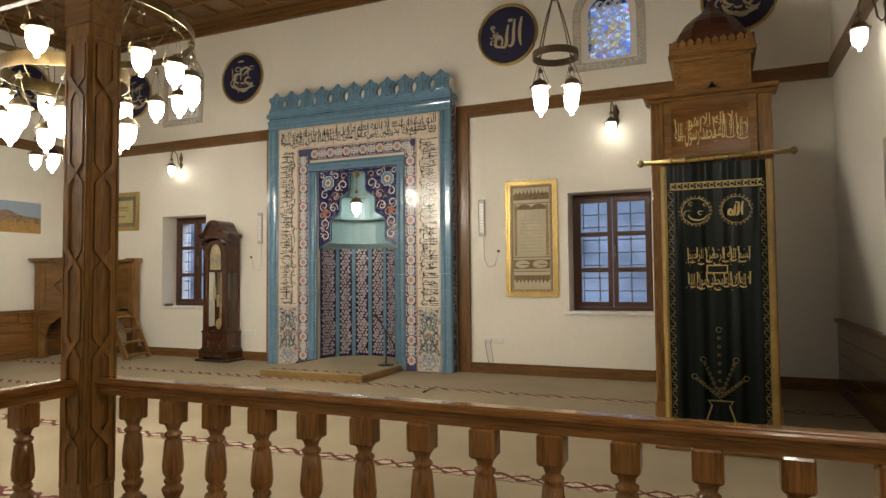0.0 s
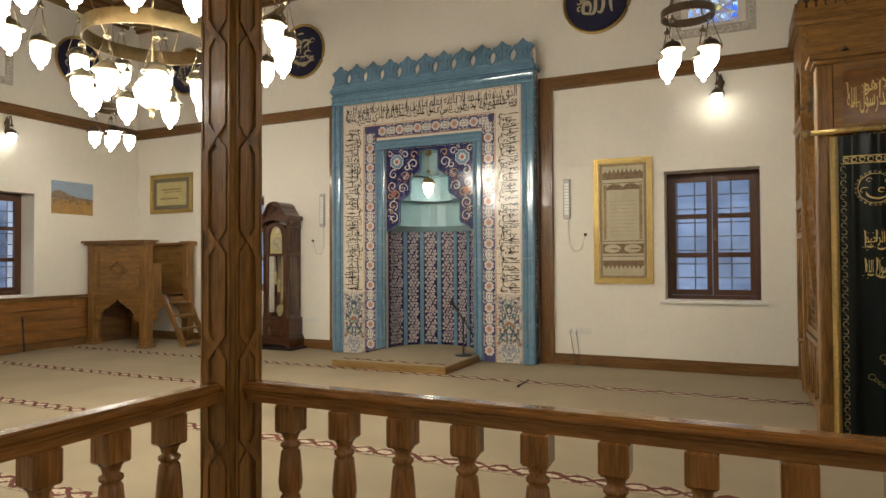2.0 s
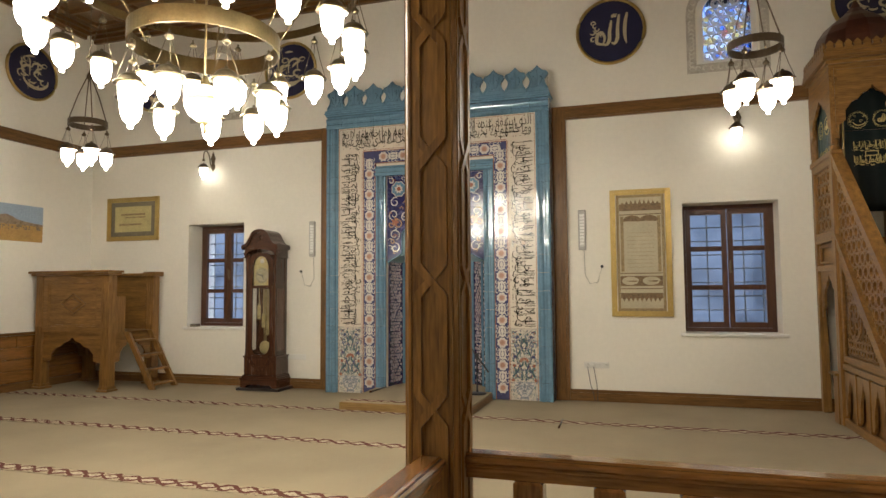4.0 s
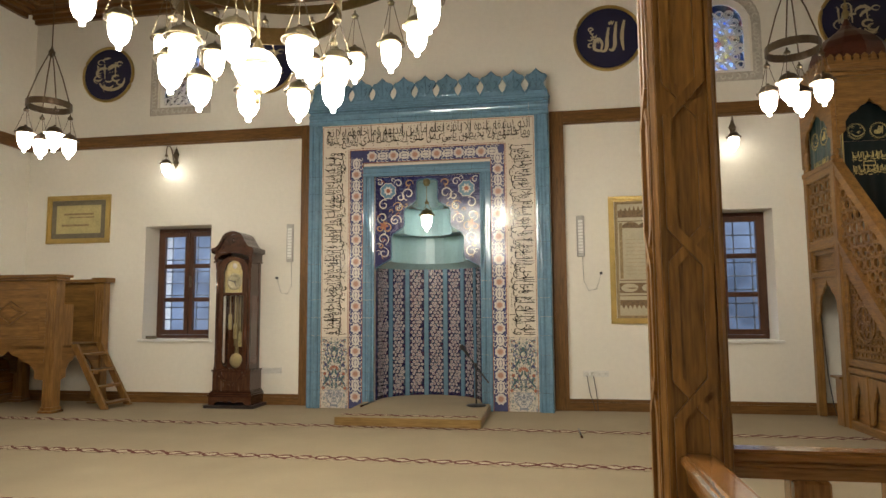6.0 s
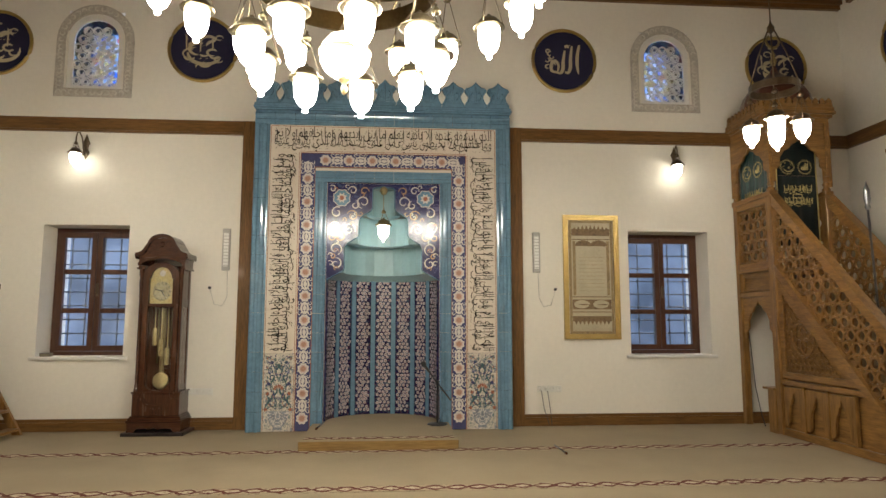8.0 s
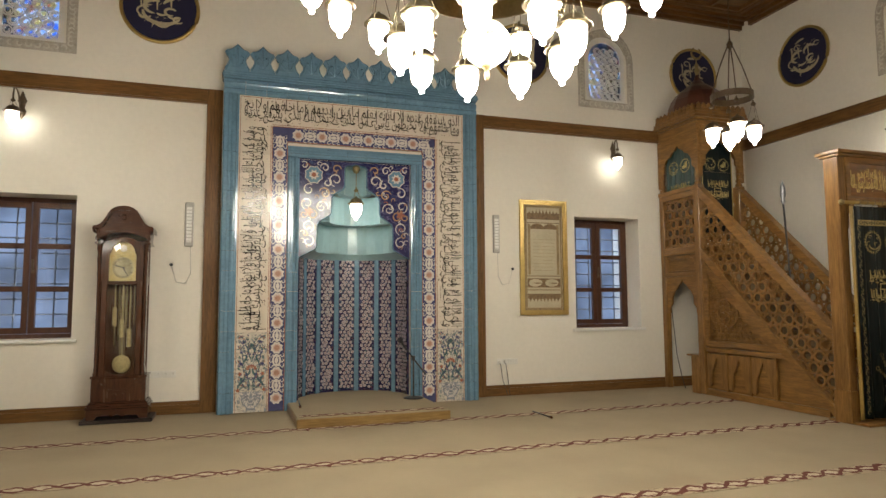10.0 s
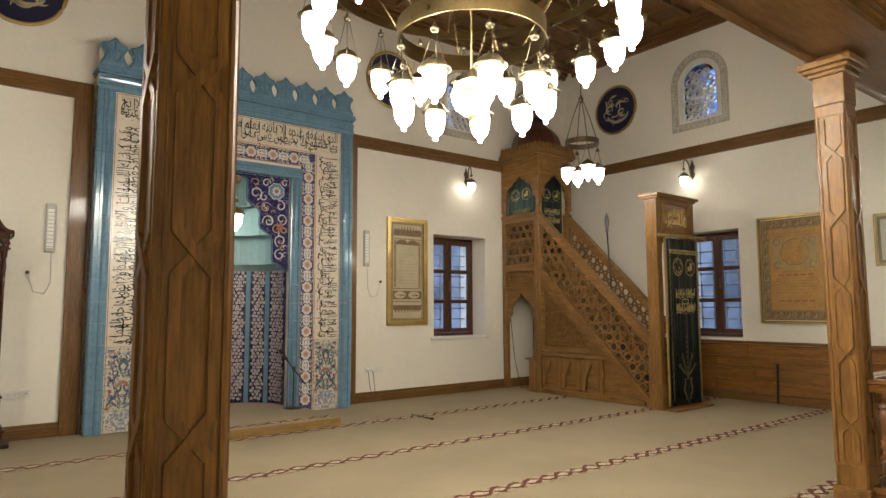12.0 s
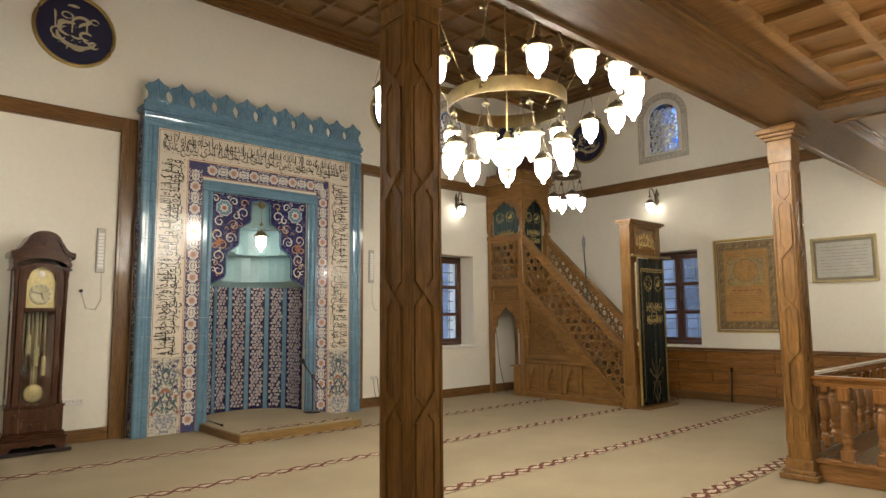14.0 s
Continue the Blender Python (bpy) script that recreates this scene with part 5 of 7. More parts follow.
def arch_window(name, m):
    ob = tagged(new(name), "round-headed stained glass window in a carved grey plaster surround", kind="structure")
    ob.matrix_world = m
    z0, z1 = 4.24, 5.50
    part("carved_surround", frame_prism(bmesh.new(), arch(0.49, z0, z1), arch(0.375, z0 + 0.115, z1 - 0.115), -0.012, 0.03), CARVED, ob, "grey plaster border carved with vines")
    bm = bmesh.new()
    for k in range(40):
        t = k / 40
        if t < 0.3:
            p, d = (-0.43, z0 + 0.06 + (z1 - z0 - 0.6) * t / 0.3), 0
        elif t < 0.7:
            q = math.pi * (1 - (t - 0.3) / 0.4)
            p = (0.43 * math.cos(q), z1 - 0.49 + 0.43 * math.sin(q))
        else:
            p = (0.43, z0 + 0.06 + (z1 - z0 - 0.6) * (1 - t) / 0.3)
        stroke(bm, p[0], p[1], 0.028, 40 * k, 40 * k + 220, 0.016, -0.012, 0.006, 1.0)
    for k in range(9):
        stroke(bm, -0.36 + 0.09 * k, z0 + 0.058, 0.028, 40 * k, 40 * k + 220, 0.016, -0.012, 0.006, 1.0)
    part("vine_relief", bm, VINE, ob)
    part("plaster_rim", frame_prism(bmesh.new(), arch(0.375, z0 + 0.115, z1 - 0.115), arch(0.285, z0 + 0.16, z1 - 0.2), 0.02, 0.05), STONE, ob)
    p = part("stained_pane", prism(bmesh.new(), arch(0.285, z0 + 0.16, z1 - 0.2), 0.055, 0.06), STAINED, ob, "blue, white, amber and red stained glass")
    bm, rng = bmesh.new(), random.Random(5)
    for i in range(5):
        for j in range(8):
            x, z = -0.24 + 0.12 * i + 0.06 * (j % 2), z0 + 0.22 + 0.115 * j
            if abs(x) < 0.26 and (z < z1 - 0.5 or math.hypot(x, z - (z1 - 0.5)) < 0.27):
                stroke(bm, x, z, 0.055, 0, 359, 0.016, 0.05, 0.02, 1.0)
                stroke(bm, x, z, 0.03, rng.uniform(0, 180), 400, 0.014, 0.05, 0.02, 1.0)
    part("tracery", bm, STONE, ob, "white plaster tracery")
    return ob


for k, x in enumerate(ARCH_N):
    arch_window(f"window_{k + 5}", pose(x, YN, 0))
arch_window("window_7", pose(XE, ARCH_SIDE, 0, 0, 0, -90))
arch_window("window_8", pose(XW, ARCH_SIDE, 0, 0, 0, 90))


# ---- round calligraphy panels ----
STROKES = ((0.05, -0.08, 0.24, 185, 355, 0.045), (-0.2, -0.05, 0.1, 60, 240, 0.02), (-0.12, 0.2, 0.06, 0, 320, 0.016), (0.24, 0.16, 0.05, 0, 330, 0.016), (0.13, -0.05, 0.07, 30, 300, 0.03), (-0.02, -0.27, 0.07, 0, 200, 0.016), (0.22, -0.14, 0.06, 90, 330, 0.022), (-0.08, 0.02, 0.13, 60, 260, 0.04), (0.10, 0.10, 0.10, 20, 200, 0.035), (0.0, 0.16, 0.20, 80, 130, 0.03), (-0.16, 0.08, 0.06, 0, 300, 0.02),
           (0.2, 0.02, 0.16, 100, 170, 0.035), (0.02, -0.18, 0.09, 180, 350, 0.03))
def roundel(m, r, kind, label):
    ob = thing("round_panel", label, "wall panel", "round calligraphy panels")
    ob.matrix_world = m
    disc = [(r * 0.93 * math.cos(2 * math.pi * k / 40), r * 0.93 * math.sin(2 * math.pi * k / 40)) for k in range(40)]
    part("field", prism(bmesh.new(), disc, -0.02, -0.001), NAVY, ob)
    part("rim", tube(bmesh.new(), [(r * 0.95 * math.cos(2 * math.pi * k / 40), -0.022, r * 0.95 * math.sin(2 * math.pi * k / 40)) for k in range(40)], r * 0.05, 6, True), GOLD, ob)
    if kind == 0:
        name_strokes(ob, 0.06 * r, -0.02 * r, r * 0.95, -0.0205, PAPER, 0.11)
        for k in range(7):
            part("small_stroke", ribbon(bmesh.new(), curl(-0.50 * r + 0.07 * r * (k % 3), (0.34 - 0.10 * k) * r * 0.8, 0.09 * r, 70 * k, 0.7), 0.022 * r * 2, -0.0205), PAPER, ob)
    else:
        rng = random.Random(kind)
        for cx, cz, rr, a0, a1, w in STROKES:
            j = rng.uniform(-0.03, 0.03)
            bm = bmesh.new()
            stroke(bm, (cx + j) * r * 2, (cz - j) * r * 2, rr * r * 2, a0 + 300 * j, a1 + 600 * j, w * r * 2.1, -0.02)
            part("painted_stroke", bm, PAPER, ob)
        flourish(Matrix.Translation((0, -0.0205, 0)), r * 1.0, r * 0.95, kind, PAPER, ob, 9, 0.011)
    return ob


for k, (x, r) in enumerate(((-2.62, 0.46), (-7.49, 0.46), (-10.08, 0.44), (0.45, 0.46))):
    roundel(pose(x, YN, 4.93), r, k, "navy round panel with pale calligraphy in a gold rim")
roundel(pose(XE, 7.13, 4.93, 0, 0, -90), 0.45, 5, "navy round panel with pale calligraphy in a gold rim")
roundel(pose(XW, 7.13, 4.93, 0, 0, 90), 0.45, 6, "navy round panel with pale calligraphy in a gold rim")


# ---- framed pictures ----
def framed(name, label, m, w, h, rail, frame_mat, fields):
    """A picture that hangs on a wall; fields: (half width, half height, material) from the outside in."""
    ob = thing(name, label, "picture")
    ob.matrix_world = m
    bm = frame_prism(bmesh.new(), rect(-w / 2, w / 2, -h / 2, h / 2), rect(-w / 2 + rail * 0.45, w / 2 - rail * 0.45, -h / 2 + rail * 0.45, h / 2 - rail * 0.45), -0.035, -0.001)
    frame_prism(bm, rect(-w / 2 + rail * 0.45, w / 2 - rail * 0.45, -h / 2 + rail * 0.45, h / 2 - rail * 0.45), rect(-w / 2 + rail, w / 2 - rail, -h / 2 + rail, h / 2 - rail), -0.024, -0.001)
    part("picture_frame", bm, frame_mat, ob)
    for k, (a, b, mt) in enumerate(fields):
        part("mount" if k == 0 else "sheet", boxes((-a, a, -0.012 - 0.002 * k, -0.001, -b, b)), mt, ob)
    return ob


def bars(ob, rows, y, material):
    """Lines of writing too faint to read, as plain bars."""
    for x, z, w, h in rows:
        part("writing_bar", boxes((x - w / 2, x + w / 2, y - 0.0015, y, z - h / 2, z + h / 2)), material, ob)


p = framed("framed_scroll", "tall gilt-framed illuminated sheet on cream paper", pose(-2.305, YN, 1.94), 0.76, 1.66, 0.07, GOLD, ((0.30, 0.76, TAN), (0.265, 0.725, PRINT)))
for z, h in ((0.595, 0.09), (0.50, 0.012), (-0.27, 0.012), (-0.37, 0.13), (-0.47, 0.012), (-0.56, 0.07)):
    part("painted_band", boxes((-0.262, 0.262, -0.0165, -0.013, z - h / 2, z + h / 2)), BROWNMAT, p)
bm = bmesh.new()
for k in range(9):
    t = math.pi * k / 8
    prism(bm, [(-0.22 + 0.055 * k - 0.02, 0.64), (-0.22 + 0.055 * k + 0.02, 0.64), (-0.22 + 0.055 * k, 0.67 + 0.03 * math.sin(t))], -0.0165, -0.013)
    prism(bm, [(-0.22 + 0.055 * k - 0.02, -0.595), (-0.22 + 0.055 * k, -0.64), (-0.22 + 0.055 * k + 0.02, -0.595)], -0.0165, -0.013)
part("painted_crest", bm, BROWNMAT, p)
for s in (-1, 1):
    part("painted_column", boxes((*sorted((s * 0.21, s * 0.25)), -0.0155, -0.013, -0.25, 0.48)), TAN, p)
    bm = bmesh.new()
    stroke(bm, s * 0.105, 0.40, 0.10, 10, 170, 0.07, -0.014, 0.002, 0.5)
    part("painted_wreath", bm, BROWNMAT, p)
    bm = bmesh.new()
    stroke(bm, s * 0.13, -0.37, 0.09, 0, 350, 0.05, -0.0165, 0.001, 0.35)
    part("painted_cartouche", bm, PRINT, p)
bars(p, [(0, 0.26 - 0.05 * k, 0.34, 0.003) for k in range(10)], -0.014, TAN)

p = framed("framed_calligraphy", "wide gilt-framed calligraphy with a grey mount", pose(-10.48, YN, 2.70), 1.06, 0.73, 0.075, GOLD, ((0.46, 0.295, GREYMAT), (0.375, 0.215, mat("yellow_sheet", (0.47, 0.40, 0.18), 0.6, vary=0.25, scale=5, fine=40, bump=0.03))))
bars(p, [(0.0, 0.08, 0.5, 0.03), (0.05, 0.03, 0.42, 0.018), (-0.05, -0.09, 0.46, 0.03)], -0.014, TAN)
p = framed("framed_certificate", "large gilt-framed ochre sheet with a brown scrolled border", pose(XE, 4.18, 1.90, 0, 0, -90), 1.02, 1.54, 0.042, GOLD, ((0.46, 0.72, BROWNMAT), (0.35, 0.58, OCHRE)))
FADED = mat("faded_ink", (0.17, 0.115, 0.05), 0.5, vary=0.3, scale=20, bump=0)
WASH = mat("faded_wash", (0.33, 0.235, 0.085), 0.45, vary=0.35, scale=9, fine=40, bump=0.02)
part("dark_fillet", frame_prism(bmesh.new(), rect(-0.487, 0.487, -0.747, 0.747), rect(-0.476, 0.476, -0.736, 0.736), -0.027, -0.024), BROWNMAT, p)
for w_, h_ in ((0.44, 0.70), (0.365, 0.595)):
    part("border_line", frame_prism(bmesh.new(), rect(-w_, w_, -h_, h_), rect(-w_ + 0.007, w_ - 0.007, -h_ + 0.007, h_ - 0.007), -0.0155, -0.012), WASH, p)
bm = bmesh.new()
spots_ = [(x, z) for z in (-0.648, 0.648) for x in np.linspace(-0.40, 0.40, 10)] + [(x, z) for x in (-0.403, 0.403) for z in np.linspace(-0.56, 0.56, 14)]
for k, (x, z) in enumerate(spots_):
    stroke(bm, x, z, 0.026, 200 * (k % 2), 200 * (k % 2) + 250, 0.012, -0.0135, 0.002, 1.2)
    stroke(bm, x + 0.012, z - 0.012, 0.009, 0, 340, 0.008, -0.0135, 0.002, 1.0)
tagged(part("painted_scroll", bm, WASH, p), "faded scrolls round the border", kind="stuff")
part("painted_field", boxes((-0.30, 0.30, -0.0165, -0.013, 0.0, 0.44)), WASH, p)
bm = bmesh.new()
prism(bm, [(0.185 * math.cos(t), 0.24 + 0.185 * math.sin(t)) for t in np.linspace(0, 6.152, 48)], -0.018, -0.016)
part("painted_disc", bm, OCHRE, p)
for x, z, r in ((0, 0.24, 0.19), (-0.24, 0.39, 0.045), (0.24, 0.39, 0.045), (-0.24, 0.06, 0.045), (0.24, 0.06, 0.045)):
    bm = bmesh.new()
    stroke(bm, x, z, r, 0, 359, 0.009, -0.0175, 0.002, 1.0)
    part("painted_circle", bm, FADED, p)
bars(p, [(0, z, 0.56, 0.004) for z in (0.475, 0.515, -0.035, -0.13, -0.17, -0.21, -0.25, -0.29, -0.33)], -0.0142, FADED)
bars(p, [(-0.2 + 0.1 * k, z, 0.07, 0.022) for k in range(5) for z in (-0.085, -0.45)], -0.0142, RUST)
p = framed("framed_inscription", "wide gilt-framed inscription, its sheet paled for light on the glass", pose(XE, 2.76, 2.22, 0, 0, -90), 0.86, 0.67, 0.035, BRASS, ((0.395, 0.30, GREYMAT), (0.36, 0.26, PALEPRINT)))
bars(p, [(0, 0.19 - 0.048 * k, 0.62, 0.004) for k in range(9)], -0.014, GREYMAT)

# unframed desert photograph on the west wall
ph = thing("photo_print", "unframed landscape photograph of sand and a town under blue sky", "photograph")
ph.matrix_world = pose(XW, 7.03, 2.54, 0, 0, 90)
part("sky_part", boxes((-0.38, 0.38, -0.006, -0.001, -0.02, 0.28)), mat("photo_sky", (0.30, 0.38, 0.48), 0.4, vary=0.25, scale=3, bump=0), ph)
part("sand_part", boxes((-0.38, 0.38, -0.006, -0.001, -0.28, -0.02)), mat("photo_sand", (0.42, 0.25, 0.08), 0.4, vary=0.3, scale=8, bump=0), ph)
bm, rng = bmesh.new(), random.Random(2)
part("hill_part", prism(bmesh.new(), [(-0.38, -0.03), (0.38, -0.03), (0.38, 0.0), (0.2, 0.015), (0.05, 0.03), (-0.06, 0.05), (-0.14, 0.09), (-0.24, 0.12), (-0.34, 0.10), (-0.38, 0.07)], -0.008, -0.005), mat("photo_hill", (0.27, 0.20, 0.14), 0.4, vary=0.4, scale=12, bump=0), ph)
for k in range(46):
    x = rng.uniform(-0.37, 0.33)
    z = rng.uniform(-0.11, -0.01)
    box(bm, x, x + rng.uniform(0.012, 0.045), -0.0085 - 0.00002 * k, -0.005, z, z + rng.uniform(0.01, 0.035))
part("town_part", bm, mat("photo_town", (0.22, 0.16, 0.10), 0.4, vary=0.5, scale=30, bump=0), ph)


# ---- small wall fittings ----
for x in (-3.05, -7.09):
    ob = thing("wall_lamp_strip", "slim white emergency light strip with a hanging cable", "light fitting", "slim light strips", (x, YN, 2.26))
    part("body", boxes((-0.05, 0.05, -0.035, -0.001, -0.27, 0.27), bevel=0.008), STRIPGREY, ob)
    part("diffuser", boxes((-0.03, 0.03, -0.04, -0.034, -0.22, 0.22)), mat("diffuser", (0.75, 0.74, 0.70), 0.3, vary=0.05), ob)
    for k in range(11):
        part("rib", boxes((-0.034, 0.034, -0.043, -0.039, -0.21 + 0.042 * k, -0.202 + 0.042 * k)), STRIPGREY, ob)
    s = 1 if x > XC else -1
    cable = [(0.02, -0.01, -0.25), (0.03, -0.01, -0.6), (0.06 * s + 0.03, -0.01, -0.72), (0.16 * s + 0.03, -0.01, -0.70), (0.22 * s + 0.03, -0.01, -0.50)]
    part("cable", tube(bmesh.new(), cable, 0.004, 5), STRIPGREY, ob)
    part("plug", boxes((0.22 * s + 0.012, 0.22 * s + 0.048, -0.035, -0.001, -0.51, -0.475), bevel=0.008), IRON, ob)
for x in (-2.90, -7.35):
    ob = thing("socket_strip", "white wall socket strip above the skirting", "socket", "socket strips", (x, YN, 0.47))
    part("plate", boxes((-0.16, 0.16, -0.012, -0.001, -0.04, 0.04), bevel=0.004), WHITE, ob)
    for k in range(4):
        part("socket", lathe([(0.0, 0.0), (0.018, 0.0), (0.02, 0.003), (0.026, 0.003), (0.028, 0.0)], 12), WHITE, ob).matrix_basis = pose(-0.12 + 0.08 * k, -0.0125, 0, 90)
    if x > XC:
        for k in (0, 1):
            part("plug_cable", tube(bmesh.new(), [(-0.12 + 0.08 * k, -0.02, 0), (-0.11 + 0.08 * k, -0.035, -0.05), (-0.08 + 0.08 * k, -0.03, -0.25), (-0.04 + 0.05 * k, -0.04, -0.38), (-0.02 + 0.03 * k, -0.07, -0.465)], 0.0045, 5), IRON, ob)
            part("plug", boxes((-0.14 + 0.08 * k, -0.10 + 0.08 * k, -0.05, -0.0125, -0.02, 0.02), bevel=0.006), WHITE, ob)

# microphone stand beside the niche
ms = thing("microphone_stand", "black microphone stand with a boom on the carpeted step", "microphone stand", at=(-4.40, 7.86, 0.105))
part("base", lathe([(0.0, 0.004), (0.12, 0.004), (0.125, 0.012), (0.11, 0.02), (0.02, 0.03), (0.0, 0.03)], 20), BLACK, ms)
part("pole", tube(bmesh.new(), [(0, 0, 0.02), (0, 0, 0.50)], 0.011, 8), BLACK, ms)
part("boom", tube(bmesh.new(), [(0.16, -0.02, 0.29), (0, 0, 0.495), (-0.11, 0.02, 0.64)], 0.010, 8), BLACK, ms)
part("clamp", boxes((-0.02, 0.02, -0.02, 0.02, 0.47, 0.53), bevel=0.006), BLACK, ms)
mic = lathe([(0.0, -0.02), (0.016, -0.015), (0.018, 0.09), (0.03, 0.10), (0.034, 0.125), (0.026, 0.15), (0.0, 0.16)], 12)
mic.transform(pose(-0.10, 0.02, 0.63, 10, -37, 0))
part("microphone", mic, BLACK, ms)

# dark sticks leaning and lying about
def stick(label, pts, r):
    ob = thing("walking_stick", label, "stick")
    part("shaft", tube(bmesh.new(), pts, r, 6), BLACK, ob)
    part("grip", tube(bmesh.new(), [pts[-1], (Vector(pts[-1]) + (Vector(pts[-1]) - Vector(pts[-2])).normalized() * 0.06)], r * 1.6, 6), WALNUT["z"], ob)
    return ob
stick("dark stick leaning on the wooden wainscot", [(XE - 0.12, 4.47, 0.012), (XE - 0.075, 4.47, 0.50)], 0.014)
stick("dark stick leaning on the wooden wainscot", [(XW + 0.12, 6.15, 0.012), (XW + 0.075, 6.15, 0.50)], 0.014)
stick("small dark holder lying on the carpet", [(-3.19, 6.97, 0.018), (-3.18, 6.59, 0.018)], 0.008)
stick("small dark holder lying on the carpeted step", [(-5.78, 8.09, 0.116), (-5.81, 7.67, 0.116)], 0.009)
br = thing("small_box", "small grey box on the window sill", "box")
part("body", boxes((-9.32, -9.20, YN + 0.02, YN + 0.12, 0.9, 0.95), bevel=0.004), GREYMAT, br)


# ---- pulpit stair (minbar) ----
mb = thing("minbar", "carved oak pulpit stair with pierced railings, canopy and maroon dome", "pulpit")
X0, X1 = -0.30, 0.52
YF, YP, YB = 5.36, 7.45, 8.32


def lattice(bm, inside, u0, u1, v0, v1, a, x0, x1, w=0.007, plane="yz"):
    """Pierced star work wherever inside(u, v): three crossing sets of bars, and rings in the hexagons between them."""
    def put(u, v, x):
        return (x, u, v) if plane == "yz" else (u, x, v)
    def slab(ring):
        p = [bm.verts.new(put(*q, x0)) for q in ring]
        r = [bm.verts.new(put(*q, x1)) for q in ring]
        bm.faces.new(p[::-1]), bm.faces.new(r)
        bm.faces.new((p[0], p[3], r[3], r[0])), bm.faces.new((p[2], p[1], r[1], r[2]))
    d, cu_, cv_ = a * 0.866, (u0 + u1) / 2, (v0 + v1) / 2
    reach = math.hypot(u1 - u0, v1 - v0) / 2 + a
    step = a / 4
    for t in (0, 60, 120):
        c, s = math.cos(radians(t)), math.sin(radians(t))
        for j in range(-int(reach / d) - 1, int(reach / d) + 2):
            o = (j + 0.5) * d
            for k in range(-int(reach / step), int(reach / step)):
                e0, e1 = k * step, (k + 1) * step
                u, v = cu_ + c * (e0 + e1) / 2 - s * o, cv_ + s * (e0 + e1) / 2 + c * o
                if inside(u, v):
                    slab([(cu_ + c * e - s * (o + q), cv_ + s * e + c * (o + q)) for e, q in ((e0, -w), (e0, w), (e1, w), (e1, -w))])
    n, r = 12, a * 0.36
    rows, cols = int((v1 - v0) / d / 2) + 2, int((u1 - u0) / a / 2) + 2
    for j in range(-rows, rows + 1):
        for i in range(-cols, cols + 1):
            u, v = cu_ + (i + 0.5 * (j % 2)) * a, cv_ + j * d
            for k in range(n):
                t0, t1 = 2 * math.pi * k / n, 2 * math.pi * (k + 1) / n
                if inside(u + r * math.cos((t0 + t1) / 2), v + r * math.sin((t0 + t1) / 2)):
                    slab([(u + q * math.cos(t), v + q * math.sin(t)) for q, t in ((r - w, t0), (r + w, t0), (r + w, t1), (r - w, t1))])
    return bm


def arch_cut(y0, y1, z0, z1, apex, foot, x0, x1, plane="yz"):
    """A board y0-y1 by z0-z1 with a lobed arch cut out from below."""
    c, h = (y0 + y1) / 2, (y1 - y0) / 2 - 0.05
    pts = [(y0, z0), (y0, z1), (c, z1), (c, apex)]
    prof = [(0.12, -0.06), (0.30, -0.085), (0.42, -0.14), (0.62, -0.17), (0.80, -0.26), (0.80, -0.36), (1.0, -0.42), (1.0, foot - apex)]
    left = [(c - f * h, apex + d) for f, d in prof if apex + d > z0] + [(c - h, z0)]
    bm = prism(bmesh.new(), pts + left, x0, x1, plane)
    prism(bm, [(2 * c - u, v) for u, v in pts + left], x0, x1, plane)
    return bm


def rail_z(y):
    return 0.93 + (y - YF) * (2.94 - 0.93) / (YP - YF)


def string_z(y):
    return 0.06 + (y - YF) * (2.06 - 0.06) / (YP - YF)


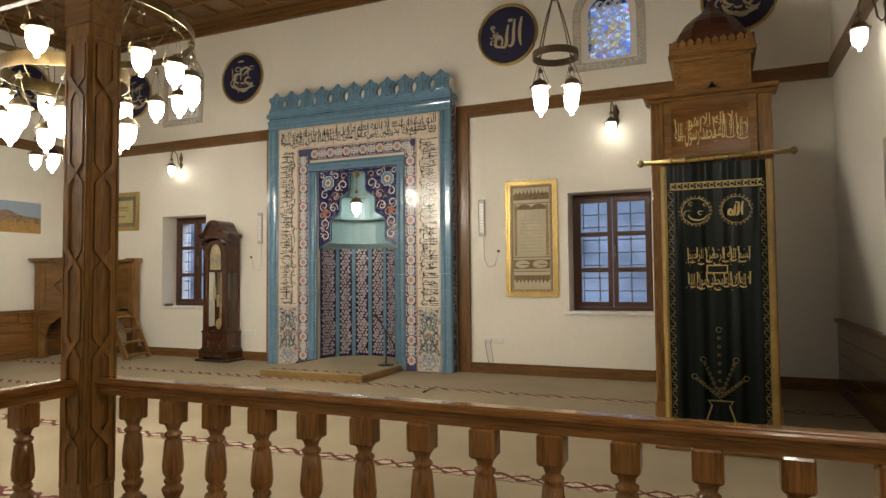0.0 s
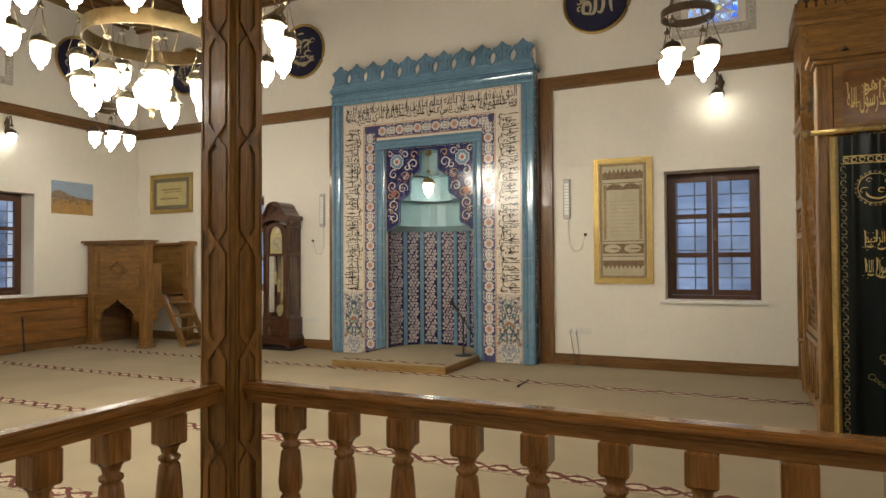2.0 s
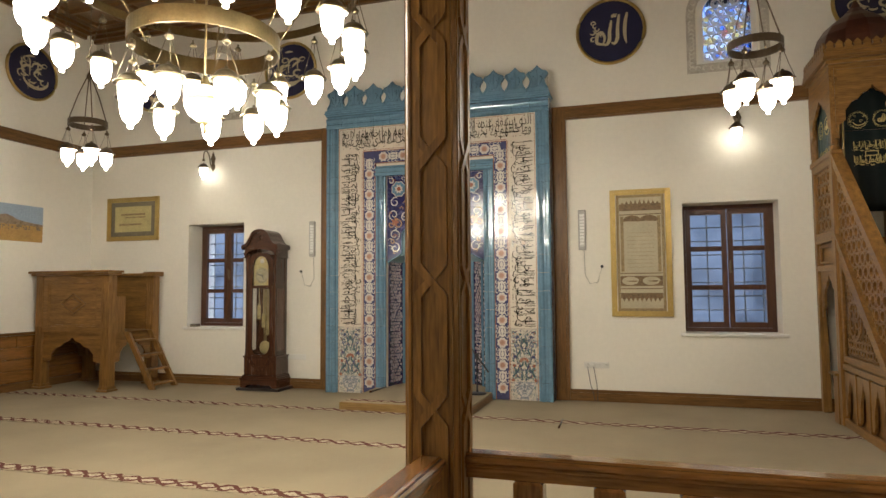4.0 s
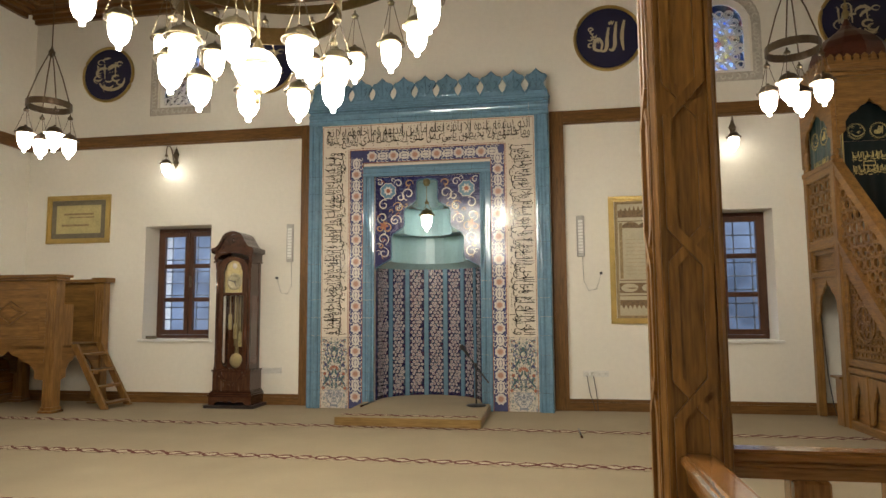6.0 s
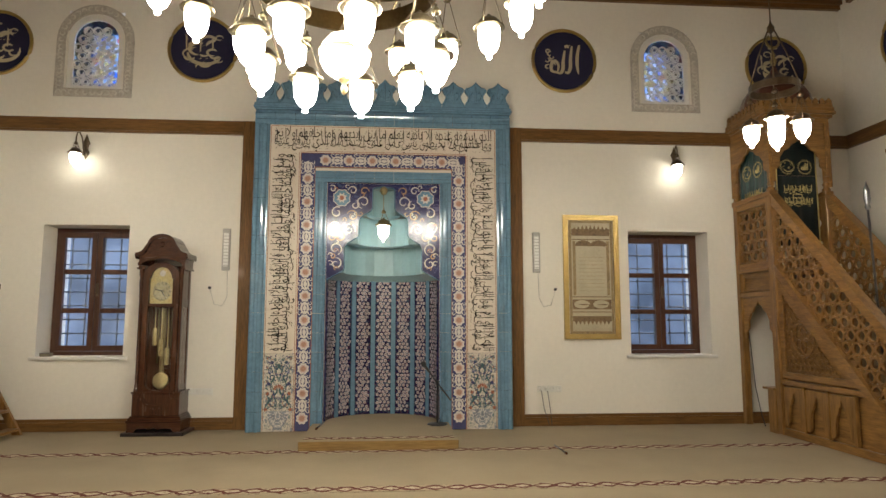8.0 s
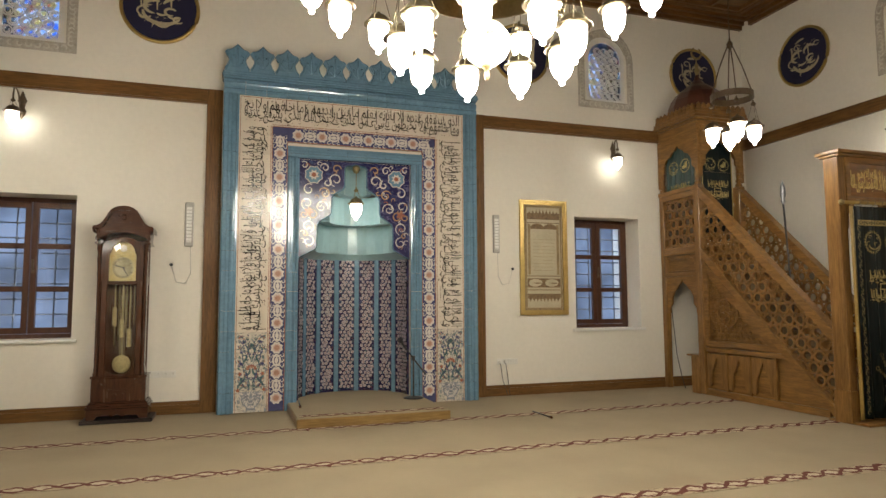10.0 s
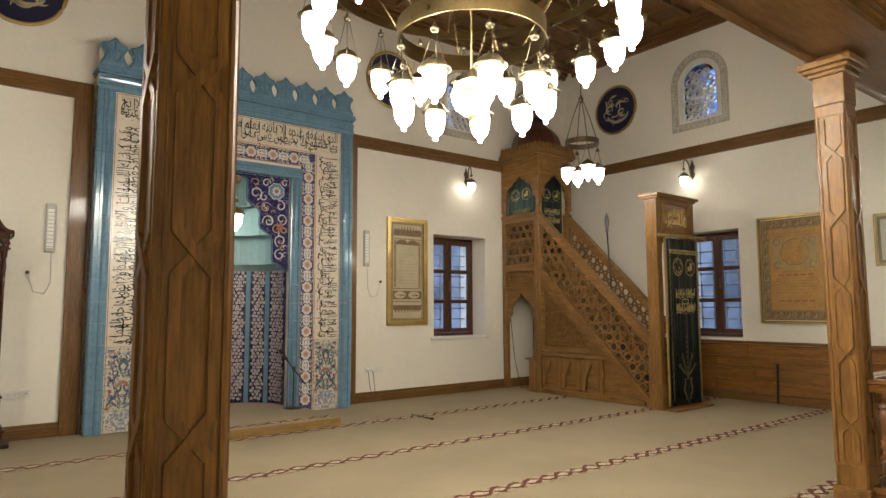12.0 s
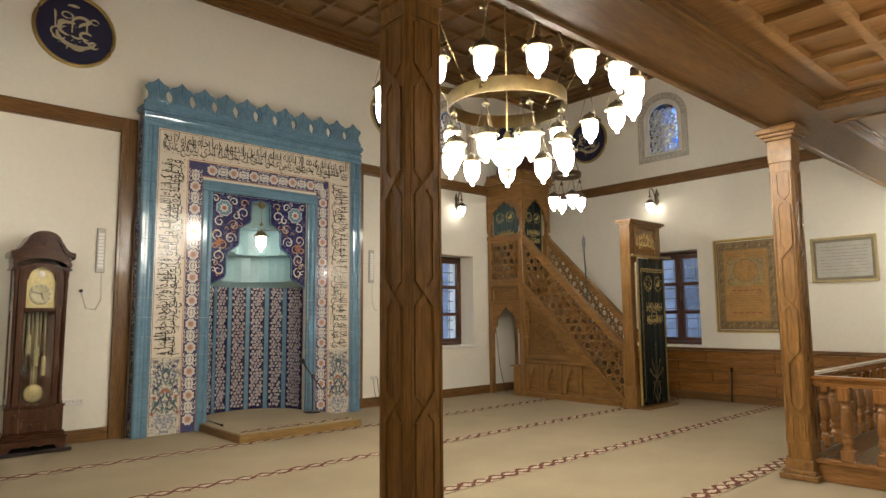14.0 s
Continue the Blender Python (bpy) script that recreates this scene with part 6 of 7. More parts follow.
for x, s in ((X0, 1), (X1, -1)):
    a, b = sorted((x, x + s * 0.09))
    m0, m1 = sorted((x + s * 0.03, x + s * 0.055))
    part("corner_post", boxes((a - 0.01, b + 0.01, YP - 0.02, YP + 0.10, 0.004, 2.97), bevel=0.008), OAK["z"], mb)
    part("back_post", boxes((a, b, YB - 0.09, YB, 0.004, 2.97), bevel=0.008), OAK["z"], mb)
    part("foot_post", boxes((a, b, YF - 0.01, YF + 0.07, 0.004, rail_z(YF) + 0.02), bevel=0.008), OAK["z"], mb)
    bm = prism(bmesh.new(), [(YF, rail_z(YF) - 0.15), (YP, rail_z(YP) - 0.15), (YP, rail_z(YP) - 0.03), (YF, rail_z(YF) - 0.03)], a, b, "yz")
    prism(bm, [(YF, rail_z(YF) - 0.032), (YP, rail_z(YP) - 0.032), (YP, rail_z(YP)), (YF, rail_z(YF))], a - 0.012, b + 0.012, "yz")
    part("sloping_rail", bm, OAK["y"], mb)
    bm = prism(bmesh.new(), [(YF + 0.06, 0.004), (YP, string_z(YP) - 0.14), (YP, string_z(YP)), (YF, string_z(YF)), (YF, 0.004)], a, b, "yz")
    prism(bm, [(YF + 0.03, string_z(YF) - 0.012), (YP, string_z(YP) - 0.035), (YP, string_z(YP) + 0.005), (YF, string_z(YF) + 0.005)], a - 0.012, b + 0.012, "yz")
    part("string_board", bm, OAK["y"], mb)
    part("pierced_panel", lattice(bmesh.new(), lambda u, v: YF + 0.07 < u < YP - 0.02 and string_z(u) < v < rail_z(u) - 0.14, YF, YP, 0.0, 2.95, 0.155, m0, m1), OAK["y"], mb, "pierced oak panel of interlaced stars and rings")
    # closed side under the string
    p0, p1 = sorted((x + s * 0.066, x + s * 0.084))
    part("side_panel", prism(bmesh.new(), [(YF + 0.1, 0.02), (YP, 0.02), (YP, string_z(YP) - 0.12), (YF + 0.1, string_z(YF + 0.1) - 0.13)], p0, p1, "yz"), OAK["y"], mb)
    f0, f1 = sorted((x + s * 0.008, x + s * 0.05))
    part("foot_board", boxes((f0, f1, YF + 0.15, YP, 0.004, 0.09), bevel=0.004), OAK["y"], mb)
    part("middle_rail", boxes((f0, f1, YF + 0.66, YP, 0.60, 0.66), bevel=0.006), OAK["y"], mb)
    for k in range(3):
        y1 = YP - 0.03 - 0.40 * k
        y0 = y1 - 0.36
        part("panel_stile", boxes((f0, f1, y0 - 0.04, y0, 0.09, 0.60), bevel=0.004), OAK["z"], mb)
        part("arched_panel", arch_cut(y0, y1, 0.12, 0.58, 0.53, 0.12, *sorted((x + s * 0.018, x + s * 0.045))), OAK["z"], mb)
    bm = bmesh.new()
    cy, cz = YP - 0.43, 1.14
    for q in range(6):
        t = math.pi * q / 3
        for r in (0.10,):
            pts = [(cy + 0.09 * math.cos(t) + r * math.cos(k * math.pi / 8), cz + 0.09 * math.sin(t) + r * math.sin(k * math.pi / 8)) for k in range(16)]
            inn = [(cy + 0.09 * math.cos(t) + (r - 0.014) * math.cos(k * math.pi / 8), cz + 0.09 * math.sin(t) + (r - 0.014) * math.sin(k * math.pi / 8)) for k in range(16)]
            frame_prism(bm, pts, inn, *sorted((x + s * (0.024 - 0.0004 * q), x + s * 0.036)), "yz")
    ring = [(cy + 0.205 * math.cos(k * math.pi / 12), cz + 0.205 * math.sin(k * math.pi / 12)) for k in range(24)]
    frame_prism(bm, ring, [(cy + (u - cy) * 0.9, cz + (v - cz) * 0.9) for u, v in ring], *sorted((x + s * 0.022, x + s * 0.036)), "yz")
    part("carved_medallion", bm, OAK["y"], mb)
    part("carved_field", lattice(bmesh.new(), lambda u, v: YF + 0.95 < u < YP - 0.10 and 0.76 < v < string_z(u) - 0.37 and math.hypot(u - cy, v - cz) > 0.20, YF + 0.9, YP, 0.7, 1.95, 0.085, *sorted((x + s * 0.044, x + s * 0.056)), 0.0055), OAK["y"], mb)
    part("bead_frame", frame_prism(bmesh.new(), [(YF + 0.78, 0.68), (YP - 0.02, 0.68), (YP - 0.02, string_z(YP) - 0.2)], [(YF + 0.98, 0.75), (YP - 0.09, 0.75), (YP - 0.09, string_z(YP) - 0.38)], *sorted((x + s * 0.02, x + s * 0.04)), "yz"), OAK["y"], mb)
    # platform side
    yb0, yb1 = YP + 0.10, YB - 0.09
    for rail in ((a - 0.015, b + 0.015, YP - 0.01, YB, 2.90, 2.96), (a, b, yb0, yb1, 2.82, 2.90), (a, b, yb0, yb1, 2.02, 2.10), (a - 0.01, b + 0.01, yb0, yb1, 1.98, 2.02), (a, b, yb0, yb1, 1.66, 1.72)):
        part("platform_rail", boxes(rail, bevel=0.005), OAK["y"], mb)
    part("pierced_panel", lattice(bmesh.new(), lambda u, v: yb0 < u < yb1 and 2.10 < v < 2.82, yb0 - 0.05, yb1 + 0.05, 2.05, 2.86, 0.155, m0, m1), OAK["y"], mb, "pierced oak panel of interlaced stars and rings")
    part("plain_panel", boxes((p0, p1, yb0, yb1, 1.72, 1.98)), OAK["y"], mb)
    part("panel_bead", frame_prism(bmesh.new(), rect(yb0 + 0.03, yb1 - 0.03, 1.745, 1.955), rect(yb0 + 0.055, yb1 - 0.055, 1.77, 1.93), *sorted((x + s * 0.022, x + s * 0.04)), "yz"), OAK["y"], mb)
    part("lobed_arch", arch_cut(yb0, yb1, 1.12, 1.66, 1.62, 1.0, m0, m1), OAK["y"], mb)
part("cable", tube(bmesh.new(), [(X0 + 0.06, YB - 0.12, 1.30), (X0 + 0.07, YB - 0.16, 0.9), (X0 + 0.07, YB - 0.21, 0.5), (X0 + 0.08, YB - 0.30, 0.16), (X0 + 0.10, YB - 0.34, 0.02)], 0.006, 5), BLACK, mb, "thin black cable")
part("platform", boxes((X0 + 0.05, X1 - 0.05, YP, YB, 1.92, 2.0)), OAK["x"], mb)
part("passage_back", boxes((X1 - 0.08, X1 - 0.062, YP + 0.1, YB - 0.09, 0.004, 1.66)), STONE, mb)
part("side_shelf", boxes((X0 - 0.02, X0 + 0.3, YP + 0.08, YP + 0.24, 0.004, 0.52), (X0 - 0.05, X0 + 0.32, YP + 0.07, YP + 0.3, 0.52, 0.545)), OAK["z"], mb)
n = 8
for k in range(n):
    y0 = YF + 0.12 + (YP - YF - 0.12) * k / n
    part("stair_tread", boxes((X0 + 0.08, X1 - 0.08, y0, y0 + (YP - YF - 0.12) / n + 0.01, 0.004, string_z(y0) - 0.01), bevel=0.004), CARPET, mb)

# canopy
ZR, ZE = 2.97, 3.74
for x in (X0 + 0.045, X1 - 0.045):
    for y in (YP + 0.04, YB - 0.05):
        part("colonette", lathe([(0.05, ZR), (0.05, ZR + 0.03), (0.03, ZR + 0.05), (0.045, ZR + 0.09), (0.03, ZR + 0.12), (0.035, ZR + 0.16), (0.035, ZE)], 10, (x, y, 0)), OAK["z"], mb)
for x, s in ((X0, 1), (X1, -1)):
    part("canopy_arch", arch_cut(YP - 0.02, YB, 3.02, ZE + 0.02, 3.62, 3.0, *sorted((x, x + s * 0.03))), OAK["y"], mb)
    part("canopy_side", boxes((*sorted((x, x + s * 0.03)), YP - 0.02, YB, ZE + 0.02, ZE + 0.16)), OAK["y"], mb)
part("canopy_arch", arch_cut(X0 + 0.03, X1 - 0.03, 3.08, ZE + 0.02, 3.64, 3.06, YP - 0.02, YP + 0.01, "xz"), OAK["x"], mb)
part("canopy_front", boxes((X0 + 0.03, X1 - 0.03, YP - 0.02, YP + 0.01, ZE + 0.02, ZE + 0.16)), OAK["x"], mb)
part("canopy_bead", frame_prism(bmesh.new(), rect(X0 + 0.05, X1 - 0.05, 3.15, ZE + 0.12), rect(X0 + 0.075, X1 - 0.075, 3.15, ZE + 0.095), YP - 0.032, YP - 0.02), OAK["x"], mb)
part("eave", boxes((X0 - 0.03, X1 + 0.03, YP - 0.06, YB + 0.01, ZE + 0.16, ZE + 0.20), (X0 - 0.06, X1 + 0.06, YP - 0.09, YB + 0.01, ZE + 0.20, ZE + 0.24), (X0 - 0.05, X1 + 0.05, YP - 0.08, YB + 0.01, ZE + 0.24, ZE + 0.29), bevel=0.006), OAK["x"], mb)
cr = [(-0.045, 0), (-0.045, 0.03), (-0.03, 0.06), (-0.038, 0.085), (0, 0.125), (0.038, 0.085), (0.03, 0.06), (0.045, 0.03), (0.045, 0)]
mer = {}
for k in range(10):
    x = X0 - 0.03 + (X1 - X0 + 0.06) * (k + 0.5) / 10
    shared(mer, "x", "crest_piece", lambda: prism(bmesh.new(), cr, -0.012, 0.012), OAK["x"], mb, (x, YP - 0.06, ZE + 0.288))
for k in range(10):
    for x in (X0 - 0.035, X1 + 0.035):
        shared(mer, "y", "crest_piece", lambda: prism(bmesh.new(), cr, -0.012, 0.012, "yz"), OAK["y"], mb, (x, YP + 0.0 + 0.088 * k, ZE + 0.288))
dx, dy = (X0 + X1) / 2, (YP + YB) / 2 - 0.03
bm = lathe([(0.43, 4.03), (0.445, 4.12), (0.435, 4.22), (0.40, 4.32), (0.33, 4.42), (0.23, 4.51), (0.13, 4.58), (0.06, 4.65), (0.02, 4.74), (0.0, 4.78)], 12, (dx, dy, 0), smooth=False)
part("dome", bm, DOME, mb, "maroon faceted dome")
part("finial", lathe([(0.012, 4.72), (0.03, 4.78), (0.045, 4.82), (0.02, 4.86), (0.03, 4.90), (0.008, 4.95), (0.006, 5.0)], 10, (dx, dy, 0)), BRASS, mb)
bm = bmesh.new()
stroke(bm, dx, 5.09, 0.09, 120, 420, 0.03, dy, 0.012, 1.0)
part("crescent", bm, BRASS, mb)

# gate
G0, G1, GY0, GY1 = -0.39, 0.54, 5.17, 5.35
for a, b in ((G0, G0 + 0.11), (G1 - 0.11, G1)):
    part("gate_post", boxes((a, b, GY0, GY1, 0.004, 2.86), (a - 0.012, b + 0.012, GY0 - 0.012, GY1 + 0.012, 0.004, 0.35), bevel=0.008), OAK["z"], mb)
    part("gate_bracket", prism(bmesh.new(), [(a + 0.055, 2.36)] + [((a + b) / 2 + (0.055 if a < 0 else -0.055) + (1 if a < 0 else -1) * u, v) for u, v in ((0.0, 2.36), (0.16, 2.36), (0.13, 2.28), (0.07, 2.24), (0.06, 2.1), (0.02, 2.02), (0.0, 1.9))], GY0 + 0.04, GY0 + 0.08), PINE["z"], mb)
part("gate_lintel", boxes((G0 + 0.11, G1 - 0.11, GY0 + 0.01, GY1 - 0.01, 2.36, 2.86)), RAIL["x"], mb, "brown lintel panel with gold lettering")
part("lintel_frame", frame_prism(bmesh.new(), rect(G0 + 0.11, G1 - 0.11, 2.37, 2.86), rect(G0 + 0.17, G1 - 0.17, 2.43, 2.80), GY0 - 0.006, GY0 + 0.03), PINE["x"], mb)
part("gate_cornice", boxes((G0 - 0.02, G1 + 0.02, GY0 - 0.03, GY1 + 0.03, 2.86, 2.89), (G0 - 0.05, G1 + 0.05, GY0 - 0.06, GY1 + 0.06, 2.89, 2.93), bevel=0.006), PINE["x"], mb)
gx = (G0 + G1) / 2
for text, dz in (("لا اله الا الله محمد رسول الله", -0.03), ("لا اله الا هو", 0.07)):
    lettering("lettering", text, Matrix.Translation((gx + 0.01, GY0 + 0.008, 2.605 + dz)) @ pose(0, 0, 0, 90), 0.56 if dz < 0 else 0.34, 0.20 if dz < 0 else 0.14, GOLDLEAF, mb, 0.004, "raised gold Arabic lettering", bold=0.0)
flourish(Matrix.Translation((gx + 0.01, GY0 + 0.009, 2.605)), 0.56, 0.25, 21, GOLDLEAF, mb, 18, 0.0042)
part("door_sill", boxes((G0, G1, GY0 - 0.2, GY1 + 0.1, 0.004, 0.03), bevel=0.006), OAK["x"], mb)


# ---- curtains of the pulpit ----
def cloth(bm, x0, x1, z0, z1, y, amp, folds, seed, nx=48, nz=14, plane="x"):
    """A hanging cloth with folds that grow downwards, 5 mm thick."""
    rng = random.Random(seed)
    ph = [rng.uniform(0, 6.28) for _ in range(3)]
    def at(i, j, d):
        u, v = i / nx, j / nz
        w = amp * (0.35 + 0.65 * v) * (math.sin(2 * math.pi * folds * u + ph[0] + 0.6 * v) + 0.5 * math.sin(2 * math.pi * folds * 1.7 * u + ph[1]))
        p, q = x0 + (x1 - x0) * u, y + w + d
        z = z1 + (z0 - z1) * v
        return (p, q, z) if plane == "x" else (q, p, z)
    f = [[bm.verts.new(at(i, j, 0)) for i in range(nx + 1)] for j in range(nz + 1)]
    b = [[bm.verts.new(at(i, j, 0.005)) for i in range(nx + 1)] for j in range(nz + 1)]
    fs = []
    for j in range(nz):
        for i in range(nx):
            fs.append(bm.faces.new((f[j][i], f[j + 1][i], f[j + 1][i + 1], f[j][i + 1])))
            fs.append(bm.faces.new((b[j][i + 1], b[j + 1][i + 1], b[j + 1][i], b[j][i])))
    for e in fs:
        e.smooth = True
    for j in range(nz):
        bm.faces.new((f[j][0], b[j][0], b[j + 1][0], f[j + 1][0])), bm.faces.new((f[j + 1][nx], b[j + 1][nx], b[j][nx], f[j][nx]))
    for i in range(nx):
        bm.faces.new((f[nz][i], b[nz][i], b[nz][i + 1], f[nz][i + 1]))
    return bm


cu = thing("gate_curtain", "dark green velvet door curtain embroidered in gold on a brass rod", "curtain", at=(gx + 0.03, 5.105, 0))
part("cloth", cloth(bmesh.new(), -0.37, 0.37, 0.06, 2.31, 0.0, 0.015, 5, 1, 72, 18), VELVET, cu)
for s in (-1, 1):
    a, b = sorted((s * 0.365, s * 0.42))
    part("gold_edge", cloth(bmesh.new(), a, b, 0.05, 2.31, 0.012, 0.006, 1, 2 + s, 8, 14), GOLDSATIN, cu, "gold satin edge strip")
    for k in range(40):
        bm = bmesh.new()
        stroke(bm, s * 0.343, 0.13 + 0.051 * k, 0.016, 200 * (k % 2), 200 * (k % 2) + 300, 0.006, -0.017, 0.004, 1.2)
        part("gold_sprig", bm, OLDGILT, cu)
for z in (2.105, 2.155):
    part("gold_braid", boxes((-0.345, 0.345, -0.019, -0.012, z - 0.004, z + 0.004)), GILT, cu)
for k in range(14):
    bm = bmesh.new()
    stroke(bm, -0.325 + 0.05 * k, 2.13, 0.017, 0, 350, 0.007, -0.0135, 0.003, 1.0)
    part("gold_link", bm, GILT, cu)
part("rod", tube(bmesh.new(), [(-0.56, -0.02, 2.34), (0.56, -0.02, 2.36)], 0.019, 10), GOLD, cu)
for x, z in ((-0.57, 2.34), (0.57, 2.36)):
    part("rod_end", lathe([(0.0, -0.035), (0.025, -0.02), (0.032, 0.0), (0.025, 0.02), (0.0, 0.035)], 10, (x, -0.02, z)), BRASS, cu)
for k in range(7):
    part("ring", tube(bmesh.new(), [(-0.33 + 0.11 * k, -0.02 + 0.025 * math.cos(q), 2.35 + 0.025 * math.sin(q)) for q in np.linspace(0, 5.5, 9)], 0.006, 5, True), BRASS, cu)
def embroidery(ob, sc, zt, y, plane=None):
    """Gold embroidery: two ringed medallions and two lines, below zt, at the scale sc."""
    for s in (-1, 1):
        bm = bmesh.new()
        for q in range(24):
            stroke(bm, s * 0.15 * sc + 0.117 * sc * math.cos(q * 0.2618), zt + 0.117 * sc * math.sin(q * 0.2618), 0.0075 * sc, 0, 350, 0.003 * sc, y, 0.002, 1.0)
        stroke(bm, s * 0.15 * sc, zt, 0.108 * sc, 0, 359.5, 0.0045 * sc, y, 0.002, 1.0)
        part("gold_ring", bm, GILT, ob)
        if s > 0:
            name_strokes(ob, s * 0.15 * sc, zt, 0.115 * sc, y, GILT, 0.17)
        else:
            bm = bmesh.new()
            for cx, cz, rr, a0, a1, w in STROKES[:5]:
                stroke(bm, s * 0.15 * sc + cx * 0.3 * sc, zt + cz * 0.3 * sc, rr * 0.3 * sc, a0, a1, w * 0.24 * sc, y, 0.003)
            part("gold_stroke", bm, GILT, ob)
    for text, dz in (("بسم الله الرحمن الرحيم", 0.37), ("لا اله الا الله محمد رسول الله", 0.57)):
        lettering("lettering", text, Matrix.Translation((0.01, y - 0.001, zt - dz * sc)) @ pose(0, 0, 0, 90), 0.46 * sc, 0.12 * sc, GILT, ob, 0.003, "gold Arabic embroidery", bold=0.004)
        flourish(Matrix.Translation((0.01, y - 0.001, zt - dz * sc)), 0.46 * sc, 0.17 * sc, 31, GILT, ob, 22, 0.005 * sc)
    part("gold_patch", frame_prism(bmesh.new(), rect(-0.08 * sc, 0.08 * sc, zt - 0.51 * sc, zt - 0.44 * sc), rect(-0.07 * sc, 0.07 * sc, zt - 0.50 * sc, zt - 0.45 * sc), y - 0.002, y), GILT, ob)
embroidery(cu, 1.0, 1.92, -0.019)
part("gold_vase", frame_prism(bmesh.new(), [(-0.07, 0.12), (0.07, 0.12), (0.05, 0.16), (0.11, 0.24), (0.07, 0.36), (0.10, 0.40), (-0.10, 0.40), (-0.07, 0.36), (-0.11, 0.24), (-0.05, 0.16)],
     [(-0.055, 0.13), (0.055, 0.13), (0.04, 0.165), (0.098, 0.24), (0.058, 0.355), (0.085, 0.39), (-0.085, 0.39), (-0.058, 0.355), (-0.098, 0.24), (-0.04, 0.165)], -0.023, -0.019), OLDGILT, cu)
for dxx, top in ((0, 0.96), (-0.12, 0.72), (0.12, 0.72), (-0.19, 0.58), (0.19, 0.58)):
    bm = bmesh.new()
    for k in range(9):
        f = k / 8
        stroke(bm, dxx * f, 0.42 + (top - 0.42) * f, 0.011 + 0.010 * (k == 8), 0, 350, 0.005, -0.019, 0.004, 1.0)
    part("gold_stem", bm, OLDGILT, cu)
cs = thing("canopy_curtain", "dark curtain with gold lettering hung in the pulpit canopy front", "curtain", "canopy curtains", (gx + 0.02, YP + 0.06, 0))
part("cloth", cloth(bmesh.new(), -0.27, 0.27, 2.28, 3.62, 0.0, 0.006, 3, 4), VELVET, cs)
embroidery(cs, 0.78, 3.28, -0.012)
part("gold_braid", boxes((-0.27, -0.255, -0.012, -0.008, 2.3, 3.55), (0.255, 0.27, -0.012, -0.008, 2.3, 3.55)), GILT, cs)
cw = thing("canopy_curtain", "green satin curtain with gold lettering in the pulpit canopy side", "curtain", "canopy curtains", (X0 + 0.06, (YP + YB) / 2, 0))
cw.rotation_euler = (0, 0, radians(-90))
part("cloth", cloth(bmesh.new(), -0.30, 0.30, 2.99, 3.62, 0.0, 0.008, 5, 6), SATIN, cw)
embroidery(cw, 0.85, 3.30, -0.014)

# sceptre leaning on the pulpit rail
sp = thing("ceremonial_staff", "dark staff with a silver spear head leaning on the pulpit steps", "staff")
part("shaft", tube(bmesh.new(), [(0.09, 6.27, 0.93), (0.14, 6.40, 2.55)], 0.012, 8), IRON, sp)
bm = lathe([(0.012, 0.0), (0.03, 0.03), (0.02, 0.06), (0.034, 0.12), (0.03, 0.22), (0.0, 0.32)], 8)
bm.transform(Matrix.Translation((0.14, 6.40, 2.54)))
part("spear_head", bm, mat("silver", (0.22, 0.22, 0.23), 0.45, metal=0.9, vary=0.2), sp)


# ---- long-case clock ----
ck = thing("grandfather_clock", "dark carved walnut long-case clock with brass dial and pendulum", "clock", at=(-7.75, YN - 0.035, 0))
ck.scale = (0.90, 1, 0.97)
D0 = -0.36
part("base_board", boxes((-0.40, 0.40, D0 - 0.06, 0, 0.004, 0.045), bevel=0.006), mat("black_stained_wood", (0.02, 0.013, 0.011), 0.4, vary=0.3), ck, "black board under the feet")
bm = bmesh.new()
prism(bm, [(-0.34, 0.045), (-0.34, 0.16), (0.34, 0.16), (0.34, 0.045), (0.25, 0.045), (0.22, 0.085), (0.12, 0.09), (0.06, 0.075), (0.0, 0.10), (-0.06, 0.075), (-0.12, 0.09), (-0.22, 0.085), (-0.25, 0.045)], D0 - 0.02, D0 + 0.03)
box(bm, -0.34, -0.31, D0 + 0.03, 0, 0.045, 0.16)
box(bm, 0.31, 0.34, D0 + 0.03, 0, 0.045, 0.16)
part("scalloped_foot", bm, WALNUT["x"], ck)
part("foot_moulding", boxes((-0.355, 0.355, D0 - 0.035, 0, 0.16, 0.19), (-0.34, 0.34, D0 - 0.02, 0, 0.19, 0.215), (-0.325, 0.325, D0 - 0.008, 0, 0.215, 0.235), bevel=0.007), WALNUT["x"], ck)
part("base_case", boxes((-0.305, 0.305, D0 + 0.012, 0, 0.235, 0.50), (-0.318, 0.318, D0 - 0.002, 0, 0.50, 0.525), bevel=0.006), WALNUT["z"], ck)
def swag(r, drop):
    """The hanging curve under the pendulum window."""
    return [(r * math.cos(math.pi + math.pi * k / 14), drop + 0.92 * r * math.sin(math.pi + math.pi * k / 14)) for k in range(15)]
for k, r in enumerate((0.185, 0.205, 0.225)):
    inner_, outer_ = swag(r - 0.012, 0.53), swag(r, 0.53)
    part("curved_moulding", prism(bmesh.new(), outer_ + inner_[::-1], D0 - 0.006 + 0.004 * k, D0 + 0.02), WALNUT["x"], ck)
for s in (-1, 1):
    bm = bmesh.new()
    stroke(bm, s * 0.045, 0.285, 0.045, 90 - 70 * s, 90 + 150 * s, 0.016, D0 + 0.012, 0.010, 1.0)
    part("base_carving", bm, WALNUT["z"], ck)
    bm = bmesh.new()
    stroke(bm, s * 0.26, 0.47, 0.035, 90, 90 + 250 * s, 0.014, D0 + 0.012, 0.010, 1.0)
    part("base_carving", bm, WALNUT["z"], ck)
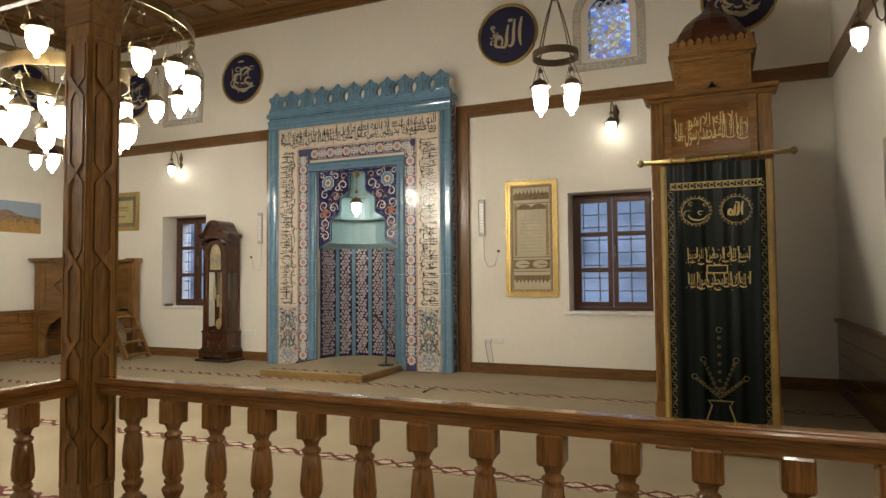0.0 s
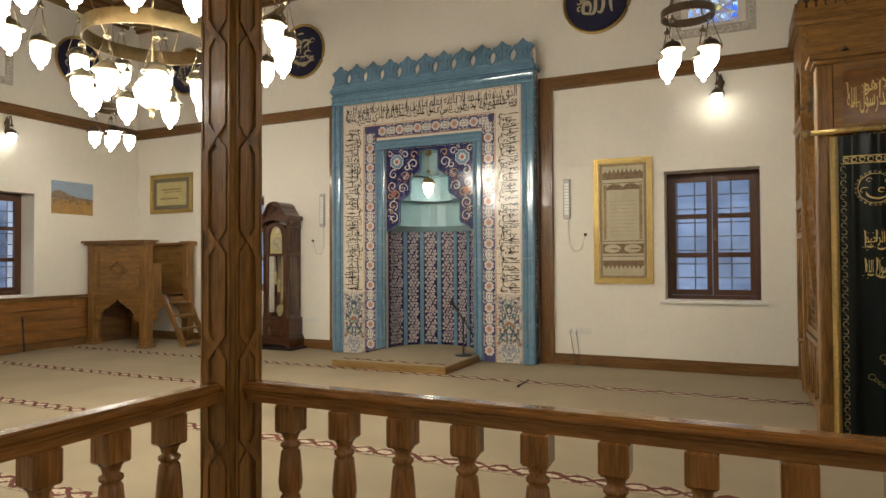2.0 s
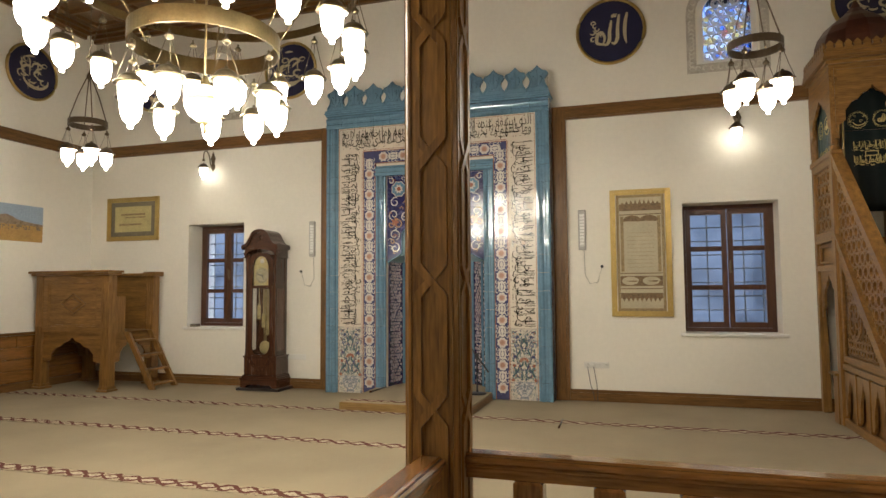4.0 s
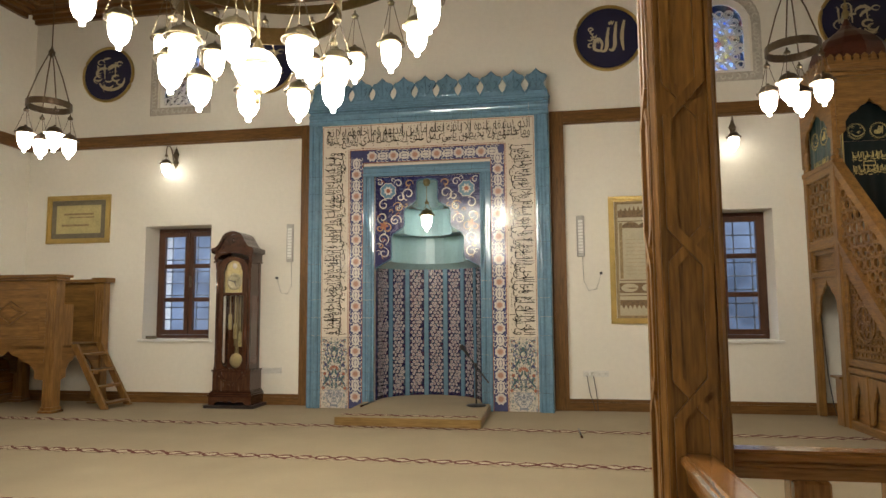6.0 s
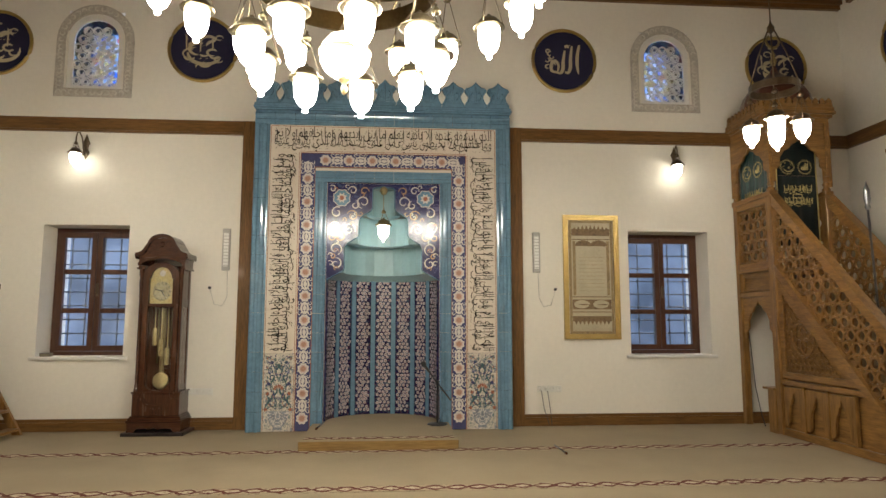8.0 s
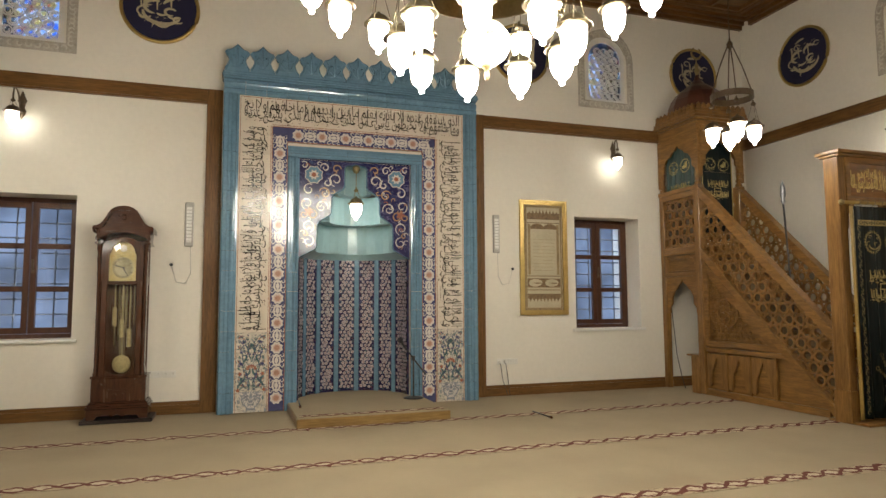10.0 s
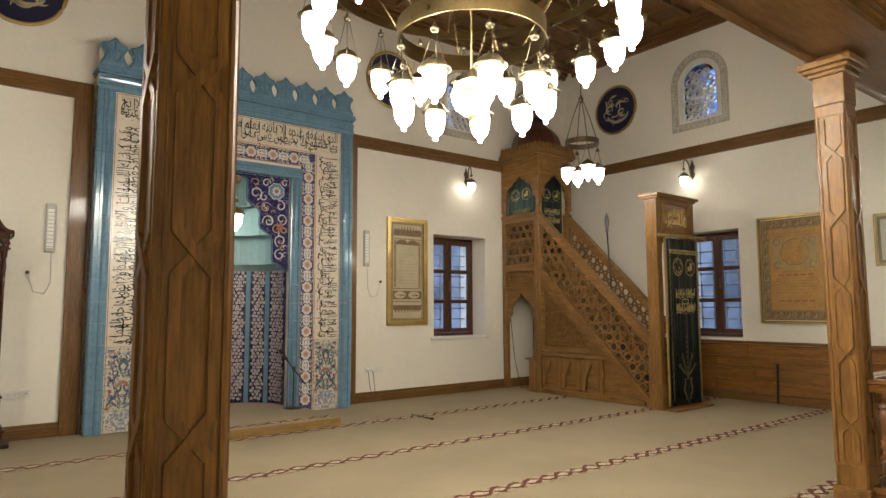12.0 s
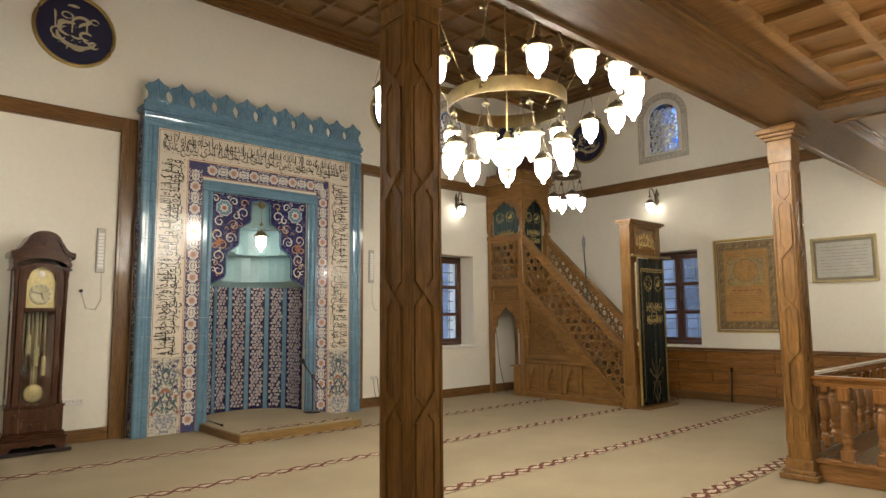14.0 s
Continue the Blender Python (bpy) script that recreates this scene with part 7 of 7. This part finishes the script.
part("case_back", boxes((-0.265, 0.265, -0.025, 0, 0.525, 2.10)), WALNUT["z"], ck)
for s in (-1, 1):
    part("door_stile", boxes((*sorted((s * 0.235, s * 0.165)), D0 + 0.015, D0 + 0.05, 0.525, 2.0), bevel=0.006), WALNUT["z"], ck)
    part("corner_stile", boxes((*sorted((s * 0.275, s * 0.235)), D0 + 0.035, D0 + 0.07, 0.525, 2.08), bevel=0.004), WALNUT["z"], ck)
    part("quarter_column", lathe([(0.030, 0.527), (0.030, 0.56), (0.020, 0.575), (0.025, 0.60), (0.019, 0.62), (0.019, 0.68), (0.024, 0.70), (0.019, 0.72), (0.019, 1.66), (0.025, 1.69), (0.019, 1.72), (0.022, 1.80), (0.027, 1.86), (0.020, 1.93), (0.030, 1.96), (0.032, 2.03)], 12, (s * 0.262, D0 + 0.022, 0)), WALNUT["z"], ck, "turned and carved corner column")
    part("back_stile", boxes((*sorted((s * 0.275, s * 0.255)), -0.075, -0.025, 0.525, 2.08)), WALNUT["z"], ck)
    part("side_rail", boxes((*sorted((s * 0.272, s * 0.258)), D0 + 0.07, -0.075, 1.56, 1.66), (*sorted((s * 0.272, s * 0.258)), D0 + 0.07, -0.075, 0.525, 0.60), bevel=0.003), WALNUT["y"], ck)
    part("side_panel", boxes((*sorted((s * 0.268, s * 0.260)), D0 + 0.07, -0.075, 1.66, 2.08)), WALNUT["z"], ck)
    part("side_glass", boxes((*sorted((s * 0.267, s * 0.263)), D0 + 0.07, -0.075, 0.60, 1.56)), MIRRORGLASS, ck).visible_shadow = False
part("door_rail", boxes((-0.165, 0.165, D0 + 0.012, D0 + 0.045, 1.565, 1.605), bevel=0.005), WALNUT["x"], ck)
part("door_foot", prism(bmesh.new(), [(-0.165, 0.527), (-0.165, 0.64), (-0.14, 0.585), (-0.09, 0.55), (0.0, 0.54), (0.09, 0.55), (0.14, 0.585), (0.165, 0.64), (0.165, 0.527)], D0 + 0.012, D0 + 0.045), WALNUT["x"], ck)
part("door_glass", boxes((-0.165, 0.165, D0 + 0.03, D0 + 0.034, 0.54, 1.57)), MIRRORGLASS, ck).visible_shadow = False
# works
pen = part("pendulum", boxes((-0.012, 0.012, -0.205, -0.195, 0.60, 1.55), (-0.03, -0.022, -0.203, -0.197, 0.66, 1.45), (0.022, 0.03, -0.203, -0.197, 0.66, 1.45)), BRASS, ck)
bob = lathe([(0.0, -0.016), (0.085, -0.010), (0.105, 0.0), (0.085, 0.006), (0.0, 0.010)], 24)
bob.transform(pose(0, -0.21, 0.645, 90))
part("bob", bob, DIALBRASS, pen)
for x, top, bot in ((-0.085, 1.30, 1.08), (0.0, 1.16, 0.95), (0.085, 1.05, 0.84)):
    part("weight", lathe([(0.0, bot), (0.024, bot + 0.006), (0.027, bot + 0.02), (0.027, top - 0.02), (0.022, top), (0.006, top + 0.01), (0.004, 1.56)], 12, (x, -0.26, 0)), DIALBRASS, ck)
for k in range(6):
    part("chime_rod", tube(bmesh.new(), [(-0.11 + 0.044 * k, -0.08, 0.85 + 0.05 * k), (-0.11 + 0.044 * k, -0.08, 1.55)], 0.011, 6), BRASS, ck)
# arched door head and dial
DZ = 1.76
arcp = [(0.15 * math.cos(math.pi * k / 14) * 0.93, 1.925 + 0.135 * math.sin(math.pi * k / 14)) for k in range(15)]
inner = [(0.155, 1.60)] + [(0.155, 1.915)] + arcp + [(-0.155, 1.915)] + [(-0.155, 1.60)]
outer = [(0.235, 1.60), (0.235, 1.955)] + [(0.235 * math.cos(math.pi * k / 14), 1.96 + 0.155 * math.sin(math.pi * k / 14)) for k in range(15)] + [(-0.235, 1.955), (-0.235, 1.60)]
part("door_head", frame_prism(bmesh.new(), outer, inner, D0 + 0.012, D0 + 0.05), WALNUT["z"], ck)
part("door_bead", frame_prism(bmesh.new(), [(x * 1.10, 1.60 + (z - 1.60) * 1.05) for x, z in inner], inner, D0 + 0.002, D0 + 0.014), WALNUT["z"], ck)
# hood: arched cornice board, flared shoulders, carved tympanum
def bonnet(h, grow_=0.0):
    """The upper outline of the hood, from one shoulder to the other."""
    half_ = [(0.345, 2.205), (0.335, 2.235), (0.30, 2.24), (0.265, 2.255), (0.235, 2.285), (0.21, 2.325), (0.185, 2.36), (0.175, 2.385), (0.15, 2.42), (0.11, 2.45), (0.06, 2.468), (0.0, 2.475)]
    pts_ = [(x * (1 + grow_), z + h) for x, z in half_]
    return [(-x, z) for x, z in pts_] + pts_[-2::-1]
top = bonnet(0.0)
arch_under = [(0.29 * math.cos(math.pi * k / 16) if 0 < k < 16 else math.copysign(0.29, 8 - k), 2.05 + (0.115 * math.sin(math.pi * k / 16) if 0 < k < 16 else 0.0)) for k in range(17)]
part("tympanum", prism(bmesh.new(), [(x * 0.90, z - 0.03) for x, z in top] + arch_under, D0 + 0.012, -0.04), WALNUT["x"], ck)
for out, h0, h1 in ((0.030, -0.045, -0.022), (0.045, -0.022, 0.0)):
    lo_, hi_ = bonnet(h0, -0.03), bonnet(h1)
    part("hood_cornice", prism(bmesh.new(), lo_ + hi_[::-1], D0 - out, -0.03), WALNUT["x"], ck)
for k in range(2):
    o_ = [(x * (1.02 + 0.06 * k), z + 0.022 + 0.02 * k) for x, z in arch_under]
    i_ = [(x * (0.98 + 0.06 * k), z + 0.004 + 0.02 * k) for x, z in arch_under]
    part("arch_moulding", prism(bmesh.new(), o_ + i_[::-1], D0 - 0.018 + 0.006 * k, D0 + 0.012), WALNUT["x"], ck)
for s in (-1, 1):
    part("hood_side", boxes((*sorted((s * 0.30, s * 0.27)), D0 - 0.005, -0.03, 2.04, 2.19), (*sorted((s * 0.315, s * 0.27)), D0 - 0.02, -0.03, 2.03, 2.055), bevel=0.004), WALNUT["y"], ck)
    for cx, cz, r, a0, a1, w in ((0.13, 2.31, 0.034, 0, 330, 0.016), (0.075, 2.34, 0.05, 60, 250, 0.016), (0.20, 2.25, 0.03, 30, 300, 0.014), (0.045, 2.29, 0.045, -40, 130, 0.014), (0.10, 2.255, 0.05, 20, 160, 0.012)):
        bm = bmesh.new()
        stroke(bm, s * cx, cz, r, 90 + s * (a0 - 90), 90 + s * (a1 - 90), w, D0 + 0.012, 0.016, 1.0)
        part("crest_carving", bm, WALNUT["x"], ck)
bm = lathe([(0.0, 0.0), (0.03, 0.004), (0.034, 0.012), (0.02, 0.02), (0.0, 0.024)], 14)
bm.transform(pose(0, D0 + 0.012, 2.345, 90))
part("crest_boss", bm, WALNUT["x"], ck)
dial = part("dial", prism(bmesh.new(), inner, D0 + 0.052, D0 + 0.06), DIALBRASS, ck, "brass arched dial")
face = lathe([(0.0, 0.002), (0.082, 0.002), (0.086, 0.005), (0.118, 0.005), (0.122, 0.0)], 28)
face.transform(pose(0, D0 + 0.0515, DZ, 90))
part("chapter_ring", face, mat("silvered_ring", (0.40, 0.35, 0.22), 0.3, metal=0.5, vary=0.3, scale=30), dial, "silvered chapter ring")
for s in (-1, 1):
    for q in (-1, 1):
        bm = bmesh.new()
        stroke(bm, s * 0.118, DZ + q * 0.118, 0.022, 0, 300, 0.012, D0 + 0.052, 0.003, 1.0)
        part("corner_ornament", bm, GOLD, dial)
for k in range(12):
    bm = boxes((-0.004, 0.004, -0.004, 0, 0.092, 0.114))
    bm.transform(Matrix.Translation((0, D0 + 0.048, DZ)) @ Matrix.Rotation(math.radians(30 * k), 4, "Y"))
    part("hour_mark", bm, BLACK, dial)
for t, ln, w in ((150, 0.075, 0.006), (-75, 0.10, 0.005)):
    bm = boxes((-w, w, -0.004, 0, -0.015, ln))
    bm.transform(Matrix.Translation((0, D0 + 0.044, DZ)) @ Matrix.Rotation(math.radians(t), 4, "Y"))
    part("clock_hand", bm, BLACK, dial)
moon = lathe([(0.0, 0.0), (0.038, 0.0), (0.042, -0.004)], 20)
moon.transform(pose(0, D0 + 0.0505, 1.985, 90))
part("moon_disc", moon, PALE, dial)
part("dial_glass", boxes((-0.155, 0.155, D0 + 0.03, D0 + 0.034, 1.605, 2.06)), MIRRORGLASS, ck).visible_shadow = False


# ---- preacher's chair (raised wooden pulpit) ----
pu = thing("preaching_chair", "raised oak preaching chair on arched legs with a small ladder", "pulpit", at=(-11.27, 7.24, 0))
PW, PD, PZ, PT = 1.42, 1.04, 0.86, 1.78
for x in (0.0, PW - 0.15):
    for y in (0.0, PD - 0.15):
        part("leg_post", boxes((x, x + 0.15, y, y + 0.15, 0.07, PT - 0.05), (x - 0.03, x + 0.18, y - 0.03, y + 0.18, 0.004, 0.035), (x - 0.012, x + 0.162, y - 0.012, y + 0.162, 0.035, 0.08), bevel=0.006), OAK["z"], pu)
        bm = bmesh.new()
        for k in range(3):
            box(bm, x + 0.028 + 0.038 * k, x + 0.044 + 0.038 * k, y - 0.008, y + 0.002, 0.95, 1.62, bevel=0.002)
        part("flute", bm, OAK["z"], pu)
part("front_panel", boxes((0.15, PW - 0.15, 0.03, 0.06, PZ, PT - 0.05)), OAK["x"], pu)
part("panel_frame", frame_prism(bmesh.new(), rect(0.15, PW - 0.15, PZ, PT - 0.06), rect(0.24, PW - 0.24, PZ + 0.10, PT - 0.16), 0.008, 0.035), OAK["x"], pu)
part("panel_bead", frame_prism(bmesh.new(), rect(0.24, PW - 0.24, PZ + 0.10, PT - 0.16), rect(0.265, PW - 0.265, PZ + 0.125, PT - 0.185), 0.018, 0.035), OAK["x"], pu)
bm = bmesh.new()
lz = [(PW / 2 - 0.26, 1.30), (PW / 2, 1.14), (PW / 2 + 0.26, 1.30), (PW / 2, 1.46)]
frame_prism(bm, lz, [(PW / 2 + (u - PW / 2) * 0.84, 1.30 + (v - 1.30) * 0.84) for u, v in lz], 0.012, 0.031)
prism(bm, [(PW / 2 + (u - PW / 2) * 0.55, 1.30 + (v - 1.30) * 0.55) for u, v in lz], 0.016, 0.031)
part("carved_lozenge", bm, OAK["x"], pu)
part("back_panel", boxes((0.15, PW - 0.15, PD - 0.05, PD - 0.02, PZ, PT - 0.05)), OAK["x"], pu)
part("side_panel", boxes((0.02, 0.05, 0.15, PD - 0.15, PZ, PT - 0.05)), OAK["y"], pu)
part("seat_floor", boxes((0.03, PW - 0.03, 0.03, PD - 0.03, PZ - 0.03, PZ + 0.01)), OAK["x"], pu)
part("inner_seat", boxes((0.15, 0.55, 0.10, PD - 0.10, PZ + 0.01, PZ + 0.40), (0.12, 0.58, 0.08, PD - 0.08, PZ + 0.40, PZ + 0.43)), OAK["x"], pu)
part("top_cornice", boxes((-0.05, PW + 0.03, -0.05, 0.20, PT - 0.05, PT - 0.015), (-0.08, PW + 0.06, -0.08, 0.22, PT - 0.015, PT + 0.02), (-0.05, 0.20, 0.20, PD, PT - 0.05, PT - 0.015), (PW - 0.18, PW + 0.06, PD - 0.18, PD + 0.02, PT - 0.05, PT + 0.02), (0.20, PW - 0.18, PD - 0.12, PD, PT - 0.05, PT + 0.0), bevel=0.006), OAK["x"], pu)
part("front_arch", arch_cut(0.15, PW - 0.15, 0.42, PZ, PZ - 0.06, 0.3, 0.03, 0.06, "xz"), OAK["x"], pu)
part("side_arch", arch_cut(0.15, PD - 0.15, 0.42, PZ, PZ - 0.06, 0.3, PW - 0.06, PW - 0.03), OAK["y"], pu)
part("side_arch", arch_cut(0.15, PD - 0.15, 0.42, PZ, PZ - 0.06, 0.3, 0.03, 0.06), OAK["y"], pu)
part("half_door", boxes((PW - 0.05, PW - 0.02, 0.15, 0.34, PZ, PZ + 0.55)), OAK["z"], pu)
ld = part("ladder", bmesh.new(), OAK["z"], pu)
for y in (0.32, 0.80):
    part("ladder_rail", prism(bmesh.new(), [(PW - 0.02, PZ + 0.0), (PW + 0.06, PZ + 0.02), (PW + 0.56, 0.012), (PW + 0.46, 0.012)], y, y + 0.045), OAK["z"], ld)
for k in range(4):
    f = (k + 0.35) / 4
    x, z = PW + 0.02 + 0.48 * (1 - f), PZ * f
    part("rung", boxes((x - 0.06, x + 0.08, 0.365, 0.80, z - 0.012, z + 0.018), bevel=0.004), OAK["y"], ld)
